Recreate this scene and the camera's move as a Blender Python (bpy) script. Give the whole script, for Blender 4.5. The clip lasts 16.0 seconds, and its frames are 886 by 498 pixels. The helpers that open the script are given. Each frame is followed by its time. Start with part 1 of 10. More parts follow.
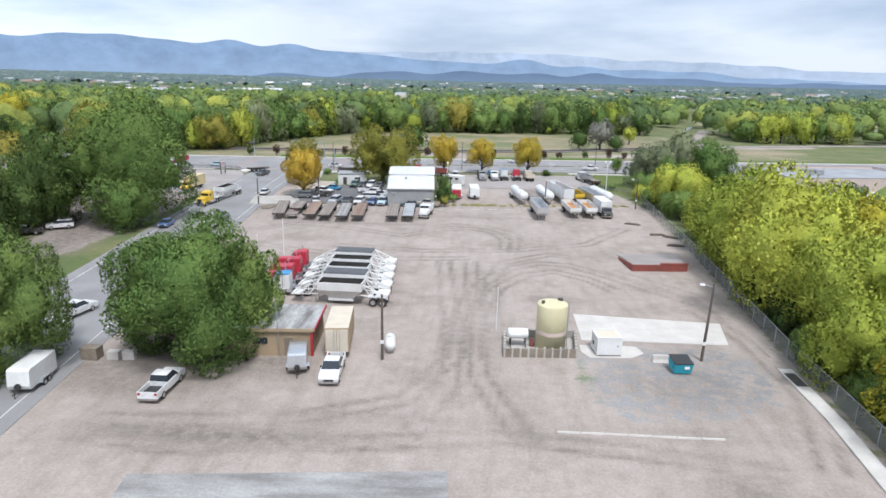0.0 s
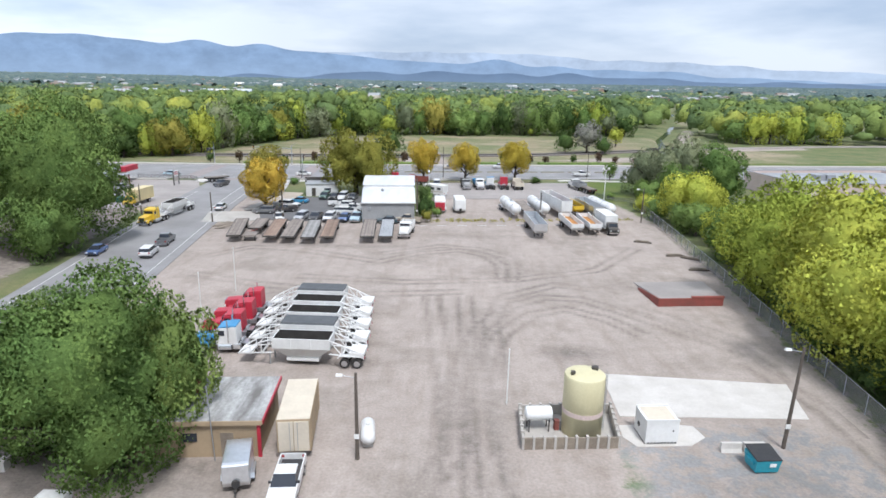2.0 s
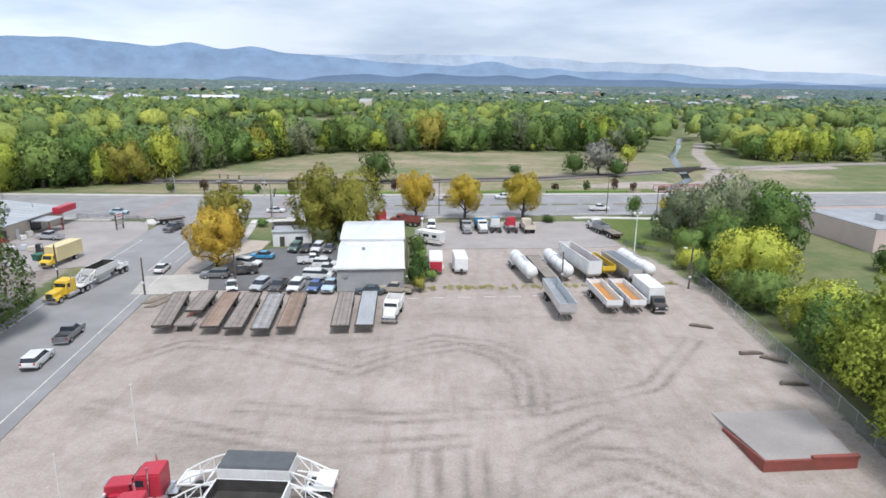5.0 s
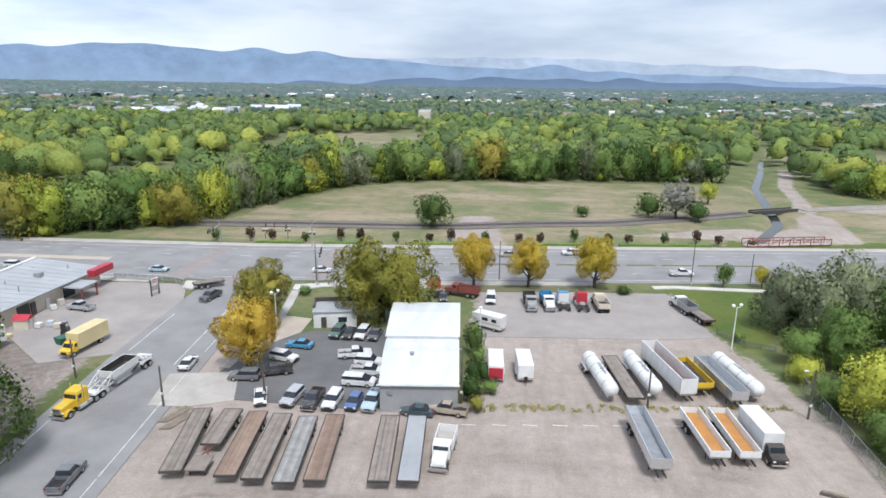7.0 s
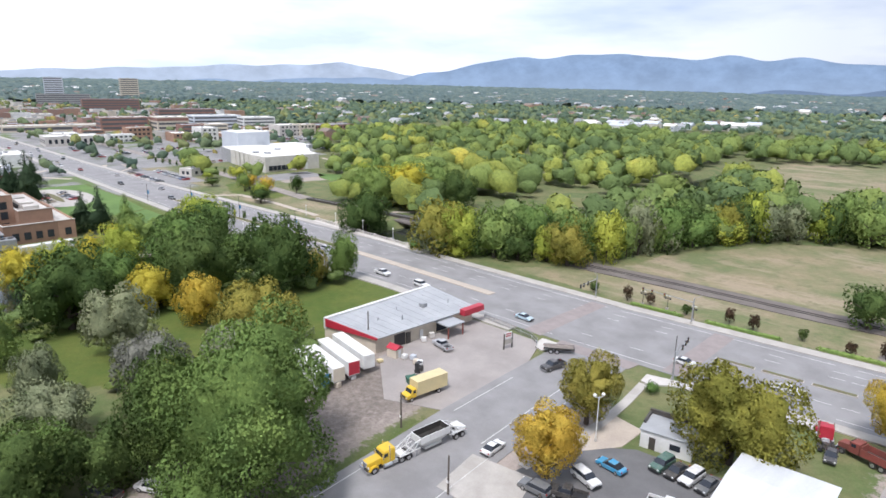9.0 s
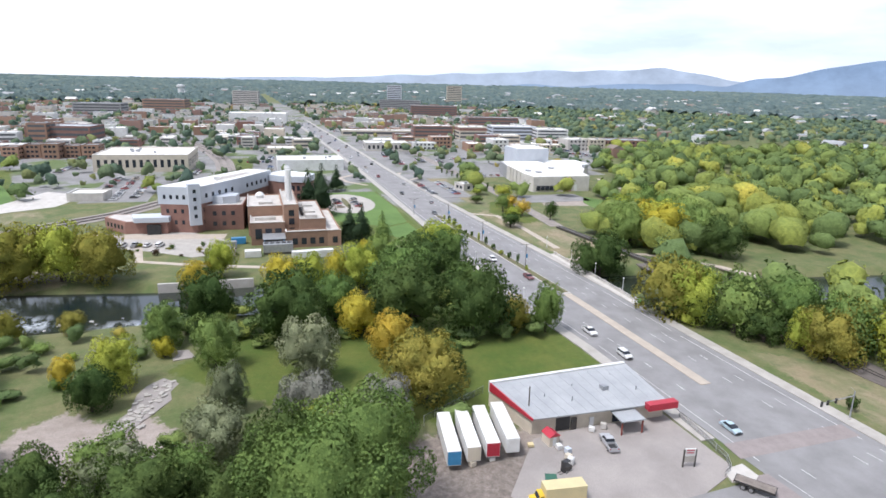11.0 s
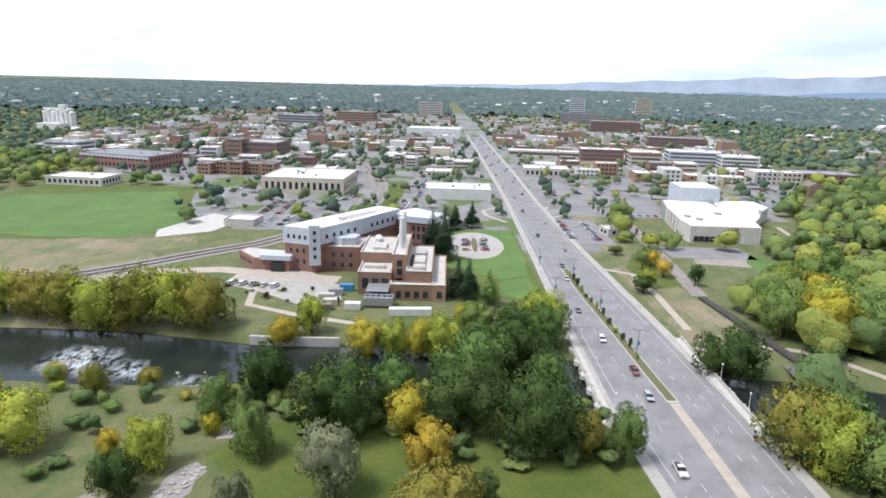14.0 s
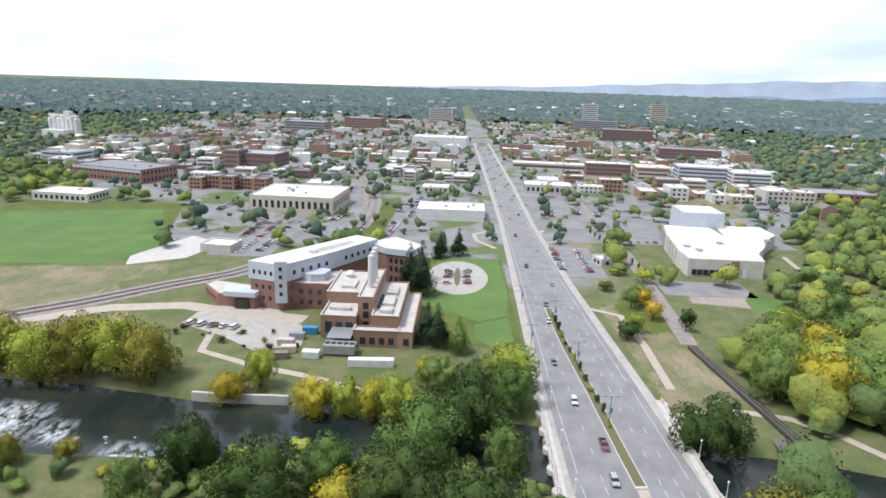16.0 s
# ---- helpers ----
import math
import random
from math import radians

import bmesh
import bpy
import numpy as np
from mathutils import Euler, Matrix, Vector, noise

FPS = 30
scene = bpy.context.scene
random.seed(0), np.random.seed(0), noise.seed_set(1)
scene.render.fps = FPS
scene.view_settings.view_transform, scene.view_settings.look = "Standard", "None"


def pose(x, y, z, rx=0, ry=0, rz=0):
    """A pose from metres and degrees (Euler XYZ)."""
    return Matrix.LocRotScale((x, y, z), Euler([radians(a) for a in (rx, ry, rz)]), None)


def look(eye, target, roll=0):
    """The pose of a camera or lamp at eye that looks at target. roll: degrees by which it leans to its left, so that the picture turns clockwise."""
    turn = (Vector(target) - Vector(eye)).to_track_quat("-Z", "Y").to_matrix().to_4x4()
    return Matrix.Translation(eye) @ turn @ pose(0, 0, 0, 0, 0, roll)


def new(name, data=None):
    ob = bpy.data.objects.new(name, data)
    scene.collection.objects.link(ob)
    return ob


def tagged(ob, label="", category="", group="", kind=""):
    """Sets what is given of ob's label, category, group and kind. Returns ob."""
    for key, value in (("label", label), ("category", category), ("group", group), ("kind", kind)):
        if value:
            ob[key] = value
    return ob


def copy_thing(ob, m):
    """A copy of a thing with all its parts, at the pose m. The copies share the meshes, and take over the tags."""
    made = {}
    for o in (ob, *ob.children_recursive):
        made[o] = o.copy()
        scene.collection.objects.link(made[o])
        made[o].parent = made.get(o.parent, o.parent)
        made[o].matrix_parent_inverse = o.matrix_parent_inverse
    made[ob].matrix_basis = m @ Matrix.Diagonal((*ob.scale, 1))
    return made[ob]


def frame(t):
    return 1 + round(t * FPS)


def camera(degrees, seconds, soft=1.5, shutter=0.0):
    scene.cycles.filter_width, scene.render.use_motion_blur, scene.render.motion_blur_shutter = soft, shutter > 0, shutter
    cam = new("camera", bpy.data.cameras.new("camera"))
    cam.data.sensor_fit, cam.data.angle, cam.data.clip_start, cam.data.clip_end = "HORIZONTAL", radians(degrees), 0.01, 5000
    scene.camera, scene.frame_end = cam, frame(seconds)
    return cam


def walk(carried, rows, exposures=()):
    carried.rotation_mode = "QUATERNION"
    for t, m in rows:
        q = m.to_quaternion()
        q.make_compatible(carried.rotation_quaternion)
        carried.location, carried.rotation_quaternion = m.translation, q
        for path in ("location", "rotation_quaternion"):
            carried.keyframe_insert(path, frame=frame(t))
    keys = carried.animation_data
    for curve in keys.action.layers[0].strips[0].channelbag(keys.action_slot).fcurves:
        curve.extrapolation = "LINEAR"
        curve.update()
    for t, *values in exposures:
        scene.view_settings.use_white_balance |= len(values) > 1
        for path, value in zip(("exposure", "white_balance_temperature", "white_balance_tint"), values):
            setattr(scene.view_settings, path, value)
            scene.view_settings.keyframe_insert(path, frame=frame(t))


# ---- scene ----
cam = camera(70.6, 16.0, 1.6)
PATH = [
    (0, (1.04, 3.23, 29.25), (0.540, 12.867, 26.647), 1.10),
    (0.5, (0.03, 7.60, 29.10), (-0.402, 17.250, 26.504), 1.05),
    (1, (-0.70, 12.19, 29.01), (-1.043, 21.840, 26.404), 0.90),
    (1.5, (-1.27, 16.94, 28.85), (-1.411, 26.600, 26.262), 0.95),
    (2, (-1.55, 21.80, 28.86), (-1.658, 31.454, 26.267), 0.94),
    (2.5, (-1.76, 26.70, 28.90), (-1.808, 36.365, 26.316), 0.88),
    (3, (-1.69, 31.62, 28.95), (-1.708, 41.277, 26.364), 0.81),
    (3.5, (-1.72, 36.63, 29.09), (-1.682, 46.289, 26.517), 0.78),
    (6, (-3.16, 61.80, 38.87), (-3.396, 71.461, 36.302), 0.65),
    (6.5, (-3.50, 66.59, 41.64), (-4.261, 76.233, 39.090), 0.64),
    (7, (-3.79, 71.43, 44.62), (-4.715, 81.055, 42.066), 0.63),
    (7.5, (-3.39, 76.14, 47.62), (-4.671, 85.726, 45.066), 0.65),
    (8, (-1.57, 80.71, 50.44), (-4.847, 89.807, 47.899), 0.70),
    (8.5, (0.70, 86.11, 53.14), (-4.596, 94.207, 50.597), 0.88),
    (9, (2.72, 92.53, 55.80), (-4.148, 99.331, 53.254), 1.03),
    (9.5, (4.22, 99.95, 58.33), (-3.671, 105.536, 55.773), 1.04),
    (10, (4.75, 107.39, 60.67), (-3.747, 111.997, 58.099), 1.24),
    (12.5, (-0.72, 136.30, 75.51), (-10.358, 136.974, 72.925), 1.33),
    (13, (-4.95, 142.04, 78.29), (-14.601, 142.299, 75.699), 1.41),
    (13.5, (-9.49, 147.35, 80.96), (-19.149, 147.549, 78.375), 1.50),
    (14, (-14.25, 152.24, 83.69), (-23.914, 152.210, 81.107), 1.48),
    (14.5, (-19.09, 156.83, 86.60), (-28.753, 156.871, 84.019), 1.55),
    (15, (-24.27, 161.04, 89.52), (-33.928, 161.200, 86.939), 1.59),
    (15.5, (-29.56, 165.28, 92.43), (-39.216, 165.031, 89.846), 1.70),
    (16, (-34.82, 169.62, 95.35), (-44.477, 169.323, 92.765), 1.75),
]
walk(cam, [(t, look(eye, target, roll)) for t, eye, target, roll in PATH], [(0, 0.42, 5900, 11), (3.7, 0.41, 5900, 11), (6, 0.36, 5950, 11), (7.5, 0.38, 5950, 11), (9, 0.45, 6050, 15), (12.3, 0.42, 6000, 14), (16, 0.36, 6050, 13)])

# ---- world, sun, exposure ----
world = bpy.data.worlds.new("overcast_sky")
scene.world = world
world.use_nodes = True
wn, wl = world.node_tree.nodes, world.node_tree.links
wn.clear()
w_out = wn.new("ShaderNodeOutputWorld")
w_bg = wn.new("ShaderNodeBackground")
w_sky = wn.new("ShaderNodeTexSky")
w_sky.sky_type = "NISHITA"
w_sky.sun_disc = False
w_sky.sun_elevation = radians(48)
w_sky.sun_rotation = radians(200)
w_co = wn.new("ShaderNodeTexCoord")
w_map = wn.new("ShaderNodeMapping")
w_map.inputs["Scale"].default_value = (1.0, 1.0, 4.5)
w_noise = wn.new("ShaderNodeTexNoise")
w_noise.inputs["Scale"].default_value = 2.6
w_noise.inputs["Detail"].default_value = 7.0
w_noise.inputs["Roughness"].default_value = 0.52
w_ramp = wn.new("ShaderNodeValToRGB")
w_ramp.color_ramp.elements[0].position = 0.34
w_ramp.color_ramp.elements[0].color = (4.1, 4.75, 5.7, 1)
w_ramp.color_ramp.elements[1].position = 0.58
w_ramp.color_ramp.elements[1].color = (6.9, 7.2, 7.6, 1)
w_mix = wn.new("ShaderNodeMixRGB")
w_mix.inputs["Fac"].default_value = 0.88
wl.new(w_co.outputs["Generated"], w_map.inputs["Vector"])
wl.new(w_map.outputs["Vector"], w_noise.inputs["Vector"])
w_sep = wn.new("ShaderNodeSeparateXYZ")
w_west = wn.new("ShaderNodeMapRange")
w_west.inputs["From Min"].default_value, w_west.inputs["From Max"].default_value = -0.25, -0.95
w_west.inputs["To Min"].default_value, w_west.inputs["To Max"].default_value = 0.097, 0.158
wl.new(w_co.outputs["Generated"], w_sep.inputs["Vector"])
wl.new(w_sep.outputs["X"], w_west.inputs["Value"])
wl.new(w_west.outputs["Result"], w_bg.inputs["Strength"])
wl.new(w_noise.outputs["Fac"], w_ramp.inputs["Fac"])
wl.new(w_sky.outputs["Color"], w_mix.inputs["Color1"])
wl.new(w_ramp.outputs["Color"], w_mix.inputs["Color2"])
wl.new(w_mix.outputs["Color"], w_bg.inputs["Color"])
wl.new(w_bg.outputs["Background"], w_out.inputs["Surface"])
sun = new("sun", bpy.data.lights.new("sun", "SUN"))
sun.data.energy, sun.data.angle, sun.data.color = 3.0, radians(14), (1.0, 0.96, 0.9)
sun.matrix_world = look((0, 0, 300), (-60, 150, 0))

# ---- materials ----
def nodes_of(name):
    m = bpy.data.materials.new(name)
    m.use_nodes = True
    return m, m.node_tree.nodes, m.node_tree.links, m.node_tree.nodes["Principled BSDF"]


def position(nt):
    return nt.new("ShaderNodeNewGeometry").outputs["Position"]


def noise_fac(nt, ln, scale, detail=5.0, rough=0.6, low=0.35, high=0.65, stretch=None):
    src = position(nt)
    if stretch:
        mp = nt.new("ShaderNodeMapping")
        mp.inputs["Scale"].default_value = stretch
        ln.new(src, mp.inputs["Vector"])
        src = mp.outputs["Vector"]
    n = nt.new("ShaderNodeTexNoise")
    n.inputs["Scale"].default_value, n.inputs["Detail"].default_value, n.inputs["Roughness"].default_value = scale, detail, rough
    ln.new(src, n.inputs["Vector"])
    r = nt.new("ShaderNodeMapRange")
    r.inputs["From Min"].default_value, r.inputs["From Max"].default_value = low, high
    ln.new(n.outputs["Fac"], r.inputs["Value"])
    return r.outputs["Result"]


def mixed(nt, ln, fac, a, b, kind="MIX"):
    mx = nt.new("ShaderNodeMixRGB")
    mx.blend_type = kind
    for sock, v in ((mx.inputs["Fac"], fac), (mx.inputs["Color1"], a), (mx.inputs["Color2"], b)):
        if isinstance(v, (int, float)):
            sock.default_value = v
        elif isinstance(v, tuple):
            sock.default_value = (*v, 1)
        else:
            ln.new(v, sock)
    return mx.outputs["Color"]


def surf(name, c1, c2=None, scale=0.3, rough=0.8, metal=0.0, bump=0.15, fine=6.0, grain=0.25, vary=0.0, stretch=None):
    """A painted, mineral or metal surface: two tones at a large scale, grain at a fine one, light relief."""
    m, nt, ln, bsdf = nodes_of(name)
    c2 = c2 or tuple(v * 0.75 for v in c1)
    col = mixed(nt, ln, noise_fac(nt, ln, scale, stretch=stretch), c1, c2)
    f = noise_fac(nt, ln, fine, 3.0, 0.6, 0.3, 0.7)
    col = mixed(nt, ln, mul(nt, ln, f, grain), col, tuple(v * 0.45 for v in c2))
    if vary:
        oi = nt.new("ShaderNodeObjectInfo")
        hs = nt.new("ShaderNodeHueSaturation")
        rg = nt.new("ShaderNodeMapRange")
        rg.inputs["To Min"].default_value, rg.inputs["To Max"].default_value = 1 - vary, 1 + vary
        ln.new(oi.outputs["Random"], rg.inputs["Value"])
        ln.new(rg.outputs["Result"], hs.inputs["Value"])
        ln.new(col, hs.inputs["Color"])
        col = hs.outputs["Color"]
    ln.new(col, bsdf.inputs["Base Color"])
    bsdf.inputs["Roughness"].default_value, bsdf.inputs["Metallic"].default_value = rough, metal
    if bump:
        b = nt.new("ShaderNodeBump")
        b.inputs["Strength"].default_value, b.inputs["Distance"].default_value = bump, 0.05
        ln.new(f, b.inputs["Height"])
        ln.new(b.outputs["Normal"], bsdf.inputs["Normal"])
    return m


def mul(nt, ln, a, k):
    mm = nt.new("ShaderNodeMath")
    mm.operation = "MULTIPLY"
    ln.new(a, mm.inputs[0])
    if isinstance(k, (int, float)):
        mm.inputs[1].default_value = k
    else:
        ln.new(k, mm.inputs[1])
    return mm.outputs["Value"]


def leaf(name, c1, c2, vary=0.18):
    """Foliage: colour by tree and by leaf clump, darker in the bump's hollows, some light passing through."""
    m, nt, ln, bsdf = nodes_of(name)
    geo = nt.new("ShaderNodeNewGeometry")
    oi = nt.new("ShaderNodeObjectInfo")
    col = mixed(nt, ln, noise_fac(nt, ln, 0.22, 3.0), c1, c2)
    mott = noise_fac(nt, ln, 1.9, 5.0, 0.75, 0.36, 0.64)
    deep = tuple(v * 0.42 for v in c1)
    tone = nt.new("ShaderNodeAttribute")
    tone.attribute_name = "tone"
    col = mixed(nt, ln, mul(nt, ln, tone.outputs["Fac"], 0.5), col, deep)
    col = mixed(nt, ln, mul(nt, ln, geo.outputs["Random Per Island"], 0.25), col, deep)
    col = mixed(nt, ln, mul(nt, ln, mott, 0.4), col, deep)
    hs = nt.new("ShaderNodeHueSaturation")
    for out, sock, lo, hi in ((oi.outputs["Random"], "Hue", 0.485, 0.512), (oi.outputs["Random"], "Value", 1 + vary, 1 - vary)):
        rg = nt.new("ShaderNodeMapRange")
        rg.inputs["To Min"].default_value, rg.inputs["To Max"].default_value = lo, hi
        ln.new(out, rg.inputs["Value"])
        ln.new(rg.outputs["Result"], hs.inputs[sock])
    ln.new(col, hs.inputs["Color"])
    dif, tra, mx = nt.new("ShaderNodeBsdfDiffuse"), nt.new("ShaderNodeBsdfTranslucent"), nt.new("ShaderNodeMixShader")
    mx.inputs["Fac"].default_value = 0.12
    bp = nt.new("ShaderNodeBump")
    bp.inputs["Strength"].default_value, bp.inputs["Distance"].default_value = 0.5, 0.3
    bp.invert = True
    ln.new(mott, bp.inputs["Height"])
    ln.new(bp.outputs["Normal"], dif.inputs["Normal"])
    ln.new(hs.outputs["Color"], dif.inputs["Color"])
    ln.new(hs.outputs["Color"], tra.inputs["Color"])
    ln.new(dif.outputs["BSDF"], mx.inputs[1])
    ln.new(tra.outputs["BSDF"], mx.inputs[2])
    ln.new(mx.outputs["Shader"], nt["Material Output"].inputs["Surface"])
    return m


def glossy(name, colour, rough=0.3, metal=0.0, coat=0.0):
    m, nt, ln, bsdf = nodes_of(name)
    f = noise_fac(nt, ln, 2.5, 4.0)
    ln.new(mixed(nt, ln, mul(nt, ln, f, 0.25), colour, tuple(v * 0.6 for v in colour)), bsdf.inputs["Base Color"])
    bsdf.inputs["Roughness"].default_value, bsdf.inputs["Metallic"].default_value = rough, metal
    bsdf.inputs["Coat Weight"].default_value = coat
    return m


def object_paint(name, rough=0.3):
    """Vehicle paint that takes its colour from the object's own colour, dusted a little."""
    m, nt, ln, bsdf = nodes_of(name)
    oi = nt.new("ShaderNodeObjectInfo")
    f = noise_fac(nt, ln, 1.7, 4.0)
    ln.new(mixed(nt, ln, mul(nt, ln, f, 0.3), oi.outputs["Color"], (0.3, 0.27, 0.23)), bsdf.inputs["Base Color"])
    bsdf.inputs["Roughness"].default_value = rough
    bsdf.inputs["Coat Weight"].default_value = 0.4
    return m


M = {}
M["asphalt"] = surf("asphalt", (0.285, 0.278, 0.274), (0.215, 0.208, 0.205), 0.12, 0.9, bump=0.1, fine=8, grain=0.2, stretch=(1, 1, 1))
M["asphalt_dark"] = surf("parking_asphalt", (0.165, 0.162, 0.162), (0.12, 0.118, 0.118), 0.15, 0.9, fine=7)
M["lot"] = surf("worn_lot_surface", (0.37, 0.335, 0.31), (0.285, 0.258, 0.24), 0.12, 0.9, fine=5, grain=0.3)
M["concrete"] = surf("concrete", (0.46, 0.43, 0.39), (0.36, 0.335, 0.30), 0.25, 0.85, fine=5, grain=0.18)
M["worn_slab"] = surf("worn_stained_slab", (0.4, 0.39, 0.375), (0.2, 0.19, 0.18), 0.35, 0.9, fine=4, grain=0.3, stretch=(0.35, 1.4, 1))
M["concrete_pale"] = surf("pale_concrete", (0.58, 0.55, 0.51), (0.47, 0.44, 0.40), 0.3, 0.85, fine=5, grain=0.15)
M["paint_white"] = surf("road_paint", (0.68, 0.67, 0.64), (0.45, 0.44, 0.42), 0.8, 0.8, grain=0.3)
M["crossing"] = surf("red_crossing_paving", (0.31, 0.265, 0.25), (0.25, 0.215, 0.205), 0.4, 0.85)
M["white"] = surf("white_paint", (0.74, 0.74, 0.72), (0.62, 0.61, 0.59), 0.4, 0.5, fine=4, grain=0.12, bump=0.03)
M["white_roof"] = surf("white_membrane", (0.78, 0.77, 0.73), (0.68, 0.66, 0.62), 0.2, 0.7, fine=2, grain=0.1, bump=0.03)
M["metal_roof"] = surf("pale_metal_roof", (0.42, 0.43, 0.435), (0.34, 0.35, 0.36), 0.2, 0.55, 0.1, fine=3, grain=0.12, bump=0.03)
M["pale_metal"] = surf("white_metal_roof", (0.68, 0.69, 0.7), (0.56, 0.575, 0.59), 0.3, 0.5, 0.05, fine=3, grain=0.1, bump=0.03, stretch=(1.5, 0.25, 1))
M["grey_roof"] = surf("grey_roof", (0.36, 0.37, 0.38), (0.28, 0.29, 0.3), 0.2, 0.8, fine=3, vary=0.25)
M["stained_roof"] = surf("stained_flat_roof", (0.5, 0.5, 0.49), (0.16, 0.15, 0.14), 0.55, 0.8, fine=3, grain=0.3, stretch=(1.5, 0.35, 1))
M["grey_wall"] = surf("grey_block_wall", (0.34, 0.34, 0.34), (0.28, 0.28, 0.275), 0.3, 0.85, fine=4)
M["tan_wall"] = surf("tan_wall", (0.38, 0.285, 0.18), (0.31, 0.235, 0.15), 0.4, 0.85, fine=4, grain=0.15)
M["cream_wall"] = surf("cream_wall", (0.62, 0.55, 0.44), (0.53, 0.47, 0.38), 0.4, 0.8, fine=4, grain=0.12)
M["pink_wall"] = surf("pink_stucco", (0.62, 0.5, 0.45), (0.55, 0.44, 0.4), 0.3, 0.85)
M["brick"] = surf("red_brick", (0.3, 0.165, 0.13), (0.235, 0.13, 0.105), 0.25, 0.9, fine=5, grain=0.3, vary=0.15)
M["brick_brown"] = surf("brown_brick", (0.36, 0.22, 0.15), (0.29, 0.18, 0.125), 0.25, 0.9, fine=5, grain=0.3, vary=0.2)
M["white_panel"] = surf("pale_grey_panel", (0.55, 0.58, 0.62), (0.48, 0.51, 0.56), 0.2, 0.5, fine=3, grain=0.1, bump=0.02)
M["pale_wall"] = surf("pale_render", (0.6, 0.57, 0.52), (0.5, 0.47, 0.43), 0.2, 0.8, fine=3, vary=0.25)
M["glass"] = glossy("dark_window_glass", (0.03, 0.035, 0.045), 0.16)
M["rubber"] = surf("tyre_rubber", (0.025, 0.025, 0.025), (0.05, 0.045, 0.04), 2.0, 0.9, grain=0.2)
M["rim"] = glossy("wheel_rim", (0.5, 0.5, 0.5), 0.3, 0.8)
M["chrome"] = glossy("chrome", (0.7, 0.7, 0.72), 0.15, 1.0)
M["alu"] = glossy("polished_aluminium", (0.72, 0.74, 0.76), 0.28, 0.85)
M["steel_dark"] = surf("dark_steel", (0.06, 0.06, 0.06), (0.1, 0.085, 0.07), 1.2, 0.6, 0.3)
M["galv"] = surf("galvanised_steel", (0.42, 0.43, 0.44), (0.34, 0.35, 0.36), 1.0, 0.5, 0.5)
M["red"] = surf("red_paint", (0.46, 0.03, 0.05), (0.38, 0.025, 0.045), 0.5, 0.45, grain=0.15)
M["red_rust"] = surf("red_brown_steel", (0.27, 0.065, 0.05), (0.18, 0.06, 0.045), 0.5, 0.75)
M["blue"] = surf("blue_paint", (0.06, 0.27, 0.5), (0.05, 0.22, 0.42), 0.5, 0.4, grain=0.15)
M["teal"] = surf("teal_paint", (0.03, 0.33, 0.42), (0.03, 0.26, 0.33), 0.6, 0.5)
M["yellow"] = surf("yellow_paint", (0.72, 0.48, 0.03), (0.6, 0.4, 0.03), 0.5, 0.45, grain=0.12)
M["pale_yellow"] = surf("pale_yellow_paint", (0.66, 0.55, 0.3), (0.58, 0.49, 0.28), 0.4, 0.6, grain=0.15)
M["tank_cream"] = surf("cream_tank_paint", (0.62, 0.57, 0.36), (0.55, 0.5, 0.31), 0.4, 0.6, grain=0.15, stretch=(1, 1, 0.3))
M["orange"] = surf("orange_rusty_liner", (0.5, 0.24, 0.06), (0.4, 0.19, 0.06), 0.6, 0.7)
M["deck"] = surf("weathered_deck_boards", (0.3, 0.26, 0.225), (0.22, 0.185, 0.16), 0.8, 0.9, fine=9, grain=0.4, vary=0.22)
M["deck_grey"] = surf("grey_deck_boards", (0.36, 0.35, 0.33), (0.26, 0.25, 0.24), 0.8, 0.9, fine=9, grain=0.4, vary=0.22)
M["deck_rust"] = surf("rust_stained_deck_boards", (0.32, 0.235, 0.18), (0.25, 0.17, 0.125), 0.8, 0.9, fine=9, grain=0.4, vary=0.25)
M["wood"] = surf("weathered_wood", (0.3, 0.25, 0.19), (0.2, 0.165, 0.13), 0.9, 0.9, fine=10, grain=0.4)
M["pole_wood"] = surf("pole_timber", (0.13, 0.105, 0.085), (0.09, 0.075, 0.06), 1.0, 0.9)
M["tarp"] = surf("grey_mesh_tarp", (0.11, 0.115, 0.12), (0.08, 0.085, 0.09), 0.8, 0.75)
M["load"] = surf("dark_hopper_inside", (0.06, 0.055, 0.05), (0.04, 0.036, 0.032), 1.0, 0.9)
M["bark"] = surf("bark", (0.11, 0.085, 0.065), (0.07, 0.055, 0.045), 1.5, 0.95, fine=9, grain=0.4)
M["turf"] = surf("mown_turf", (0.125, 0.21, 0.048), (0.085, 0.155, 0.034), 0.05, 0.95, fine=2.5, grain=0.25)
M["mulch"] = surf("planting_bed", (0.13, 0.15, 0.05), (0.16, 0.13, 0.08), 0.6, 0.95)
M["old_ballast"] = surf("old_dark_ballast", (0.2, 0.175, 0.155), (0.13, 0.112, 0.1), 0.35, 0.95, fine=5, grain=0.4, stretch=(0.4, 1, 1))
M["rail_bed"] = surf("railway_ballast", (0.36, 0.32, 0.285), (0.25, 0.22, 0.2), 0.3, 0.95, fine=6, grain=0.4)
M["black"] = surf("black_plastic", (0.025, 0.025, 0.028), (0.04, 0.04, 0.04), 1.0, 0.5)
M["green_bin"] = surf("green_bin_paint", (0.03, 0.13, 0.08), (0.03, 0.1, 0.065), 0.8, 0.6)
M["car"] = object_paint("vehicle_paint")
M["lamp_glass"] = glossy("frosted_globe", (0.8, 0.8, 0.76), 0.35)
M["headlight"] = glossy("headlight_glass", (0.75, 0.75, 0.73), 0.15)
M["tail"] = glossy("tail_light", (0.35, 0.02, 0.02), 0.25)
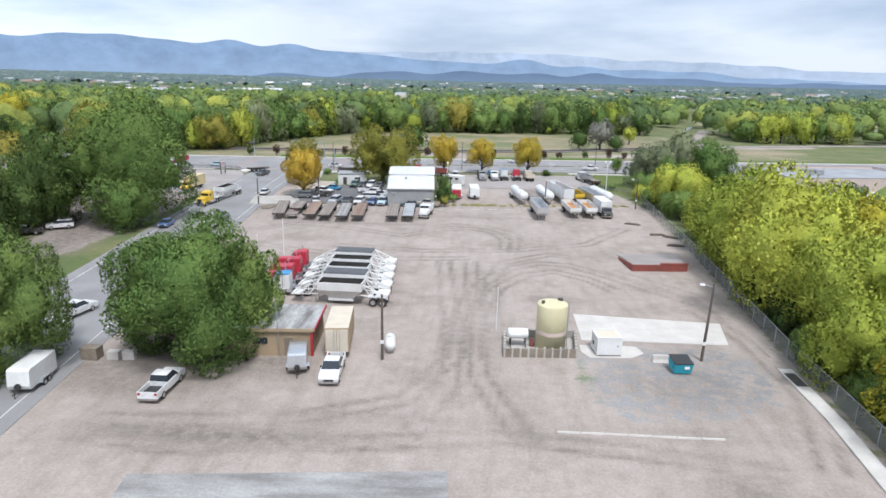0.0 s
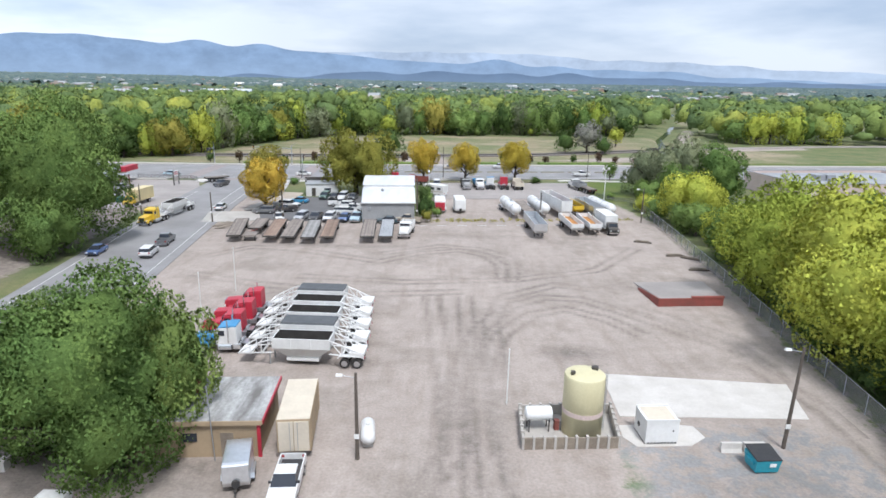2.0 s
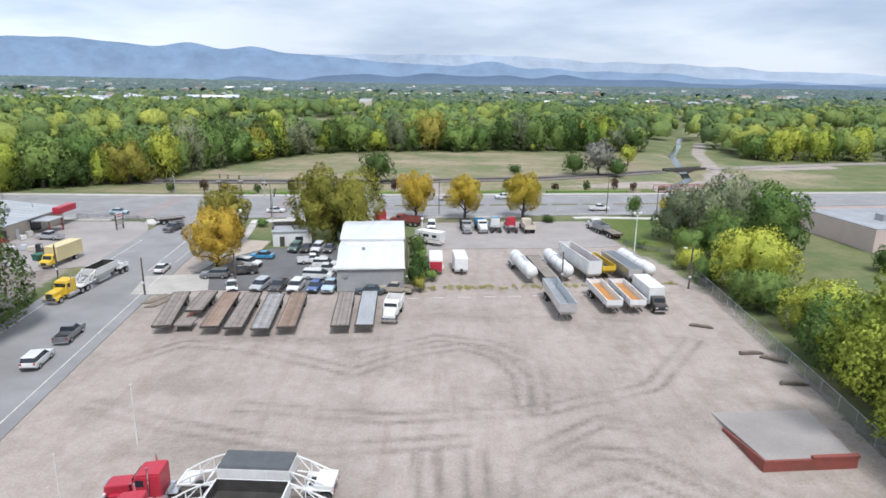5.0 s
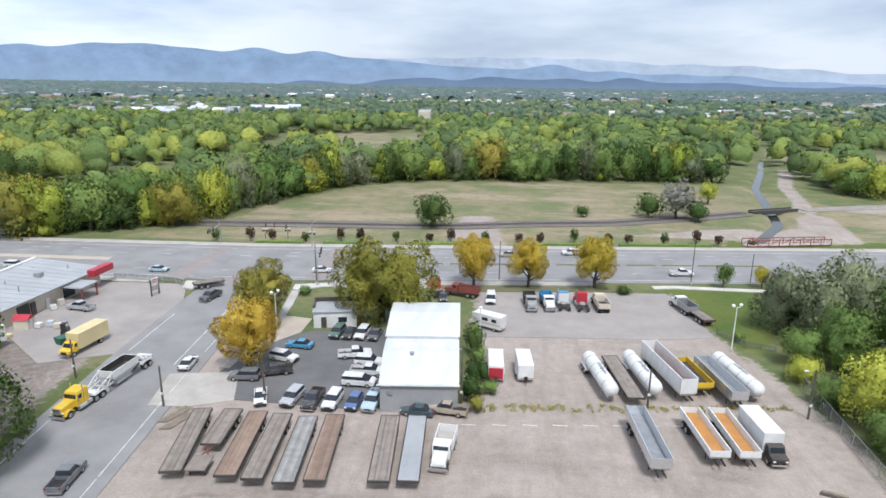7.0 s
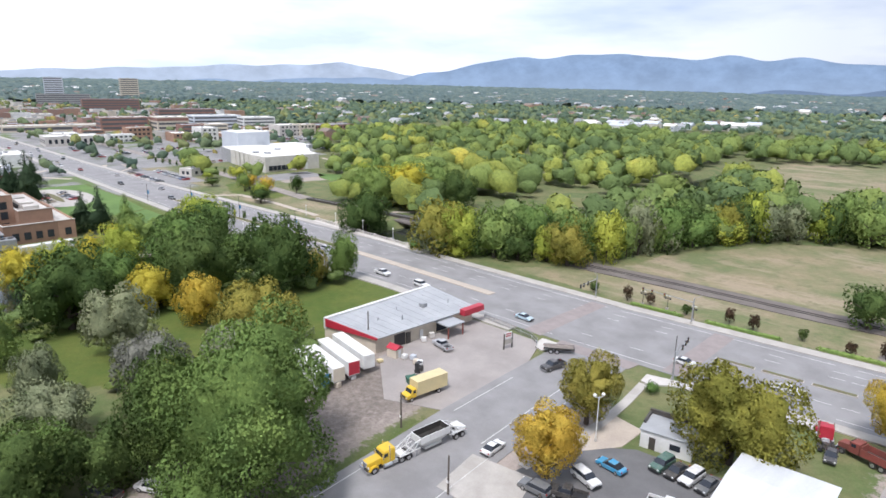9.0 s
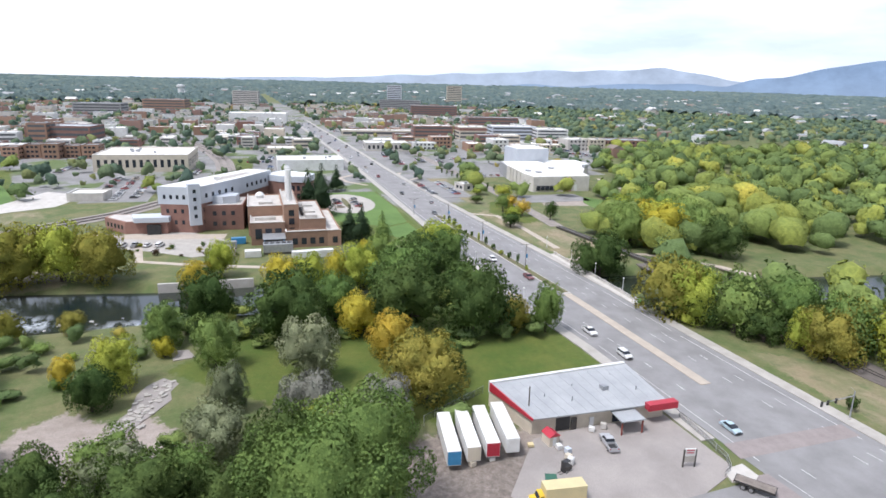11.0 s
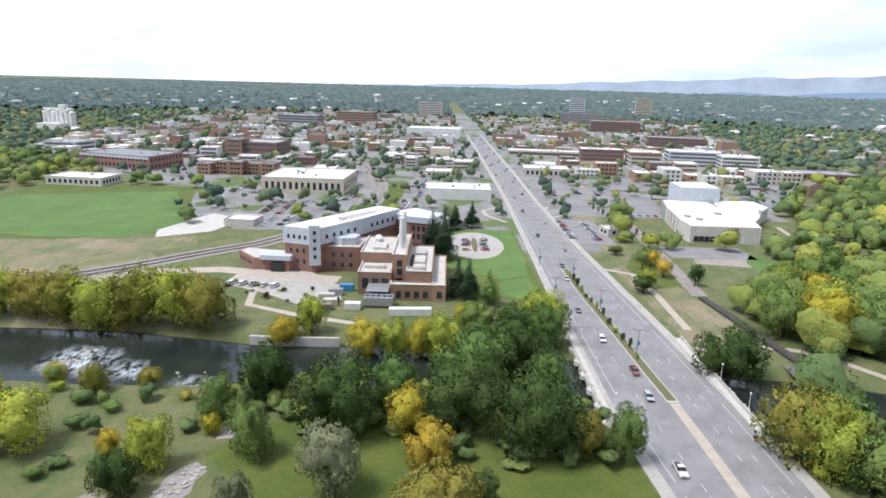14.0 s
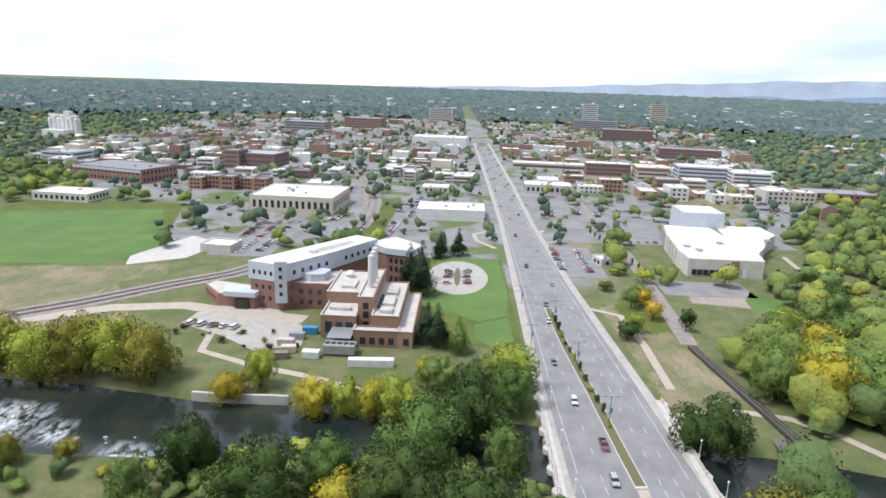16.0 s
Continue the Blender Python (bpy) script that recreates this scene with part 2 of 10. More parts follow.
M["path"] = surf("path_gravel", (0.5, 0.43, 0.35), (0.42, 0.36, 0.3), 0.3, 0.9)

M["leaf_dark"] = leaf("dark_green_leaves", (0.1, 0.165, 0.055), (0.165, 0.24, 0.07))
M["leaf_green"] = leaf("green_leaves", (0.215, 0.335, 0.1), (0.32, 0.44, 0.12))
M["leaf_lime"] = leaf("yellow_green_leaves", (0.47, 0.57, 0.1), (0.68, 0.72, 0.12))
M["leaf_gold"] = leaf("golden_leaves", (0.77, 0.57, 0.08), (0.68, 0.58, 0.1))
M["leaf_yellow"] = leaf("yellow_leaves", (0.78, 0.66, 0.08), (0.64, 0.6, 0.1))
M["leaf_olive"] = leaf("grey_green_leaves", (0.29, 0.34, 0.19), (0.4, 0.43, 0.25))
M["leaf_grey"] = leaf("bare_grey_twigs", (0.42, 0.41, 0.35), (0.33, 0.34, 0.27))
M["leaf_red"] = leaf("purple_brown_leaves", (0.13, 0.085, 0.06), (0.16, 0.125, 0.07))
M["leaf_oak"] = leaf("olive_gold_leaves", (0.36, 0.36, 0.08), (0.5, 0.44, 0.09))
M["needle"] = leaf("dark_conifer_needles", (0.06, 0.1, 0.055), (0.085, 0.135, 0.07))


def woods_material(name, tones, mottle=0.7):
    """Woods: colour by tree, by leaf clump and by fine mottling that darkens the bump's hollows."""
    m, nt, ln, bsdf = nodes_of(name)
    tone = nt.new("ShaderNodeAttribute")
    tone.attribute_name = "tone"
    ramp = nt.new("ShaderNodeValToRGB")
    ramp.color_ramp.interpolation = "EASE"
    els = ramp.color_ramp.elements
    els[0].position, els[0].color = 0.08, (*tones[0], 1)
    els[1].position, els[1].color = 1.0, (*tones[4], 1)
    for at, c in zip((0.4, 0.7, 0.88), tones[1:4]):
        els.new(at).color = (*c, 1)
    big = noise_fac(nt, ln, 0.014, 4.0, low=0.36, high=0.66)
    add = nt.new("ShaderNodeMath")
    add.operation = "ADD"
    ln.new(mul(nt, ln, tone.outputs["Fac"], 0.72), add.inputs[0])
    ln.new(mul(nt, ln, big, 0.26), add.inputs[1])
    ln.new(add.outputs["Value"], ramp.inputs["Fac"])
    geo = nt.new("ShaderNodeNewGeometry")
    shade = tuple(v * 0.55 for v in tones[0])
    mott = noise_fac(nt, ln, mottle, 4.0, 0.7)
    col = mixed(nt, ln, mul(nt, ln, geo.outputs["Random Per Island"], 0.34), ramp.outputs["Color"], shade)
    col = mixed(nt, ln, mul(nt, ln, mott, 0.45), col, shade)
    ln.new(col, bsdf.inputs["Base Color"])
    bsdf.inputs["Roughness"].default_value = 0.95
    bsdf.inputs["Specular IOR Level"].default_value = 0.1
    b = nt.new("ShaderNodeBump")
    b.inputs["Strength"].default_value, b.inputs["Distance"].default_value = 0.6, 0.5
    b.invert = True
    ln.new(mott, b.inputs["Height"])
    ln.new(b.outputs["Normal"], bsdf.inputs["Normal"])
    return m


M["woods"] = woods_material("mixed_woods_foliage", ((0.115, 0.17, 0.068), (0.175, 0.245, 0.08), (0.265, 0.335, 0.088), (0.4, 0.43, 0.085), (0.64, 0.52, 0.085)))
# distance haze is put into the next two sets of tones as extra blue
M["woods_far"] = woods_material("suburb_tree_hazed_foliage", ((0.085, 0.13, 0.1), (0.125, 0.18, 0.115), (0.185, 0.235, 0.115), (0.32, 0.33, 0.11), (0.6, 0.4, 0.11)))
M["woods_plain"] = woods_material("plain_tree_hazed_foliage", ((0.085, 0.125, 0.13), (0.12, 0.165, 0.16), (0.165, 0.205, 0.175), (0.22, 0.24, 0.18), (0.32, 0.29, 0.19)), 0.03)


def town_material(name, tones, rough):
    """Plain walls or paint in a few colours, one to a building or a car."""
    m, nt, ln, bsdf = nodes_of(name)
    geo = nt.new("ShaderNodeNewGeometry")
    ramp = nt.new("ShaderNodeValToRGB")
    ramp.color_ramp.interpolation = "CONSTANT"
    els = ramp.color_ramp.elements
    els[0].position, els[0].color = 0.0, (*tones[0], 1)
    els[1].position, els[1].color = 0.25, (*tones[1], 1)
    for at, c in zip((0.5, 0.7, 0.85), tones[2:]):
        els.new(at).color = (*c, 1)
    ln.new(geo.outputs["Random Per Island"], ramp.inputs["Fac"])
    ln.new(mixed(nt, ln, mul(nt, ln, noise_fac(nt, ln, 0.3), 0.3), ramp.outputs["Color"], (0.2, 0.19, 0.18)), bsdf.inputs["Base Color"])
    bsdf.inputs["Roughness"].default_value = rough
    return m


M["town_mix"] = town_material("mixed_town_walls", ((0.3, 0.18, 0.14), (0.58, 0.55, 0.5), (0.7, 0.7, 0.68), (0.36, 0.22, 0.15), (0.6, 0.53, 0.43)), 0.85)
M["car_mix"] = town_material("mixed_car_paint", ((0.7, 0.7, 0.7), (0.4, 0.41, 0.42), (0.05, 0.05, 0.055), (0.3, 0.04, 0.04), (0.08, 0.13, 0.25)), 0.3)
M["brown_roof"] = surf("brown_shingle_roof", (0.25, 0.2, 0.165), (0.18, 0.15, 0.125), 0.05, 0.9, fine=3)


def ground_material():
    """One sheet of ground: scrub by default, with dirt, lawn and dry grass where the zone attribute says so."""
    m, nt, ln, bsdf = nodes_of("ground_soil_and_grass")
    at = nt.new("ShaderNodeAttribute")
    at.attribute_name = "zone"
    sep = nt.new("ShaderNodeSeparateColor")
    ln.new(at.outputs["Color"], sep.inputs["Color"])
    n1 = noise_fac(nt, ln, 0.05, 6.0, 0.65)
    n2 = noise_fac(nt, ln, 0.6, 5.0, 0.7)
    n3 = noise_fac(nt, ln, 4.0, 3.0, 0.6, 0.25, 0.75)
    scrub = mixed(nt, ln, noise_fac(nt, ln, 0.09, 6.0, 0.7, 0.4, 0.62), (0.11, 0.15, 0.046), (0.2, 0.195, 0.085))
    dirt = mixed(nt, ln, n1, (0.445, 0.38, 0.335), (0.375, 0.32, 0.28))
    dirt = mixed(nt, ln, mul(nt, ln, noise_fac(nt, ln, 0.11, 6.0, 0.7, 0.48, 0.7), 0.7), dirt, (0.25, 0.215, 0.18))
    dirt = mixed(nt, ln, mul(nt, ln, noise_fac(nt, ln, 0.9, 4.0, 0.65, 0.48, 0.7, (0.6, 0.09, 1.0)), 0.42), dirt, (0.26, 0.21, 0.17))
    dirt = mixed(nt, ln, mul(nt, ln, noise_fac(nt, ln, 0.25, 5.0, 0.7, 0.5, 0.75, (0.6, 0.8, 1.0)), 0.35), dirt, (0.54, 0.47, 0.42))
    lawn = mixed(nt, ln, noise_fac(nt, ln, 0.07, 7.0, 0.75, 0.38, 0.64), (0.08, 0.13, 0.016), (0.145, 0.165, 0.03))
    dry = mixed(nt, ln, noise_fac(nt, ln, 0.045, 6.0, 0.7, 0.4, 0.6), (0.3, 0.25, 0.15), (0.16, 0.185, 0.075))
    dry = mixed(nt, ln, mul(nt, ln, noise_fac(nt, ln, 0.03, 5.0, 0.7, 0.52, 0.62, (0.6, 1.6, 1)), 0.7), dry, (0.4, 0.315, 0.225))
    dry = mixed(nt, ln, mul(nt, ln, noise_fac(nt, ln, 0.16, 5.0, 0.7, 0.55, 0.68), 0.6), dry, (0.105, 0.13, 0.05))
    edge = mul(nt, ln, n2, 0.5)

    def mask(out):
        a = nt.new("ShaderNodeMath")
        a.operation = "ADD"
        ln.new(out, a.inputs[0])
        ln.new(edge, a.inputs[1])
        r = nt.new("ShaderNodeMapRange")
        r.interpolation_type = "SMOOTHSTEP"
        r.inputs["From Min"].default_value, r.inputs["From Max"].default_value = 0.6, 0.9
        ln.new(a.outputs["Value"], r.inputs["Value"])
        return r.outputs["Result"]

    town = mixed(nt, ln, n1, (0.34, 0.335, 0.33), (0.23, 0.225, 0.22))
    town = mixed(nt, ln, noise_fac(nt, ln, 0.022, 4.0, 0.6, 0.54, 0.6), town, (0.13, 0.18, 0.06))
    col = mixed(nt, ln, mask(at.outputs["Alpha"]), scrub, town)
    col = mixed(nt, ln, mask(sep.outputs[2]), col, dry)
    col = mixed(nt, ln, mask(sep.outputs[1]), col, lawn)
    col = mixed(nt, ln, mask(sep.outputs[0]), col, dirt)
    wear = nt.new("ShaderNodeAttribute")
    wear.attribute_name = "wear"
    col = mixed(nt, ln, mul(nt, ln, mul(nt, ln, wear.outputs["Fac"], noise_fac(nt, ln, 0.9, 5.0, 0.7, 0.2, 0.6)), 0.95), col, (0.165, 0.14, 0.12))
    col = mixed(nt, ln, mul(nt, ln, n2, 0.35), col, mixed(nt, ln, 1.0, col, (0.62, 0.6, 0.56), "MULTIPLY"))
    col = mixed(nt, ln, mul(nt, ln, n3, 0.55), col, mixed(nt, ln, 1.0, col, (0.5, 0.5, 0.5), "MULTIPLY"))
    ln.new(col, bsdf.inputs["Base Color"])
    bsdf.inputs["Roughness"].default_value = 0.95
    b = nt.new("ShaderNodeBump")
    b.inputs["Strength"].default_value, b.inputs["Distance"].default_value = 0.3, 0.15
    ln.new(n2, b.inputs["Height"])
    ln.new(b.outputs["Normal"], bsdf.inputs["Normal"])
    return m


M["ground"] = ground_material()


def water_material():
    m, nt, ln, bsdf = nodes_of("river_water")
    rap = nt.new("ShaderNodeAttribute")
    rap.attribute_name = "rapid"
    foam = mul(nt, ln, noise_fac(nt, ln, 0.3, 7.0, 0.75, 0.43, 0.58, (0.7, 1.3, 1)), rap.outputs["Fac"])
    col = mixed(nt, ln, noise_fac(nt, ln, 0.04, 3.0), (0.012, 0.02, 0.02), (0.035, 0.04, 0.03))
    ln.new(mixed(nt, ln, foam, col, (0.62, 0.66, 0.7)), bsdf.inputs["Base Color"])
    bsdf.inputs["Roughness"].default_value, bsdf.inputs["IOR"].default_value = 0.06, 1.33
    b = nt.new("ShaderNodeBump")
    b.inputs["Strength"].default_value, b.inputs["Distance"].default_value = 0.1, 0.1
    ln.new(noise_fac(nt, ln, 0.7, 5.0), b.inputs["Height"])
    ln.new(b.outputs["Normal"], bsdf.inputs["Normal"])
    return m


M["water"] = water_material()

# ---- mesh helpers ----
def place(ob, mat):
    ob.data.materials.append(mat)
    return ob


def mesh_of(bm, name):
    me = bpy.data.meshes.new(name)
    bm.normal_update()
    bm.to_mesh(me)
    bm.free()
    return me


def part(name, bm, material, parent=None, label=""):
    """Links a bmesh as one mesh object under a thing or a part."""
    ob = new(name, mesh_of(bm, name))
    ob.data.materials.append(M[material])
    if parent is not None:
        ob.parent = parent
    if label:
        ob["label"] = label
    return ob


def thing(name, x=0.0, y=0.0, z=0.0, rz=0.0, label="", category="", group="", kind=""):
    ob = new(name)
    ob.empty_display_size = 0.5
    ob.matrix_world = pose(x, y, z, 0, 0, rz)
    return tagged(ob, label, category, group, kind)


def B():
    return bmesh.new()


def box(bm, x0, x1, y0, y1, z0, z1, bev=0.0):
    vs = [bm.verts.new((x, y, z)) for z in (z0, z1) for x, y in ((x0, y0), (x1, y0), (x1, y1), (x0, y1))]
    fs = [bm.faces.new([vs[i] for i in f]) for f in ((3, 2, 1, 0), (4, 5, 6, 7), (0, 1, 5, 4), (1, 2, 6, 5), (2, 3, 7, 6), (3, 0, 4, 7))]
    if bev:
        edges = list({e for f in fs for e in f.edges})
        bmesh.ops.bevel(bm, geom=edges, offset=bev, segments=2, affect="EDGES", profile=0.7)
    return bm


def prism(bm, pts, z0, z1):
    """A flat-topped solid over a polygon given in order, counter-clockwise."""
    area = sum(a[0] * b[1] - b[0] * a[1] for a, b in zip(pts, pts[1:] + pts[:1]))
    if area < 0:
        pts = pts[::-1]
    lo, hi = [bm.verts.new((x, y, z0)) for x, y in pts], [bm.verts.new((x, y, z1)) for x, y in pts]
    bm.faces.new(lo[::-1])
    bm.faces.new(hi)
    for i in range(len(pts)):
        j = (i + 1) % len(pts)
        bm.faces.new((lo[i], lo[j], hi[j], hi[i]))
    return bm


def tube(bm, a, b, r0, r1=None, seg=10, caps=True):
    """A round bar from a to b, tapering from r0 to r1."""
    r1 = r0 if r1 is None else r1
    a, b = Vector(a), Vector(b)
    d = (b - a).normalized()
    u = d.orthogonal().normalized()
    v = d.cross(u)
    rings = []
    for c, r in ((a, r0), (b, r1)):
        rings.append([bm.verts.new(c + r * (math.cos(2 * math.pi * k / seg) * u + math.sin(2 * math.pi * k / seg) * v)) for k in range(seg)])
    for k in range(seg):
        j = (k + 1) % seg
        bm.faces.new((rings[0][k], rings[0][j], rings[1][j], rings[1][k]))
    if caps:
        bm.faces.new(rings[0][::-1])
        bm.faces.new(rings[1])
    return bm


def lathe(bm, prof, seg=16, axis="z", at=(0, 0, 0)):
    """A turned shape from (radius, height) pairs, about z, x or y."""
    rings = []
    for r, h in prof:
        ring = []
        for k in range(seg):
            c, s = r * math.cos(2 * math.pi * k / seg), r * math.sin(2 * math.pi * k / seg)
            p = {"z": (c, s, h), "x": (h, c, s), "y": (s, h, c)}[axis]
            ring.append(bm.verts.new(Vector(p) + Vector(at)))
        rings.append(ring)
    for lo, hi in zip(rings, rings[1:]):
        for k in range(seg):
            j = (k + 1) % seg
            bm.faces.new((lo[k], lo[j], hi[j], hi[k]))
    bm.faces.new(rings[0][::-1])
    bm.faces.new(rings[-1])
    return bm


def loft(bm, sections):
    """A closed skin through sections of equal point count, capped at both ends."""
    rows = [[bm.verts.new(p) for p in s] for s in sections]
    n = len(rows[0])
    for a, b in zip(rows, rows[1:]):
        for k in range(n):
            j = (k + 1) % n
            bm.faces.new((a[k], a[j], b[j], b[k]))
    bm.faces.new(rows[0][::-1])
    bm.faces.new(rows[-1])
    return bm


def ribbon(pts, half):
    """The two sides of a strip about a polyline; half is one width or (left, right) offsets."""
    l, r = half if isinstance(half, tuple) else (half, -half)
    left, right = [], []
    for i, p in enumerate(pts):
        a, b = Vector(pts[max(i - 1, 0)]), Vector(pts[min(i + 1, len(pts) - 1)])
        d = (b - a).normalized()
        n = Vector((-d.y, d.x))
        left.append(tuple(Vector(p) + n * l))
        right.append(tuple(Vector(p) + n * r))
    return left, right


def strip(bm, pts, half, z0, z1):
    left, right = ribbon(pts, half)
    rows = [[bm.verts.new((*p, z)) for p, z in ((r, z0), (l, z0), (l, z1), (r, z1))] for l, r in zip(left, right)]
    fs = [bm.faces.new(rows[0]), bm.faces.new(rows[-1])]
    for a, b in zip(rows, rows[1:]):
        fs += [bm.faces.new((a[k], a[(k + 1) % 4], b[(k + 1) % 4], b[k])) for k in range(4)]
    bmesh.ops.recalc_face_normals(bm, faces=fs)
    return bm


def structure(name, bm, material, label, category=""):
    return tagged(part(name, bm, material), label, category, "", "structure")


def sideform(bm, prof, w, bev=0.06):
    """A body from a side outline of (y, z) points, as wide as w, with eased edges."""
    lo = [bm.verts.new((-w / 2, y, z)) for y, z in prof]
    hi = [bm.verts.new((w / 2, y, z)) for y, z in prof]
    n = len(prof)
    fs = [bm.faces.new(lo), bm.faces.new(hi[::-1])]
    for i in range(n):
        j = (i + 1) % n
        fs.append(bm.faces.new((lo[j], lo[i], hi[i], hi[j])))
    bmesh.ops.recalc_face_normals(bm, faces=fs)
    if bev:
        bmesh.ops.bevel(bm, geom=list({e for f in fs for e in f.edges}), offset=bev, segments=2, affect="EDGES", profile=0.6)
    return bm


def frustum(bm, y0, y1, w0, z0, ya, yb, w1, z1):
    return loft(bm, [[(-w0 / 2, y0, z0), (w0 / 2, y0, z0), (w0 / 2, y1, z0), (-w0 / 2, y1, z0)], [(-w1 / 2, ya, z1), (w1 / 2, ya, z1), (w1 / 2, yb, z1), (-w1 / 2, yb, z1)]])

# ---- ground, river, roads ----
RIVER = [(-225, -260), (-205, -60), (-197, 20), (-192, 90), (-194, 130), (-190, 165), (-184, 205), (-179, 262), (-160, 310), (-150, 420), (-170, 600)]
CREEK = [(70, 258), (90, 290), (99, 322), (112, 371), (137, 431), (188, 566), (230, 700)]


def far_from(px, py, line):
    best = np.full(px.shape, 1e9)
    for (ax, ay), (bx, by) in zip(line, line[1:]):
        dx, dy = bx - ax, by - ay
        t = np.clip(((px - ax) * dx + (py - ay) * dy) / (dx * dx + dy * dy), 0, 1)
        best = np.minimum(best, np.hypot(px - ax - t * dx, py - ay - t * dy))
    return best


def inside(px, py, poly):
    hit = np.zeros(px.shape, bool)
    for (ax, ay), (bx, by) in zip(poly, poly[1:] + poly[:1]):
        cross = ((ay > py) != (by > py)) & (px < (bx - ax) * (py - ay) / (by - ay + 1e-12) + ax)
        hit ^= cross
    return hit


def soft_in(px, py, poly, soft):
    d = far_from(px, py, poly + poly[:1])
    return np.clip(0.5 + np.where(inside(px, py, poly), d, -d) / (2 * soft), 0, 1)


def sm(v):
    v = np.clip(v, 0, 1)
    return v * v * (3 - 2 * v)


def river_half(py):
    return 12.5 + 2.5 * np.sin(py / 23.0) - 1.0 * (py > 290) + 3.5 * (py < 150)


def ground_height(px, py):
    d = far_from(px, py, RIVER)
    h = -4.2 * (1 - sm((d - river_half(py) + 3) / 9.0))
    c = far_from(px, py, CREEK)
    h = np.minimum(h, -1.5 * (1 - sm((c - 0.8) / 4.0)))
    lump = 0.12 * np.sin(px * 0.21 + 1.3) * np.sin(py * 0.17) * ((np.abs(px) > 60) | (py > 240))
    rise = np.clip((np.hypot(px, py) - 900) / 3900, 0, 1) ** 1.5 * (12 + 36 * np.clip(-px / 4000, 0, 1))
    return h + np.where(d > 40, lump * 0.6, 0) - 0.05 + rise


DIRT = [
    [(-62, -200), (-44, 30), (-47, 66), (-49, 95), (-53, 141), (-46, 151), (-20, 150), (-8, 153), (-9, 204), (33, 207), (36, 184), (41, 165), (43, 150), (41, 120), (38, 90), (36, 60), (33, 20), (30, -200)],
    [(-67, 100), (-68, 141), (-71, 158), (-74, 196), (-98, 198), (-97, 166), (-99, 150), (-88, 132), (-80, 112), (-76, 90)],
    [(-104, 68), (-120, 74), (-126, 82), (-119, 88), (-121, 97), (-112, 103), (-100, 100), (-97, 80)],
    [(-340, 286), (-312, 276), (-306, 310), (-335, 306)],
    [(-55, 146), (-43, 150), (-45, 172), (-47, 186), (-54, 188), (-55, 165)],
    [(-18, 285), (-7, 287), (-2, 241), (-20, 239)],
    [(36, 264), (64, 276), (93, 282), (100, 300), (108, 310), (112, 300), (104, 262), (88, 260), (60, 262)],
    [(104, 312), (112, 332), (123, 374), (150, 440), (156, 438), (129, 372), (117, 328), (112, 310)],
    [(118, 318), (132, 326), (170, 334), (170, 322), (130, 312)],
]
LAWN = [
    [(-372, 150), (-374, 192), (-253, 194), (-250, 176), (-277, 174), (-300, 150)],
    [(-166, 120), (-162, 199), (-118, 199), (-104, 178), (-104, 150), (-112, 128), (-140, 98)],
    [(34, 211), (60, 214), (54, 196), (42, 176), (36, 180), (38, 204)],
    [(-500, -160), (-490, -40), (-350, 6), (-326, -52), (-320, -170)],
    [(-255, 155), (-250, 190), (-300, 192), (-345, 190), (-352, 176), (-318, 172), (-300, 158)],
    [(-540, 96), (-400, 92), (-400, 118), (-540, 120)],
    [(-130, 196), (-120, 203), (-92, 203), (-98, 199)],
    [(60, 252), (64, 262), (150, 268), (240, 300), (260, 262), (150, 240)],
    [(-8, 151.5), (4, 152.5), (6, 158), (-3, 160), (-8, 164)],
    [(-64, 133), (-67, 158), (-70, 159), (-71, 146), (-68, 134)],
    [(-330, 250), (-322, 262), (-280, 262), (-270, 246), (-300, 238)],
]
DRY = [
    [(-118, 241), (-110, 252), (-98, 263), (-92, 276), (-93, 292), (-80, 318), (-68, 345), (-42, 362), (25, 369), (106, 374), (122, 330), (150, 300), (140, 262), (60, 254), (-60, 240)],
    [(-322, -90), (-329, -26), (-340, 18), (-323, 26), (-304, 2), (-280, -30), (-270, -90)],
    [(-300, 232), (-210, 236), (-220, 262), (-310, 250)],
    [(-340, -60), (-320, 0), (-250, 50), (-215, 60), (-210, -80)],
    [(-420, 236), (-300, 236), (-300, 250), (-420, 250)],
    [(-122, 446), (-50, 440), (-56, 560), (-90, 655), (-165, 625)],
    [(160, 430), (330, 400), (340, 520), (180, 560)],
    [(-640, 380), (-560, 330), (-520, 380), (-600, 420)],
]
TOWN = [[(-380, -20), (-395, 120), (-330, 160), (-325, 190), (-330, 236), (-420, 250), (-450, 390), (-560, 460), (-900, 560), (-1500, 700), (-1600, 60), (-1500, -420), (-760, -330), (-600, -200), (-520, -120), (-500, -40)]]


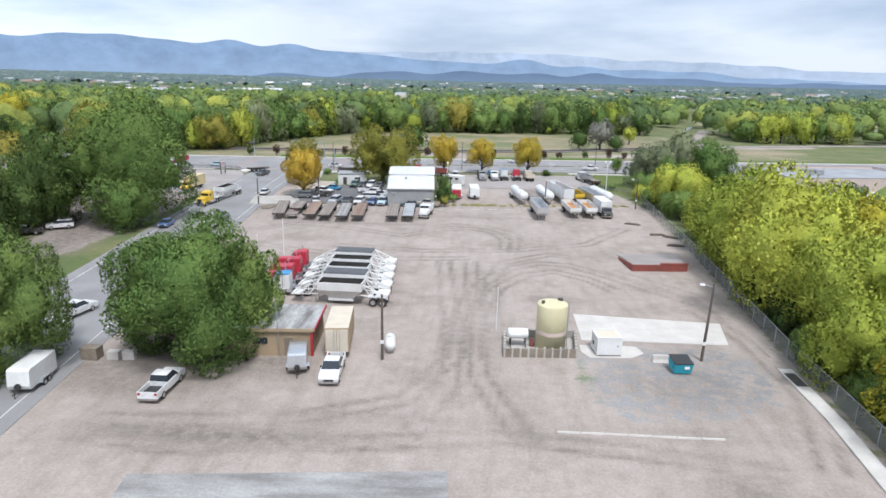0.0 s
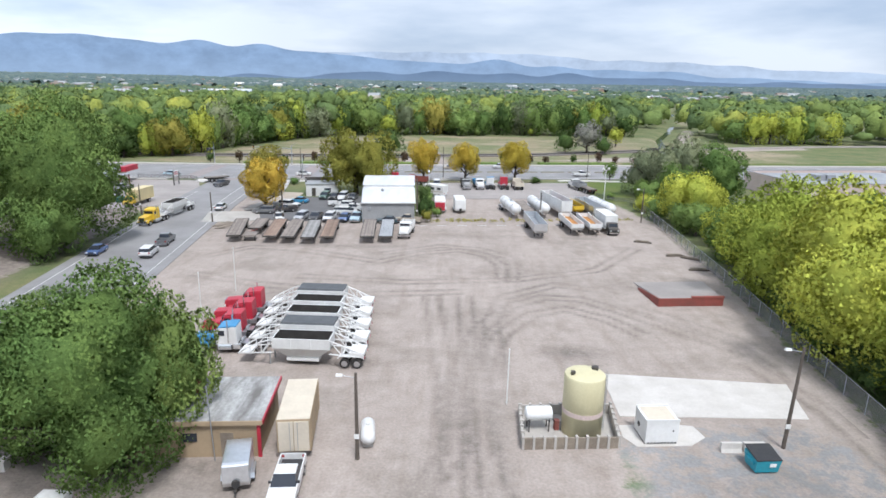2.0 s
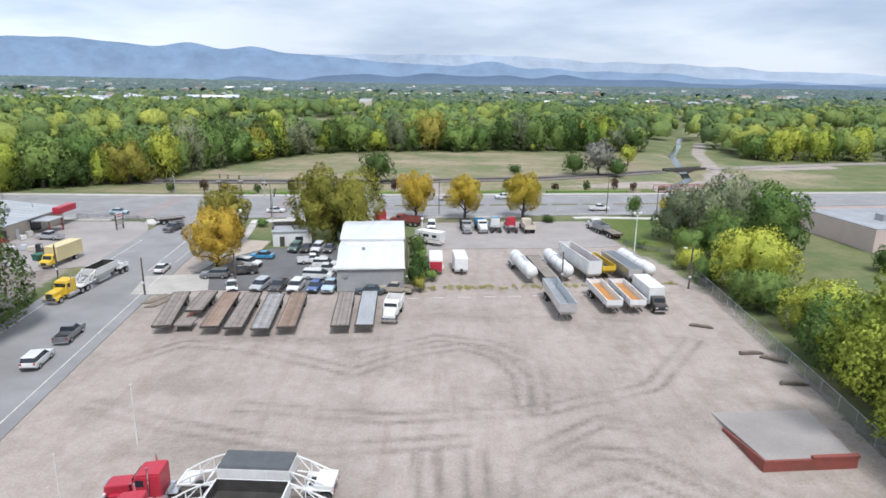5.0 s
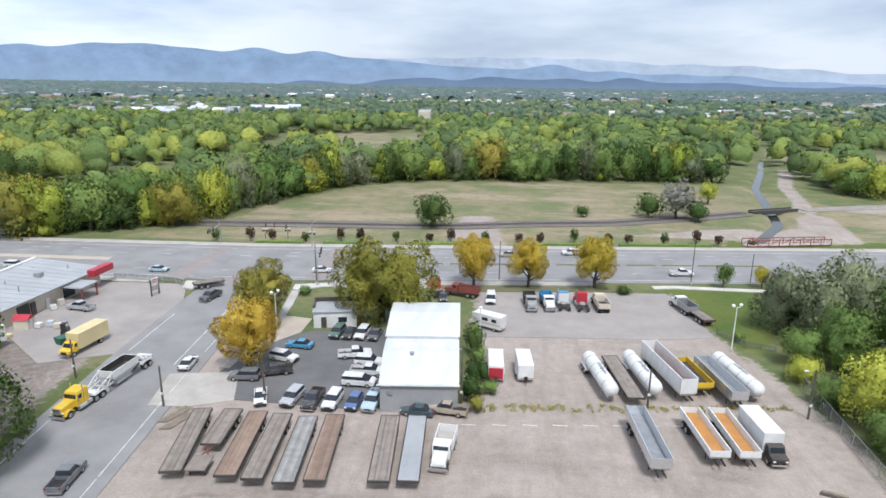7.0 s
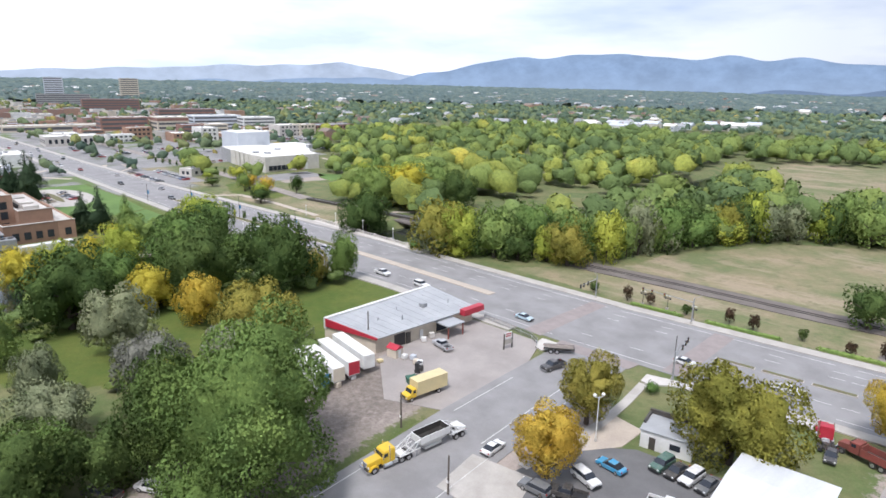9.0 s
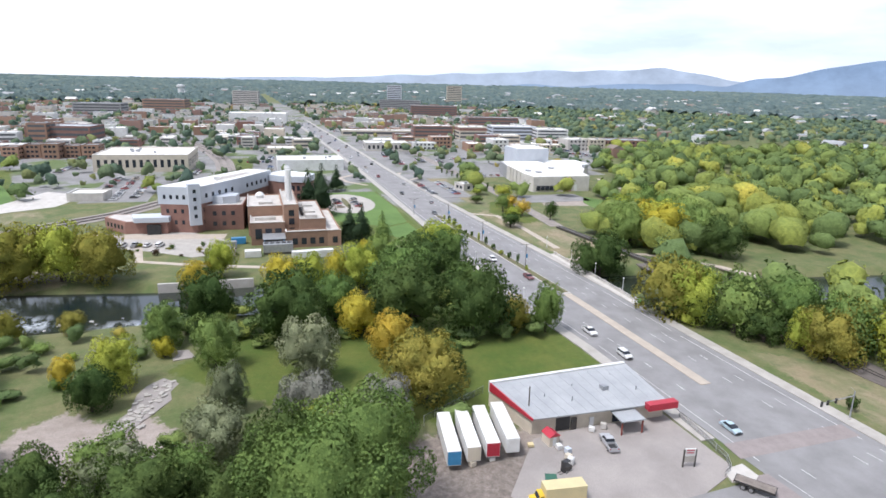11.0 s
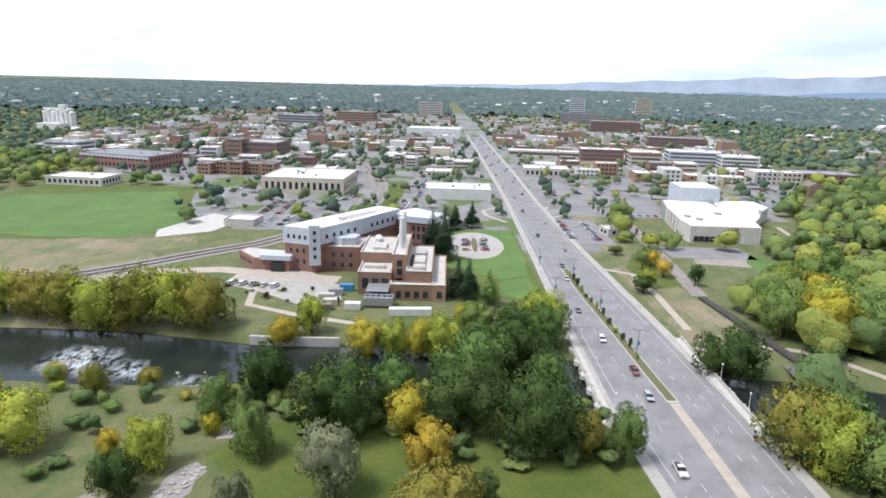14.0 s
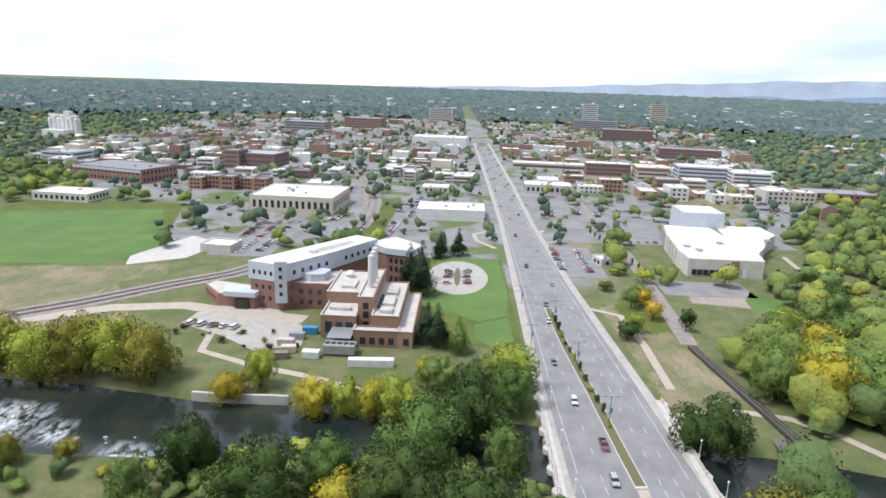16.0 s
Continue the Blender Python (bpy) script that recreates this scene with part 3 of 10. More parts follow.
def build_ground():
    def axis(lo, hi, step, end):
        mid = list(np.arange(lo, hi + 0.1, step))
        left, right, s = [], [], step
        while (left[-1] if left else lo) > -end:
            s *= 1.28
            left.append((left[-1] if left else lo) - s)
        s = step
        while (right[-1] if right else hi) < end:
            s *= 1.28
            right.append((right[-1] if right else hi) + s)
        return np.array(left[::-1] + mid + right)

    gx, gy = axis(-420, 140, 3.0, 6000), axis(-60, 430, 3.0, 6000)
    X, Y = np.meshgrid(gx, gy)
    px, py = X.ravel(), Y.ravel()
    co = np.stack([px, py, ground_height(px, py)], 1)
    nx, ny = len(gx), len(gy)
    i = (np.arange(ny - 1)[:, None] * nx + np.arange(nx - 1)[None]).ravel()
    faces = np.stack([i, i + 1, i + 1 + nx, i + nx], 1)
    me = bpy.data.meshes.new("ground")
    me.from_pydata(co.tolist(), [], faces.tolist())
    zone = np.zeros((len(px), 4))
    for k, polys in enumerate((DIRT, LAWN, DRY, TOWN)):
        for p in polys:
            zone[:, k] = np.maximum(zone[:, k], soft_in(px, py, p, 2.0 if k < 3 else 12.0))
    att = me.color_attributes.new("zone", "FLOAT_COLOR", "POINT")
    att.data.foreach_set("color", zone.ravel())
    mud = soft_in(px, py, [(-67, 100), (-68, 141), (-71, 158), (-76, 170), (-97, 168), (-99, 150), (-88, 132), (-80, 112), (-76, 92)], 4.0)
    me.attributes.new("wear", "FLOAT", "POINT").data.foreach_set("value", 0.95 * mud)
    me.polygons.foreach_set("use_smooth", np.ones(len(me.polygons), bool))
    ob = new("ground", me)
    ob.data.materials.append(M["ground"])
    tagged(ob, "open ground of packed dirt, lawn, dry grass and scrub", "ground", "", "structure")


build_ground()


def build_water(name, line, half, z, rapids, label):
    pts = []
    for (ax, ay), (bx, by) in zip(line, line[1:]):
        n = max(2, int(math.hypot(bx - ax, by - ay) / 4))
        pts += [(ax + (bx - ax) * k / n, ay + (by - ay) * k / n) for k in range(n)]
    left, right = ribbon(pts, half)
    m = 7
    co, rap, faces = [], [], []
    for k, (a, b) in enumerate(zip(left, right)):
        for j in range(m):
            u = j / (m - 1)
            co.append((a[0] + (b[0] - a[0]) * u, a[1] + (b[1] - a[1]) * u, z))
            rap.append(max([max(0, 1 - math.hypot((co[-1][0] - rx) / sx, (co[-1][1] - ry) / sy)) for rx, ry, sx, sy in rapids] or [0]))
    for k in range(len(left) - 1):
        for j in range(m - 1):
            faces.append((k * m + j, k * m + j + 1, (k + 1) * m + j + 1, (k + 1) * m + j))
    me = bpy.data.meshes.new(name)
    me.from_pydata(co, [], faces)
    me.attributes.new("rapid", "FLOAT", "POINT").data.foreach_set("value", np.clip(np.array(rap) * 2.2, 0, 1))
    ob = new(name, me)
    ob.data.materials.append(M["water"])
    tagged(ob, label, "river", "", "structure")


build_water("water", RIVER, 24, -2.6, [(-192, 40, 9, 14), (-187, 57, 6, 6), (-189, 83, 3.5, 12), (-177, 84, 3, 9)], "dark slow river with white riffles between wooded banks")
build_water("water_creek", CREEK, 1.7, -1.1, [], "narrow pale creek running out through the trees")

# main road: straight into town, bending slightly at the junction
ROAD_SIDES = [(-2400, 152, 172), (-930, 188.5, 208), (-630, 195.2, 214.8), (-462, 198.4, 217), (-336, 198.4, 222), (-270, 198.4, 226), (-223, 198.4, 229), (-170, 199, 231.8), (-130, 202.5, 232.5)]
ROAD = [(x, (a + b) / 2) for x, a, b in ROAD_SIDES] + [(-72, 219.5), (-20, 224.5), (60, 233), (200, 248), (420, 270)]


def road_line(f, west=-2400):
    """A line along the road at a share of its width, from its southern to its northern edge."""
    far = [(x, a + (b - a) * f) for x, a, b in ROAD_SIDES if x >= west]
    return far[:-1] + ribbon(ROAD[len(ROAD_SIDES) - 1:], (30 * f - 15, 0))[0]


def between(south, north, z0, z1):
    """A slab between two lines that have the same number of points."""
    bm = B()
    rows = [[bm.verts.new((*p, z)) for p, z in ((a, z0), (b, z0), (b, z1), (a, z1))] for a, b in zip(south, north)]
    fs = [bm.faces.new(rows[0]), bm.faces.new(rows[-1])]
    for p, q in zip(rows, rows[1:]):
        fs += [bm.faces.new((p[k], p[(k + 1) % 4], q[(k + 1) % 4], q[k])) for k in range(4)]
    bmesh.ops.recalc_face_normals(bm, faces=fs)
    return bm


def road_middle(x):
    return float(np.interp(x, [p[0] for p in ROAD], [p[1] for p in ROAD]))


SIDE = [(-30, -200), (-44, 30), (-50.5, 82), (-56, 130), (-60, 165), (-63, 206)]
structure("road", between(road_line(0.0), road_line(1.0), -0.6, 0.06), "asphalt", "wide grey asphalt main road with worn lane lines", "road")
structure("road_side_street", strip(B(), SIDE, 8.3, -0.6, 0.05), "asphalt", "grey asphalt side street meeting the main road", "road")
SHORE = [(x, a) for x, a, b in ROAD_SIDES] + [(-84, 203.7)]
structure("pavement_south_west", between([(x, y - 3.3) for x, y in SHORE], [(x, y - 0.05) for x, y in SHORE], -0.6, 0.2), "concrete", "pale concrete pavement beside the road", "pavement")
structure("pavement_south_east", strip(B(), [(-44, 222), (-20, 224.5), (16, 228.3)], (-15.05, -17.6), -0.6, 0.2), "concrete", "pale concrete pavement beside the road", "pavement")
structure("pavement_north", between([(x, y + 0.05) for x, y in road_line(1.0)], [(x, y + 3.4) for x, y in road_line(1.0)], -0.6, 0.2), "concrete", "pale concrete pavement beside the road", "pavement")

# raised median and painted lines
MEDIAN = [(-296, 208.8), (-270, 209.6), (-252, 210.5), (-218, 213.1), (-186, 215.0), (-171, 216.1)]
structure("median_planted", strip(B(), MEDIAN, 1.3, 0.0, 0.28), "mulch", "planted median strip with low shrubs", "median")
structure("median_kerb", strip(B(), [(-297, 208.7)] + MEDIAN[1:-1] + [(-170, 216.2)], 1.65, 0.0, 0.2), "concrete_pale", "pale concrete kerb round the planted median", "kerb")
structure("median_paved", strip(B(), [(-169.5, 216.2), (-140, 216.9), (-104, 217.6)], 1.4, 0.0, 0.2), "path", "tan paved median", "median")


def dashes(line, off, step, length, width, material, a, b, z=0.072):
    """Painted dashes along a line, from a to b metres of its length, shifted sideways by off."""
    bm = B()
    pts, _ = ribbon(line, (off, -off))
    run = 0.0
    for p, q in zip(pts, pts[1:]):
        p, q = Vector(p), Vector(q)
        ln = (q - p).length
        d = (q - p) / ln
        n = Vector((-d.y, d.x)) * width / 2
        s = 0.0
        while s + length < ln:
            if a <= run + s <= b:
                u, v = p + d * s, p + d * (s + length)
                prism(bm, [tuple(u - n), tuple(v - n), tuple(v + n), tuple(u + n)], z - 0.02, z)
            s += step
        run += ln
    return bm


for share in (0.25, 0.69, 0.81):
    tagged(part("lane_line", dashes(road_line(share, -930), 0.0, 12.0, 3.0, 0.17, "paint_white", 0, 1070), "paint_white"), "broken white lane line on the road", "road marking", "lane lines", "structure")
for share in (0.07, 0.93):
    tagged(part("edge_line", dashes(road_line(share, -930), 0.0, 6.0, 5.9, 0.18, "paint_white", 0, 1070), "paint_white"), "white edge line on the road", "road marking", "edge lines", "structure")
LANE = [(-57.6, 160), (-59.5, 180), (-61.0, 200)]
tagged(part("lane_line", dashes(LANE, -1.6, 4.0, 3.9, 0.16, "paint_white", 0, 60, 0.062), "paint_white"), "white lane line on the street", "road marking", "lane lines", "structure")
for off in (-6.6, 6.4):
    tagged(part("edge_line", dashes(SIDE, off, 6.0, 5.9, 0.14, "paint_white", 60, 380, 0.062), "paint_white"), "worn white edge line on the street", "road marking", "edge lines", "structure")

# junction crossings
structure("crossing_west", prism(B(), [(-82, 204), (-77, 203.6), (-77.5, 233), (-82, 233)], 0.0, 0.074), "crossing", "worn red-brown paved pedestrian crossing", "crossing")
structure("crossing_east", prism(B(), [(-49, 207.2), (-44.5, 207.5), (-45.5, 236), (-50, 235.6)], 0.0, 0.074), "crossing", "worn red-brown paved pedestrian crossing", "crossing")
structure("crossing_south", prism(B(), [(-72, 201), (-54, 202.5), (-53.5, 206.5), (-72, 205)], 0.0, 0.074), "crossing", "worn red-brown paved pedestrian crossing", "crossing")

# car park, pads and yards
structure("pavement_car_park", prism(B(), [(-49, 150.5), (-21, 149.5), (-23.5, 180), (-31, 178), (-38, 177), (-44, 172), (-46, 168)], -0.4, 0.045), "asphalt_dark", "dark asphalt car park beside the workshop", "car park")
structure("pavement_apron", prism(B(), [(-55, 157), (-44.5, 159), (-41.5, 150), (-47, 147.6), (-53, 147.2)], -0.4, 0.055), "concrete", "pale concrete apron between the street and the car park", "apron")
structure("pavement_lot", prism(B(), [(-8.2, 178), (28, 181), (36, 183), (33, 207.5), (-8, 204.5)], -0.4, 0.03), "lot", "worn grey-brown paved lot", "lot")
structure("pavement_store_yard", prism(B(), [(-93, 169), (-96.5, 199.5), (-74.5, 200.5), (-70, 190), (-68, 163), (-78, 158)], -0.4, 0.035), "lot", "grey paved forecourt of the store", "forecourt")
structure("pavement_wash_slab", prism(B(), [(14.2, 80.9), (32.4, 79.3), (31.0, 72.6), (14.0, 72.4)], -0.4, 0.06), "concrete_pale", "pale concrete slab in the dirt yard", "slab")
structure("pavement_slab", prism(B(), [(-24.6, 43.1), (-0.4, 45.5), (0.2, 30), (-23, 28)], -0.4, 0.05), "worn_slab", "weathered grey concrete slab in the dirt", "slab")
structure("rubble_patch", prism(B(), [(-130, 93.5), (-134, 95), (-137, 98), (-133.5, 101.5), (-130, 100.2), (-126, 100.8), (-121, 98), (-116, 95), (-113.5, 92), (-117, 90.5), (-123, 93.2)], -0.2, 0.06), "lot", "patch of grey broken concrete on the meadow", "rubble")
structure("pavement_old_slab", prism(B(), [(-152, 98), (-152, 102), (-147, 104), (-146, 99)], -0.2, 0.08), "lot", "old cracked concrete slab on the meadow", "slab")
structure("service_road", strip(B(), [(-225, -60), (-255, -8), (-276, 25), (-282, 53), (-276, 77), (-272, 107)], 4.2, -0.4, 0.04), "path", "tan dirt service road along the railway", "road")
structure("pavement_dock_drive", prism(B(), [(-262, 60), (-280, 62), (-292, 84), (-262, 110), (-246, 112), (-240, 96), (-252, 80)], -0.4, 0.03), "concrete", "pale paved service drive", "drive")
structure("lawn_park", prism(B(), [(-446, -150), (-473, -48), (-420, -22), (-357, 4), (-334, -22), (-331, -61), (-350, -150)], -0.3, 0.04), "turf", "bright mown lawn of the park", "lawn")
structure("lawn_offices", prism(B(), [(-298, 151), (-318, 149), (-340, 150), (-372, 158), (-372, 190), (-318, 192), (-285, 190), (-277, 178)], -0.3, 0.035), "turf", "bright mown lawn round the oval car park", "lawn")
structure("lawn_roadside", prism(B(), [(-274, 176), (-283, 190), (-258, 191), (-252, 182), (-259, 176)], -0.3, 0.035), "turf", "bright mown lawn by the road", "lawn")
structure("lawn_museum", prism(B(), [(-334, 313), (-318, 322), (-308, 318), (-301, 301), (-318, 304)], -0.3, 0.04), "turf", "small bright lawn of the museum garden", "lawn")
structure("pavement_oval_car_park", prism(B(), [(-338 + 28 * math.cos(k * 0.2618), 168 + 15.5 * math.sin(k * 0.2618)) for k in range(24)], -0.4, 0.05), "concrete", "pale oval car park before the offices", "car park")
structure("bed_oval", prism(B(), [(-338 + 15 * math.cos(k * 0.4488), 168 + 1.6 * math.sin(k * 0.4488)) for k in range(14)], -0.1, 0.2), "mulch", "planted island in the oval car park", "bed")
for xs, ys in (((-450, 30), (-360, 64)), ((-470, 128), (-495, 180)), ((-406, 218), (-345, 246)), ((-345, 268), (-322, 312)), ((-420, 270), (-445, 380))):
    structure("pavement_parking", prism(B(), [(xs[0], xs[1]), (ys[0], xs[1]), (ys[0], ys[1]), (xs[0], ys[1])], -0.4, 0.04), "asphalt", "grey asphalt parking area", "car park")
structure("pavement_skate_plaza", prism(B(), [(-336, -2), (-352, -8), (-400, 6), (-384, 30), (-352, 22)], -0.4, 0.05), "concrete_pale", "pale concrete plaza", "plaza")
FIELD_TRACK = [(-196, 264), (-150, 263.5), (-98, 262), (-70, 265), (-35, 267), (-16, 269.5), (5, 275.5), (33, 281), (65, 295), (84, 305)]
WEST_TRACK = [(-222, -70), (-261, -13), (-281, 10), (-307, 34), (-328, 56), (-369, 80), (-403, 94), (-440, 100), (-480, 101), (-530, 97), (-575, 89), (-625, 78), (-673, 64), (-720, 45), (-764, 22), (-800, -10)]
structure("railway_bed", strip(B(), WEST_TRACK, 7.0, -0.5, 0.12), "rail_bed", "brown ballast bed of a railway line", "railway")
structure("railway_bed_west", strip(B(), [(-640, 268), (-480, 266), (-396, 267), (-323, 263), (-262, 259)], 3.4, -0.5, 0.12), "rail_bed", "brown ballast bed of a railway line", "railway")
structure("railway_bed_east", strip(B(), FIELD_TRACK, 4.6, -0.5, 0.18), "old_ballast", "brown ballast bed of a railway line", "railway")
structure("railway_bed_far_east", strip(B(), [(108, 315), (180, 338), (300, 362), (500, 400)], 3.4, -0.5, 0.18), "rail_bed", "brown ballast bed of a railway line", "railway")
for pts in ([(-444, 189), (-431, 177), (-414, 179), (-397, 190)], [(-450, 224), (-430, 216), (-412, 220), (-424, 232), (-448, 235)], [(-299, 226), (-291, 239), (-261, 241), (-224, 240)], [(-207, 237), (-211, 258), (-208, 271), (-199, 281), (-186, 290), (-160, 300)], [(-402, 362), (-353, 354), (-302, 342), (-270, 330)], [(-262, 74), (-238, 78), (-228, 100), (-222, 120), (-214, 140), (-204, 170)]):
    structure("footpath", strip(B(), pts, 1.5, -0.5, 0.05), "path", "pale gravel footpath", "path")

# ---- distance ----
def ridge(name, dist, azimuths, elevs, colour, rough_deg, label, seed):
    """A far mountain range as a closed, lumpy backdrop of slopes, with distance haze painted as a glow."""
    rng = np.random.RandomState(seed)
    az = np.linspace(azimuths[0], azimuths[-1], 420)
    el = np.interp(az, azimuths, elevs)
    wob = sum(rng.uniform(-1, 1) * np.sin(az * f + rng.uniform(0, 6)) / (1 + f * 0.9) for f in rng.uniform(0.1, 1.6, 22))
    el = np.maximum(el + wob * rough_deg * np.clip(el, 0, 1.5), 0.02)
    co, faces = [], []
    for a, e in zip(az, el):
        d = Vector((-math.sin(radians(a)), math.cos(radians(a)), 0))
        top = dist * math.tan(radians(e))
        for k, (back, h) in enumerate(((0, -60), (0, 0), (40, 0.35), (90, 0.7), (130, 1.0), (330, 0.2))):
            p = d * (dist + back)
            co.append((p.x, p.y + 60, h if k == 0 else 6 + top * h))
    for i in range(len(az) - 1):
        for k in range(5):
            faces.append((i * 6 + k, i * 6 + k + 1, (i + 1) * 6 + k + 1, (i + 1) * 6 + k))
    me = bpy.data.meshes.new(name)
    me.from_pydata(co, [], faces)
    ob = new(name, me)
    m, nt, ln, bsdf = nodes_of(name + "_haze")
    # painted haze: slopes emit their own pale blue, paler towards the foot
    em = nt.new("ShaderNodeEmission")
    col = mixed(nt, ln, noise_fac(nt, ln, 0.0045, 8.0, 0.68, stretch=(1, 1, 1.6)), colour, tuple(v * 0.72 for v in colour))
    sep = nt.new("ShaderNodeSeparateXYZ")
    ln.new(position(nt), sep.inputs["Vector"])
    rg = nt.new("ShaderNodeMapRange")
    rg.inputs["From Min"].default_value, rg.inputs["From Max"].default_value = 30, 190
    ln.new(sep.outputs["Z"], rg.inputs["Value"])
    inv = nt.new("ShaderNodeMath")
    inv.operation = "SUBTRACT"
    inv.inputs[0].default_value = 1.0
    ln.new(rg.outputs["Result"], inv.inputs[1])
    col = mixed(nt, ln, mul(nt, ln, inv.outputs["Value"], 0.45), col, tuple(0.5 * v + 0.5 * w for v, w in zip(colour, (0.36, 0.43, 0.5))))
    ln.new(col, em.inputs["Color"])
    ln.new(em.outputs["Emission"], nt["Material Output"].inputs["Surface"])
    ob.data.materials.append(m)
    tagged(ob, label, "mountains", "", "structure")


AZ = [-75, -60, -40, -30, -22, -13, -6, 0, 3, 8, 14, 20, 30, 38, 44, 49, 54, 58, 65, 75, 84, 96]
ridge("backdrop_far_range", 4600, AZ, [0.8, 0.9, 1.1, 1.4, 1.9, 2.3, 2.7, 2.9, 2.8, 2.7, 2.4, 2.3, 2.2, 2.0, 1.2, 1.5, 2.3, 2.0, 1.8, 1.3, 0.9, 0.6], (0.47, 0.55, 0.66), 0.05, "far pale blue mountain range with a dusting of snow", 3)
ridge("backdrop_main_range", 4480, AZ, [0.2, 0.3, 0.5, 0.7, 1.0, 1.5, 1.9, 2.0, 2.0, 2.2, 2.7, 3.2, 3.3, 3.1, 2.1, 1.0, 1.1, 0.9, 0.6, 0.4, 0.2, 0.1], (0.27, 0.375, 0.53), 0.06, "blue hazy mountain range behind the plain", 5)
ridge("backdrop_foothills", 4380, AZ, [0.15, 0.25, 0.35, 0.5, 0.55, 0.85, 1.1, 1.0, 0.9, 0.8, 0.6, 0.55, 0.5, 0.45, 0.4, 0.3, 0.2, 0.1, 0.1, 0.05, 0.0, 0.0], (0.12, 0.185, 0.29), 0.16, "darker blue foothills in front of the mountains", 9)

# ---- trees ----
def ball(level):
    """Directions and faces of an even ball."""
    bm = B()
    bmesh.ops.create_icosphere(bm, subdivisions=level, radius=1.0)
    d = np.array([v.co[:] for v in bm.verts])
    f = np.array([[v.index for v in q.verts] for q in bm.faces])
    bm.free()
    return d, f


BALLS = {k: ball(k) for k in (1, 2, 3, 4)}


def reach(d, c, q, least):
    """How far a billowing crown of lobes (centres c, radii q; one row for each tree) reaches along each direction."""
    along = np.einsum("mk,nlk->nml", d, c)
    off = (c ** 2).sum(2)[:, None, :] - along ** 2
    t = along + np.sqrt(np.maximum(q[:, None, :] ** 2 - off, 0))
    return np.maximum(np.where(off < q[:, None, :] ** 2, t, 0).max(2), least)


def rounded(co, f):
    """Normals of a mesh at its points, from the faces round each."""
    n = np.cross(co[f[:, 1]] - co[f[:, 0]], co[f[:, 2]] - co[f[:, 0]])
    out = np.zeros(co.shape)
    for k in range(3):
        np.add.at(out, f[:, k], n)
    return out / (np.linalg.norm(out, axis=1)[:, None] + 1e-9)


def crown_cards(rng, lumps, count, size, level):
    """A crown: a billowing inner body of foliage and small leaf clumps all over its lobes."""
    c = np.array([l[:3] for l in lumps])
    q = np.array([l[3] for l in lumps])
    o = np.array([0, 0, c[:, 2].mean()])
    d, f = BALLS[level]
    body = o + d * (reach(d, (c - o)[None], q[None], 0.12)[0] * rng.uniform(0.64, 0.82, len(d)))[:, None]
    pick = rng.choice(len(lumps), count * 2, p=q**2 / (q**2).sum())
    d = rng.normal(size=(count * 2, 3))
    d /= np.linalg.norm(d, axis=1)[:, None]
    p = c[pick] + d * (q[pick] * rng.uniform(0.82, 1.22, count * 2))[:, None]
    inner = np.zeros(len(p), bool)
    for i in range(len(lumps)):
        inner |= (np.linalg.norm(p - c[i], axis=1) < 0.8 * q[i])
    keep = np.where(~inner)[0][:count]
    p, d = p[keep], d[keep]
    tone = np.concatenate([np.full(len(body), 0.5), np.repeat(np.array([l[4] if len(l) > 4 else 0.5 for l in lumps])[pick[keep]], 3)])
    n = d + 0.8 * rng.normal(size=d.shape)
    n /= np.linalg.norm(n, axis=1)[:, None]
    w = p - o
    w /= np.linalg.norm(w, axis=1)[:, None] + 1e-6
    soft = np.concatenate([0.7 * rounded(body, f) + 0.3 * BALLS[level][0], np.repeat(0.7 * d + 0.35 * w + 0.3 * rng.normal(size=d.shape), 3, 0)])
    return body, f, leaf_tris(rng, p, n, size * rng.uniform(0.55, 1.3, len(p))[:, None]), soft, tone


def leaf_tris(rng, p, n, s):
    u = np.cross(n, rng.normal(size=n.shape))
    u /= np.linalg.norm(u, axis=1)[:, None]
    v = np.cross(n, u)
    return np.stack([p - s * u - 0.5 * s * v, p + s * u - 0.6 * s * v, p + s * (0.2 * u + 1.1 * v)], 1).reshape(-1, 3)


def cards_mesh(name, body, f, tris, soft=None, tone=None):
    """One mesh: rounded inner bodies, then loose leaf clumps; soft: the way each leaf turns to the light."""
    me = bpy.data.meshes.new(name)
    k = len(body)
    g = np.concatenate([f, k + np.arange(len(tris)).reshape(-1, 3)]) if len(tris) else f
    me.from_pydata(np.concatenate([body, tris]).tolist() if len(tris) else body.tolist(), [], g.tolist())
    smooth = np.zeros(len(g), bool)
    smooth[:len(f) if soft is None else len(g)] = True
    me.polygons.foreach_set("use_smooth", smooth)
    if soft is not None:
        me.normals_split_custom_set_from_vertices(soft / np.linalg.norm(soft, axis=1)[:, None])
    if tone is not None:
        me.attributes.new("tone", "FLOAT", "POINT").data.foreach_set("value", tone)
    return me


def lobes(rng, shape):
    """Lobes of a unit crown, radius 1 about the axis, height 1 from the ground; each with smaller billows on it."""
    main = [(*l, rng.uniform(0, 1)) for l in main_lobes(rng, shape)]
    for x, y, z, q, tone in list(main):
        for _ in range(0 if shape == "cone" else 9):
            d = rng.normal(size=3)
            d /= np.linalg.norm(d)
            d[2] = abs(d[2]) * 0.8 if rng.uniform() < 0.7 else d[2]
            main.append((x + d[0] * q * 0.92, y + d[1] * q * 0.92, z + d[2] * q * 0.92 / RATIO[shape], q * rng.uniform(0.28, 0.5), min(1, max(0, tone + rng.uniform(-0.25, 0.25)))))
    return main


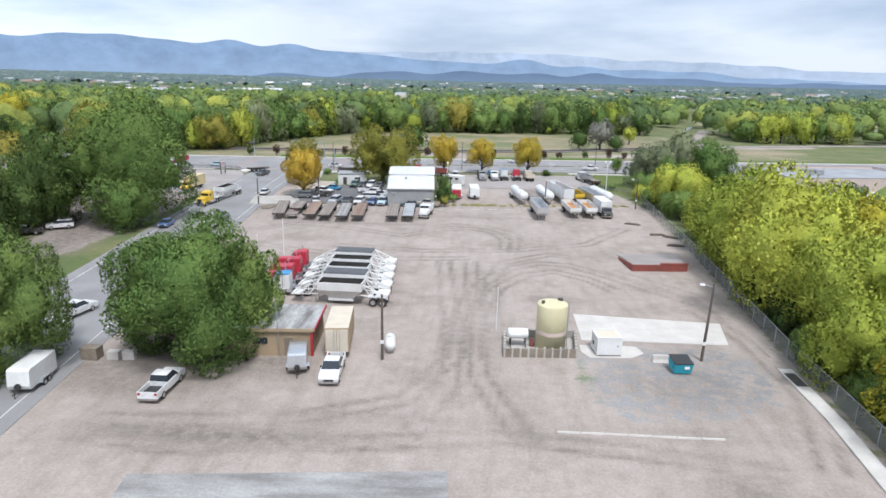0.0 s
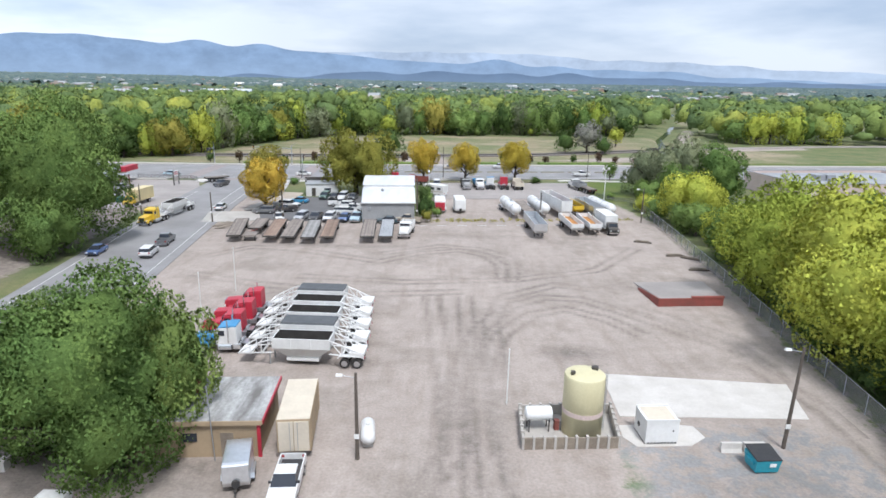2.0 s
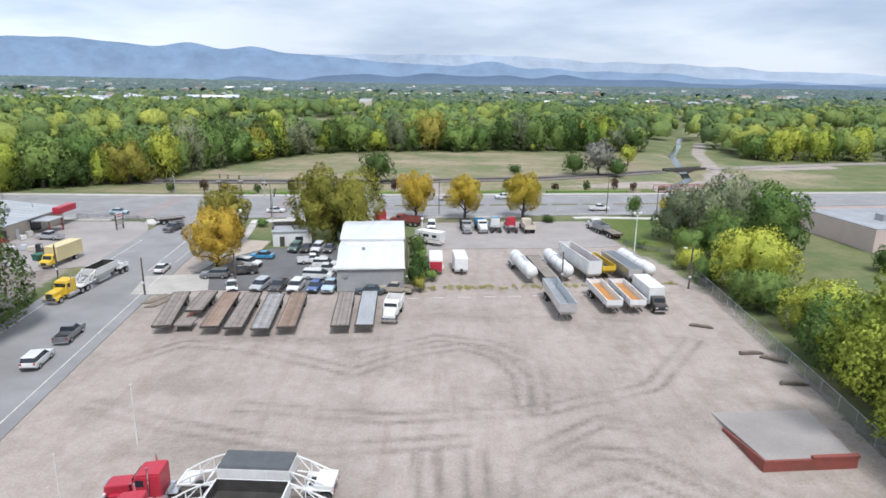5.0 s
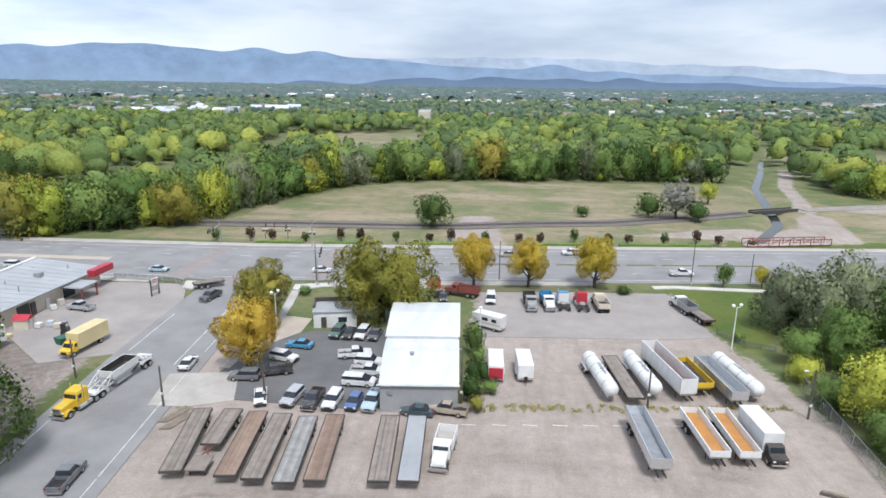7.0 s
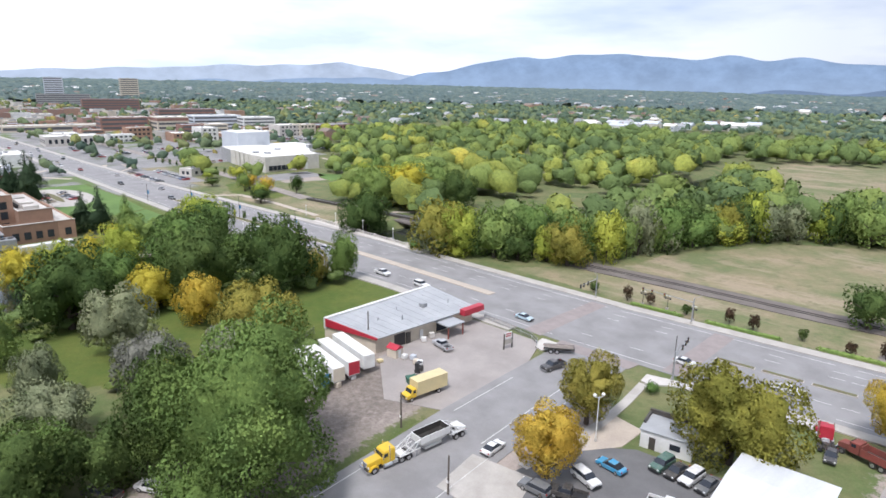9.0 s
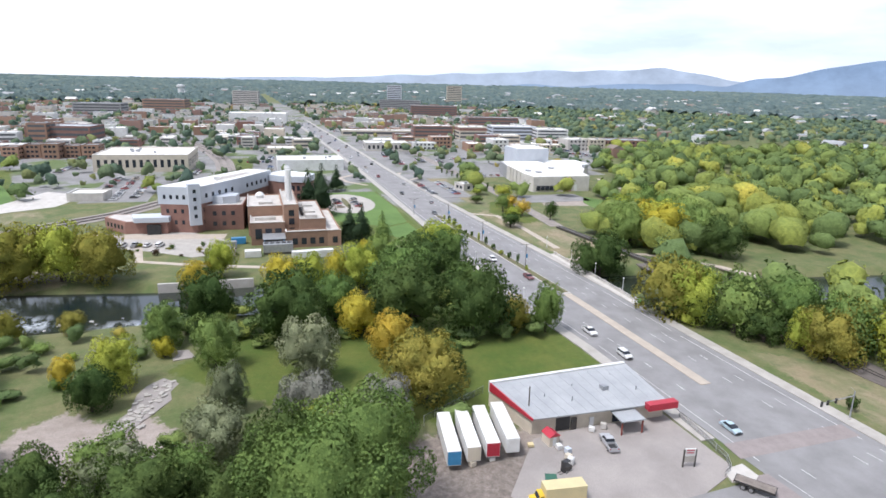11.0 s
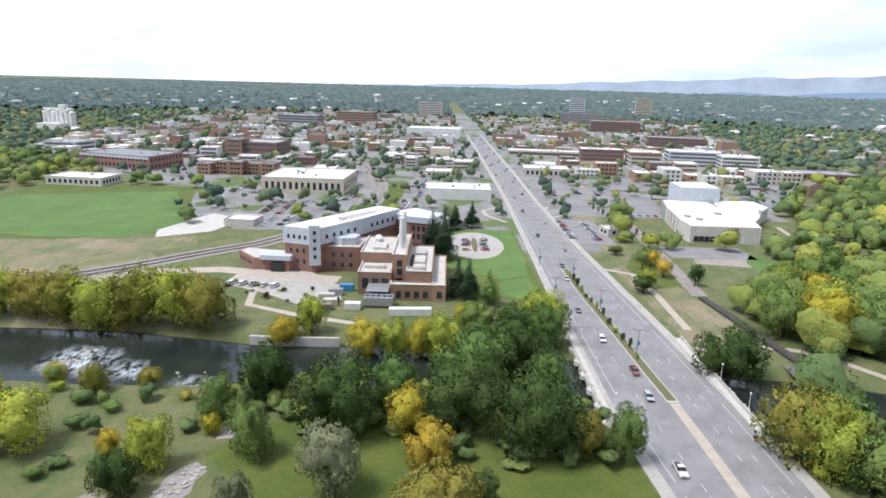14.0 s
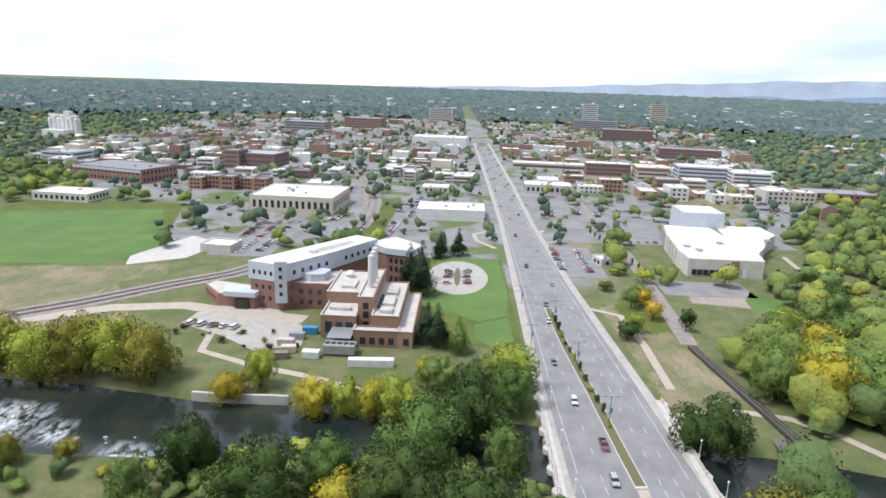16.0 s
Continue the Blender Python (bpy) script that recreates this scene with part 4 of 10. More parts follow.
def main_lobes(rng, shape):
    out = []
    if shape == "round":
        for i in range(13):
            a, r, h = i * 2.4 + rng.uniform(-0.5, 0.5), rng.uniform(0.5, 0.8), -0.95 + 1.9 * (i + 0.5) / 13
            k = math.sqrt(max(0.05, 1 - (h * (0.85 if h < 0 else 1)) ** 2))
            out.append((r * k * math.cos(a), r * k * math.sin(a), 0.58 + 0.29 * h, rng.uniform(0.24, 0.38)))
    elif shape == "broad":
        for i in range(14):
            a, r, h = i * 2.4 + rng.uniform(-0.5, 0.5), rng.uniform(0.55, 0.82), -0.95 + 1.9 * (i + 0.5) / 14
            k = math.sqrt(max(0.1, 1 - (h * (0.7 if h < 0 else 1)) ** 2))
            out.append((r * k * math.cos(a), r * k * math.sin(a), 0.49 + 0.37 * h, rng.uniform(0.24, 0.42)))
        out.append((0, 0, 0.45, 0.42))
    elif shape == "tall":
        for _ in range(30):
            a, h = rng.uniform(0, 6.28), rng.uniform(0, 1)
            r = (0.65 - 0.5 * abs(h - 0.35)) * math.sqrt(rng.uniform(0, 1))
            out.append((r * math.cos(a), r * math.sin(a), 0.2 + 0.68 * h, rng.uniform(0.22, 0.36)))
    elif shape == "cone":
        for _ in range(90):
            h = rng.uniform(0, 1) ** 1.3
            a, r = rng.uniform(0, 6.28), (1 - h) * 0.78 * math.sqrt(rng.uniform(0.2, 1))
            out.append((r * math.cos(a), r * math.sin(a), 0.08 + 0.88 * h, 0.08 + 0.2 * (1 - h)))
    elif shape == "bush":
        for _ in range(14):
            a, r = rng.uniform(0, 6.28), 0.6 * math.sqrt(rng.uniform(0, 1))
            out.append((r * math.cos(a), r * math.sin(a), rng.uniform(0.25, 0.72), rng.uniform(0.28, 0.42)))
    return out


def squash(lob, h_over_r):
    """Lobes with z in units of the radius, so that lobes stay round once the tree is scaled."""
    return [(x, y, z * h_over_r, q, tone) for x, y, z, q, tone in lob]


CROWNS, TRUNKS = {}, {}
RATIO = {"round": 2.0, "broad": 1.75, "tall": 3.4, "cone": 4.0, "bush": 1.3}
FINE = {"closest": (44000, 0.015, 3), "close": (15500, 0.022, 3), "near": (6800, 0.029, 3), "mid": (2000, 0.048, 2), "far": (320, 0.14, 1)}


def trunk_mesh(shape, variant):
    rng = random.Random(variant * 7 + len(shape))
    k = RATIO[shape]
    bm = B()
    top = {"round": 0.55, "broad": 0.5, "tall": 0.75, "cone": 0.93, "bush": 0.4}[shape] * k
    base = {"bush": 0.03, "cone": 0.06}.get(shape, 0.085)
    mids = [Vector((0, 0, -0.05))]
    for i in range(1, 5):
        mids.append(Vector((rng.uniform(-0.04, 0.04), rng.uniform(-0.04, 0.04), top * i / 4)))
    for i in range(4):
        tube(bm, mids[i], mids[i + 1], base * (1 - 0.2 * i), base * (1 - 0.2 * (i + 1)), 7, i == 0)
    if shape != "cone":
        for j in range(7):
            s = mids[1].lerp(mids[3], rng.random())
            a = j * 0.9 + rng.uniform(-0.3, 0.3)
            e = s + Vector((math.cos(a) * 0.62, math.sin(a) * 0.62, k * rng.uniform(0.08, 0.26)))
            m = s.lerp(e, 0.5) + Vector((0, 0, 0.05))
            tube(bm, s, m, base * 0.45, base * 0.28, 5, False)
            tube(bm, m, e, base * 0.28, base * 0.1, 5, False)
    return mesh_of(bm, "trunk")


TREE_LABEL = {"leaf_dark": "dark green leafy tree", "leaf_green": "green leafy tree", "leaf_lime": "yellow-green autumn tree", "leaf_gold": "golden orange autumn tree", "leaf_yellow": "bright yellow autumn tree", "leaf_olive": "silvery grey-green tree", "leaf_grey": "nearly bare grey tree", "leaf_oak": "olive-gold autumn tree", "leaf_red": "small purple-leaved tree", "needle": "tall dark conifer"}


def tree(x, y, h, r, leafs="leaf_green", shape="round", detail="near", where="beside the yard", name="tree", group=""):
    rng = random.Random(int(x * 131 + y * 17) & 0xFFFF)
    var = rng.randrange(4)
    key = (shape, var, detail)
    if key not in CROWNS:
        nr = np.random.RandomState(var * 13 + len(shape) * 5 + len(detail))
        count, size, level = FINE[detail]
        if shape == "bush":
            count //= 2
        CROWNS[key] = cards_mesh("crown", *crown_cards(nr, squash(lobes(nr, shape), RATIO[shape]), count, size, level))
    if (shape, var) not in TRUNKS:
        TRUNKS[(shape, var)] = trunk_mesh(shape, var)
        TRUNKS[(shape, var)].materials.append(M["bark"])
    z = float(ground_height(np.array([x]), np.array([y]))[0])
    root = thing(name, x, y, z, rng.uniform(0, 360), TREE_LABEL[leafs] + " " + where, "tree" if name == "tree" else name.replace("_", " "), group)
    k = rng.uniform(0.88, 1.12)
    root.scale = (r * k, r / k, h / RATIO[shape])
    for nm, me in (("trunk", TRUNKS[(shape, var)]), ("crown", CROWNS[key])):
        ob = new(nm, me)
        ob.parent = root
        if nm == "crown":
            if not me.materials:
                me.materials.append(M["leaf_green"])
            ob.material_slots[0].link = "OBJECT"
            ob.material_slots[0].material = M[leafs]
    return root

# ---- trees by place ----
def grove(rows, where, group, detail="near", shape="broad"):
    for x, y, h, r, k in rows:
        tree(x, y, h, r, "leaf_" + k if k != "needle" else k, shape, detail, where, group=group)


# round the yard
tree(-29.0, 63.0, 15.2, 7.3, "leaf_green", "broad", "closest", where="beside the tan shed")
tree(-24.8, 68.0, 12.4, 4.8, "leaf_green", "broad", "close", where="beside the tan shed")
tree(-34.0, 68.0, 12.6, 4.9, "leaf_green", "broad", "closest", where="beside the tan shed")
tree(-46.0, 58, 15.0, 6.4, "leaf_green", "broad", "closest", where="at the street's edge")
tree(-72, 129.5, 25.0, 13.4, "leaf_green", "broad", "closest", where="on bare dirt by the street")
tree(-83, 121, 18.0, 7.0, "leaf_dark", "broad", "close", where="on bare dirt by the street")
FENCE_ROW = "behind the chain-link fence"
grove(((41.5, 52, 11, 6.5, "yellow"), (40.5, 63, 11, 6.0, "lime"), (43.5, 72, 14, 7.5, "lime"), (43.5, 82, 16, 8.5, "lime"), (46, 92, 18, 9, "lime"), (45, 102, 15, 8, "lime"), (47, 113, 16, 8.5, "lime")), FENCE_ROW, "trees behind the fence", "close")
grove(((50, 47, 12, 7, "yellow"), (52, 60, 14, 8, "lime"), (54, 71, 16, 8, "lime"), (39.0, 58, 4, 3, "green"), (38.6, 68, 4.5, 3, "green"), (40.4, 78, 5, 3.2, "dark"), (41.2, 88, 5, 3.2, "green"), (42.5, 98, 5, 3.2, "green")), FENCE_ROW, "trees behind the fence", "close")
grove(((47, 124, 9, 5.5, "green"), (50, 134, 8, 5, "lime"), (47, 143, 7, 4, "green"), (48.5, 152, 12, 6.5, "lime"), (56, 162, 8, 4.5, "lime"), (58, 80, 15, 7, "lime"), (60, 95, 15, 7, "yellow")), FENCE_ROW, "trees behind the fence")
grove(((59, 110, 14, 7, "lime"), (57, 182, 17, 8.5, "olive"), (50.5, 188, 13, 6, "olive"), (64, 176, 15, 7, "green"), (58, 125, 9, 5, "lime"), (52, 172, 11, 5, "green")), FENCE_ROW, "trees behind the fence")
tree(-9.7, 206.5, 13.0, 4.6, "leaf_gold", "round", "close", where="along the lot's kerb", group="street trees")
tree(2.6, 208, 11.6, 4.8, "leaf_gold", "round", "close", where="along the lot's kerb", group="street trees")
tree(17.6, 209.5, 12.2, 5.4, "leaf_gold", "round", "close", where="along the lot's kerb", group="street trees")
tree(-26.5, 184, 16.5, 8.4, "leaf_oak", "broad", "close", where="behind the workshop")
tree(-43.5, 160.5, 12.0, 5.4, "leaf_gold", "round", "close", where="at the car park's corner")
tree(-48, 178, 12.5, 6.0, "leaf_oak", "round", "close", where="at the car park's corner")
for x, y, h, r, leaf in ((-7.6, 170.5, 5.5, 2.2, "leaf_dark"), (-8.4, 175.5, 4.0, 1.8, "leaf_green"), (-7.4, 153.6, 4.2, 1.9, "leaf_dark"), (-4.6, 156.4, 2.2, 1.6, "leaf_green"), (-7.2, 158.6, 4.6, 2.0, "leaf_dark"), (-6.4, 150.8, 2.6, 1.5, "leaf_oak")):
    tree(x, y, h, r, leaf, "bush", "mid", "by the workshop wall", "bush", "bushes by the workshop")
tree(-5.6, 160.5, 3.2, 1.8, "leaf_dark", "bush", "mid", "by the workshop wall", "bush")
tree(-7.0, 165.5, 4.0, 2.0, "leaf_green", "bush", "mid", "by the workshop wall", "bush")
tree(-6.8, 156.0, 2.6, 2.0, "leaf_green", "bush", "mid", "by the workshop wall", "bush")
tree(23.5, 206.0, 2.2, 2.2, "leaf_dark", "bush", "mid", "at the lot's kerb", "bush")
tree(-46, 197, 2.0, 2.4, "leaf_green", "bush", "mid", "on the corner lawn", "bush")
grove(((44.5, 158, 5, 3.2, "green"), (43.8, 166, 4.5, 3, "lime"), (45.5, 146, 6, 3.6, "green"), (46, 172, 7, 4, "green")), "by the lot's corner", "bushes by the fence", "near", "bush")
tree(39.5, 181.5, 2.2, 1.3, "leaf_green", "bush", "mid", "on the lawn", "bush")
tree(47, 213.5, 6.0, 2.0, "leaf_green", "round", "mid", "by the pavement")
tree(56, 214.5, 5.5, 2.0, "leaf_yellow", "round", "mid", "by the pavement")

# north side of the road
for i in range(19):
    x = -86 + i * 8.6 + 1.5 * math.sin(i * 2.1)
    tree(x, 242.0 + (x + 70) * 0.1 + 1.2 * math.sin(i * 3.3), 3.6 + 0.8 * math.sin(i * 1.7), 1.35, "leaf_red" if i % 3 else "leaf_dark", "round", "far", "beside the roadside pavement", group="roadside saplings")
tree(-26, 266, 11.0, 6.0, "leaf_dark", "broad", "mid", "in the dry field")
tree(56, 291, 14.0, 6.5, "leaf_grey", "round", "mid", "in the dry field")
tree(47, 292, 9.0, 6.5, "leaf_dark", "bush", "mid", "in the dry field", "bush")
tree(62, 288, 8.0, 5.0, "leaf_dark", "bush", "mid", "in the dry field", "bush")
tree(76, 322, 9.0, 4.0, "leaf_lime", "round", "mid", "in the dry field")
tree(24, 290, 4.0, 3.0, "leaf_dark", "bush", "mid", "in the dry field", "bush")

# riverside
grove(((-144, 175, 22.5, 9.6, "dark"), (-152, 157, 19.5, 9.8, "dark"), (-172, 161, 20, 11.5, "green"), (-142, 195, 14.5, 4.8, "green"), (-145, 187, 11, 4.6, "oak"), (-152, 126.5, 19, 10, "dark"), (-166, 106, 16.5, 7.4, "dark"), (-163, 140, 14, 6.5, "green")), "on the riverbank", "riverside trees")
grove(((-136.5, 150, 12, 5.7, "gold"), (-114, 153, 15.5, 9.2, "oak"), (-153, 145, 12, 6.4, "yellow"), (-123.5, 162, 9, 3.2, "dark"), (-128, 129, 16.5, 6.8, "olive"), (-108, 128, 12.5, 6, "grey"), (-140, 109, 13.5, 5.8, "green"), (-117.5, 112.5, 11.5, 3.4, "olive")), "on the riverside meadow", "riverside trees")
grove(((-190, 171, 21.5, 11, "dark"), (-180, 183, 14, 7, "green")), "on the riverbank", "riverside trees")
grove(((-217, 70, 19, 10, "oak"), (-219, 58, 20, 10.5, "lime"), (-218, 46, 20, 10.5, "oak"), (-217, 33, 19, 10, "lime"), (-219, 21, 18, 9, "oak"), (-222, 8, 17, 9, "oak"), (-224, -5, 17, 9, "lime")), "on the far riverbank", "riverside trees")
grove(((-207, 100, 10.5, 5.2, "gold"), (-213, 107.5, 13.5, 5.3, "lime"), (-203, 127, 13, 6.4, "yellow"), (-203, 137, 14, 5.6, "lime"), (-202, 145, 15, 5.2, "yellow"), (-200, 153, 16.5, 6.8, "lime"), (-219, 187, 16, 8, "lime"), (-207, 186, 15, 7.5, "green")), "on the far riverbank", "riverside trees")
grove(((-190, 240, 19.5, 10, "dark"), (-140, 241, 16.5, 8.6, "lime"), (-131, 251, 15, 6, "dark"), (-123, 259, 18.5, 8.6, "green"), (-106.5, 257, 14.5, 7.6, "oak"), (-114, 256, 12, 4.6, "lime"), (-151, 249, 15, 7.5, "green")), "by the river north of the road", "riverside trees")
grove(((-90, 106, 10, 6, "green"),), "on the scrub by the meadow", "scrub trees")
grove(((-92, 84, 12, 6, "dark"), (-78, 92, 13, 6, "dark"), (-74, 78, 13, 6, "green"), (-88, 62, 13, 7, "lime")), "on the scrub by the street", "scrub trees")
grove(((-66, 66, 13, 6, "dark"), (-68, 50, 13, 6, "green"), (-62, 36, 13, 6, "lime"),), "on the scrub by the street", "scrub trees")
grove(((-308, 152, 27, 8.5, "needle"), (-316, 146, 24, 8, "needle"), (-378, 168, 17, 6.5, "needle"), (-372, 158, 15, 6.5, "needle"), (-250, 162, 18, 6.5, "needle"), (-256, 158, 16, 6.5, "needle"), (-246, 170, 15, 6, "green")), "by the brick power house", "conifers", "near", "cone")
for i in range(16):
    tree(-258 + 7.5 * math.sin(i * 2.3) + 0.9 * i, 60 + 3.6 * i + 3 * math.cos(i * 1.9), 1.8 + 0.9 * math.sin(i * 1.3), 1.5 + 0.5 * math.cos(i), ("leaf_red", "leaf_dark", "leaf_oak")[i % 3], "bush", "far", "on the rough slope by the power house", "bush", "bushes on the slope")
for i, (x, y) in enumerate(((-265, 236), (-272, 240), (-300, 246), (-306, 252), (-325, 240), (-352, 250), (-318, 256), (-288, 252), (-276, 262), (-340, 262))):
    tree(x, y, 7 + 3 * math.sin(i), 4.5 + math.cos(i * 2), ("leaf_dark", "leaf_lime", "leaf_green", "leaf_gold")[i % 4], "round", "mid", "by the railway line")
for i in range(12):
    tree(-345 - i * 9, 268 - i * 1.2, 4.5, 1.2, "leaf_dark", "tall", "far", "along the museum drive", group="drive saplings")
for i in range(16):
    tree(-176 - i * 7.3, float(np.interp(-176 - i * 7.3, [p[0] for p in MEDIAN], [p[1] for p in MEDIAN])), 3.2 + 1.2 * math.sin(i * 5.0), 0.9 + 0.3 * math.cos(i), "leaf_dark" if i % 3 else "leaf_lime", "round", "far", "on the planted median", group="median saplings")

grove(((-93, 96, 10, 6, "olive"), (-85, 113, 10, 5.5, "dark"),), "on the scrub by the meadow", "scrub trees")
grove(((-84, 46, 13, 7, "green"),), "on the scrub by the river", "scrub trees")
grove(((-221, 272, 19, 9.5, "green"), (-236, 277, 17, 8.5, "green"), (-247, 283, 16, 8, "lime"), (-212, 281, 20, 9.5, "yellow"), (-228, 291, 19, 9, "lime"), (-262, 290, 15, 8, "green"), (-213, 295, 21, 11.5, "green"), (-198, 300, 18, 9, "dark")), "by the river north of the road", "riverside trees", "near")
grove(((-275, 300, 13, 7, "lime"), (-288, 318, 12, 7, "green"), (-300, 334, 13, 7, "green"), (-255, 304, 14, 8, "yellow"), (-240, 300, 14, 8, "green"), (-270, 322, 14, 8, "green"), (-318, 344, 12, 6, "dark")), "by the museum garden", "garden trees", "mid")

grove(((-90, 126, 14, 7, "green"), (-66, 118, 10, 5, "green"), (-84, 102, 14, 7, "dark"), (-96, 136, 12, 6.5, "olive"), (-104, 142, 11, 6, "grey"), (-76, 66, 15, 7, "dark")), "on the scrub by the street", "scrub trees")
grove(((-212, 176, 13, 7, "dark"), (-216, 164, 12, 6.5, "green"), (-224, 160, 8, 4, "yellow")), "on the far riverbank", "riverside trees")

MEADOW_EDGE = "on the rough meadow by the river"
grove(((-140, 54, 13.5, 8.6, "lime"), (-134, 88.5, 12.5, 5.3, "lime"), (-124.6, 86, 10.5, 4.6, "dark"), (-149, 97, 5.2, 2.8, "yellow"), (-155.5, 96, 12, 5.2, "green"), (-138, 78, 7.5, 2.5, "yellow"), (-99.4, 129, 10, 4.2, "lime"), (-96, 140.6, 9.5, 5.5, "green")), MEADOW_EDGE, "meadow trees")
grove(((-102, 111, 10, 6, "olive"), (-113, 61, 11.5, 5.4, "olive"), (-108, 70, 9, 5, "olive"), (-96, 94, 10, 7, "green"), (-168, 58, 8, 4.2, "oak"), (-176, 42, 7, 3.4, "yellow"), (-171, 72, 6, 3.4, "oak"), (-152, 38, 11, 7, "lime"), (-160, 28, 10, 6, "oak"), (-128, 40, 11, 7, "green")), MEADOW_EDGE, "meadow bushes")
grove(((-137, 77, 3, 2.6, "green"), (-158, 68, 2.6, 3.4, "green"), (-165, 84, 2.4, 2.6, "oak"), (-152, 76, 2, 2.2, "lime"), (-130, 66, 3, 3, "green"), (-122, 58, 6, 4, "lime"), (-168, 48, 3, 3, "lime")), MEADOW_EDGE, "meadow bushes", "mid", "bush")

# edge of the woods beyond the field
edge_rng = random.Random(4)
EDGE = [(-154, 240), (-146, 237), (-132, 245), (-113, 256), (-101, 268), (-99, 288), (-88, 318), (-74, 348), (-42, 366), (-22, 370), (25, 377), (60, 380), (100, 384)]
for (ax, ay), (bx, by) in zip(EDGE, EDGE[1:]):
    n = max(2, int(math.hypot(bx - ax, by - ay) / 8.0))
    for k in range(n):
        for row in range(2):
            u = (k + edge_rng.random() * 0.7) / n
            x, y = ax + (bx - ax) * u + row * edge_rng.uniform(-4, 2), ay + (by - ay) * u + row * 8 + edge_rng.uniform(-2, 3)
            tree(x, y, edge_rng.uniform(9, 20), edge_rng.uniform(4.5, 9), edge_rng.choice(("leaf_dark", "leaf_green", "leaf_green", "leaf_lime", "leaf_oak", "leaf_olive")), "broad", "mid", "at the edge of the woods", group="trees at the edge of the woods")
            if row == 0 and edge_rng.random() < 0.6:
                tree(x + edge_rng.uniform(-4, 4), y - edge_rng.uniform(2, 5), edge_rng.uniform(2.5, 6), edge_rng.uniform(2, 4), edge_rng.choice(("leaf_dark", "leaf_green", "leaf_lime")), "bush", "mid", "at the edge of the woods", "bush", "bushes at the edge of the woods")
for x, y in ((146, 352), (153, 346), (163, 352), (172, 348), (182, 354), (150, 362), (192, 350)):
    tree(x, y, edge_rng.uniform(12, 17), edge_rng.uniform(6, 8), edge_rng.choice(("leaf_lime", "leaf_green")), "broad", "mid", "at the edge of the woods", group="trees at the edge of the woods")


def woods(name, px, py, h, r, cards, size, label, seed, mat="woods", lob=7):
    """Uncountable trees in one sheet: for each, a billowing body of a few lobes and loose leaf clumps."""
    rng = np.random.RandomState(seed)
    n = len(px)
    a, rad = rng.uniform(0, 6.283, (n, lob)), np.sqrt(rng.uniform(0, 1, (n, lob))) * 0.62
    lc = np.stack([rad * np.cos(a), rad * np.sin(a), rng.uniform(-0.4, 0.5, (n, lob))], 2)
    lq = rng.uniform(0.32, 0.54, (n, lob))
    d, f = BALLS[2 if cards else 1]
    f = f[d[f][:, :, 2].max(1) > -0.3]
    base = np.stack([px, py, np.maximum(ground_height(px, py), 0) + 0.42 * h], 1)[:, None]
    size3 = np.stack([r, r, 0.5 * h], 1)[:, None]
    body = base + d[None] * size3 * (reach(d, lc, lq, 0.3) * rng.uniform(0.86, 1.0, (n, len(d))))[..., None]
    faces = (f[None] + (np.arange(n) * len(d))[:, None, None]).reshape(-1, 3)
    tris, soft = np.zeros((0, 3)), None
    if cards:
        pick = rng.randint(0, lob, (n, cards))
        e = rng.normal(size=(n, cards, 3))
        e /= np.linalg.norm(e, axis=2)[..., None]
        e[..., 2] = np.where(rng.uniform(size=(n, cards)) < 0.75, np.abs(e[..., 2]), e[..., 2])
        p = base + size3 * (np.take_along_axis(lc, pick[..., None], 1) + e * (np.take_along_axis(lq, pick, 1) * rng.uniform(0.88, 1.12, (n, cards)))[..., None])
        nn = e.reshape(-1, 3) + 0.55 * rng.normal(size=(n * cards, 3))
        nn /= np.linalg.norm(nn, axis=1)[:, None]
        w = (p - base) / size3
        w /= np.linalg.norm(w, axis=2)[..., None] + 1e-6
        w = (0.5 * e + 0.6 * w + 0.2 * rng.normal(size=e.shape)).reshape(-1, 3)
        soft = np.concatenate([0.7 * rounded(body.reshape(-1, 3), faces) + 0.3 * np.tile(d, (n, 1)), np.repeat(w, 3, 0)])
        tris = leaf_tris(rng, p.reshape(-1, 3), nn, (size * r[:, None] * rng.uniform(0.55, 1.3, (n, cards))).reshape(-1, 1))
    tone = np.clip(rng.uniform(0, 1, n) + 0.3 * ((px < -165) & (py > 240) & (py < 420)), 0, 1)
    tone = np.concatenate([np.repeat(tone, len(d)), np.repeat(tone, cards * 3)])
    ob = new(name, cards_mesh(name, body.reshape(-1, 3), faces, tris, soft, tone))
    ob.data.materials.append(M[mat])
    tagged(ob, label, "woods", "", "stuff")


def scatter(seed, x0, x1, y0, y1, step):
    rng = np.random.RandomState(seed)
    gx, gy = np.meshgrid(np.arange(x0, x1, step), np.arange(y0, y1, step))
    px = gx.ravel() + rng.uniform(-0.85, 0.85, gx.size) * step
    py = gy.ravel() + rng.uniform(-0.85, 0.85, gx.size) * step
    return px, py, rng


def clear_of(px, py):
    """Where no road, river, field, town or lot keeps the trees away."""
    ok = (far_from(px, py, ROAD) > 22) & (far_from(px, py, RIVER) > 19) & (far_from(px, py, CREEK) > 8)
    for polys in (DIRT, LAWN, DRY, TOWN):
        for p in polys:
            ok &= ~inside(px, py, p)
    return ok


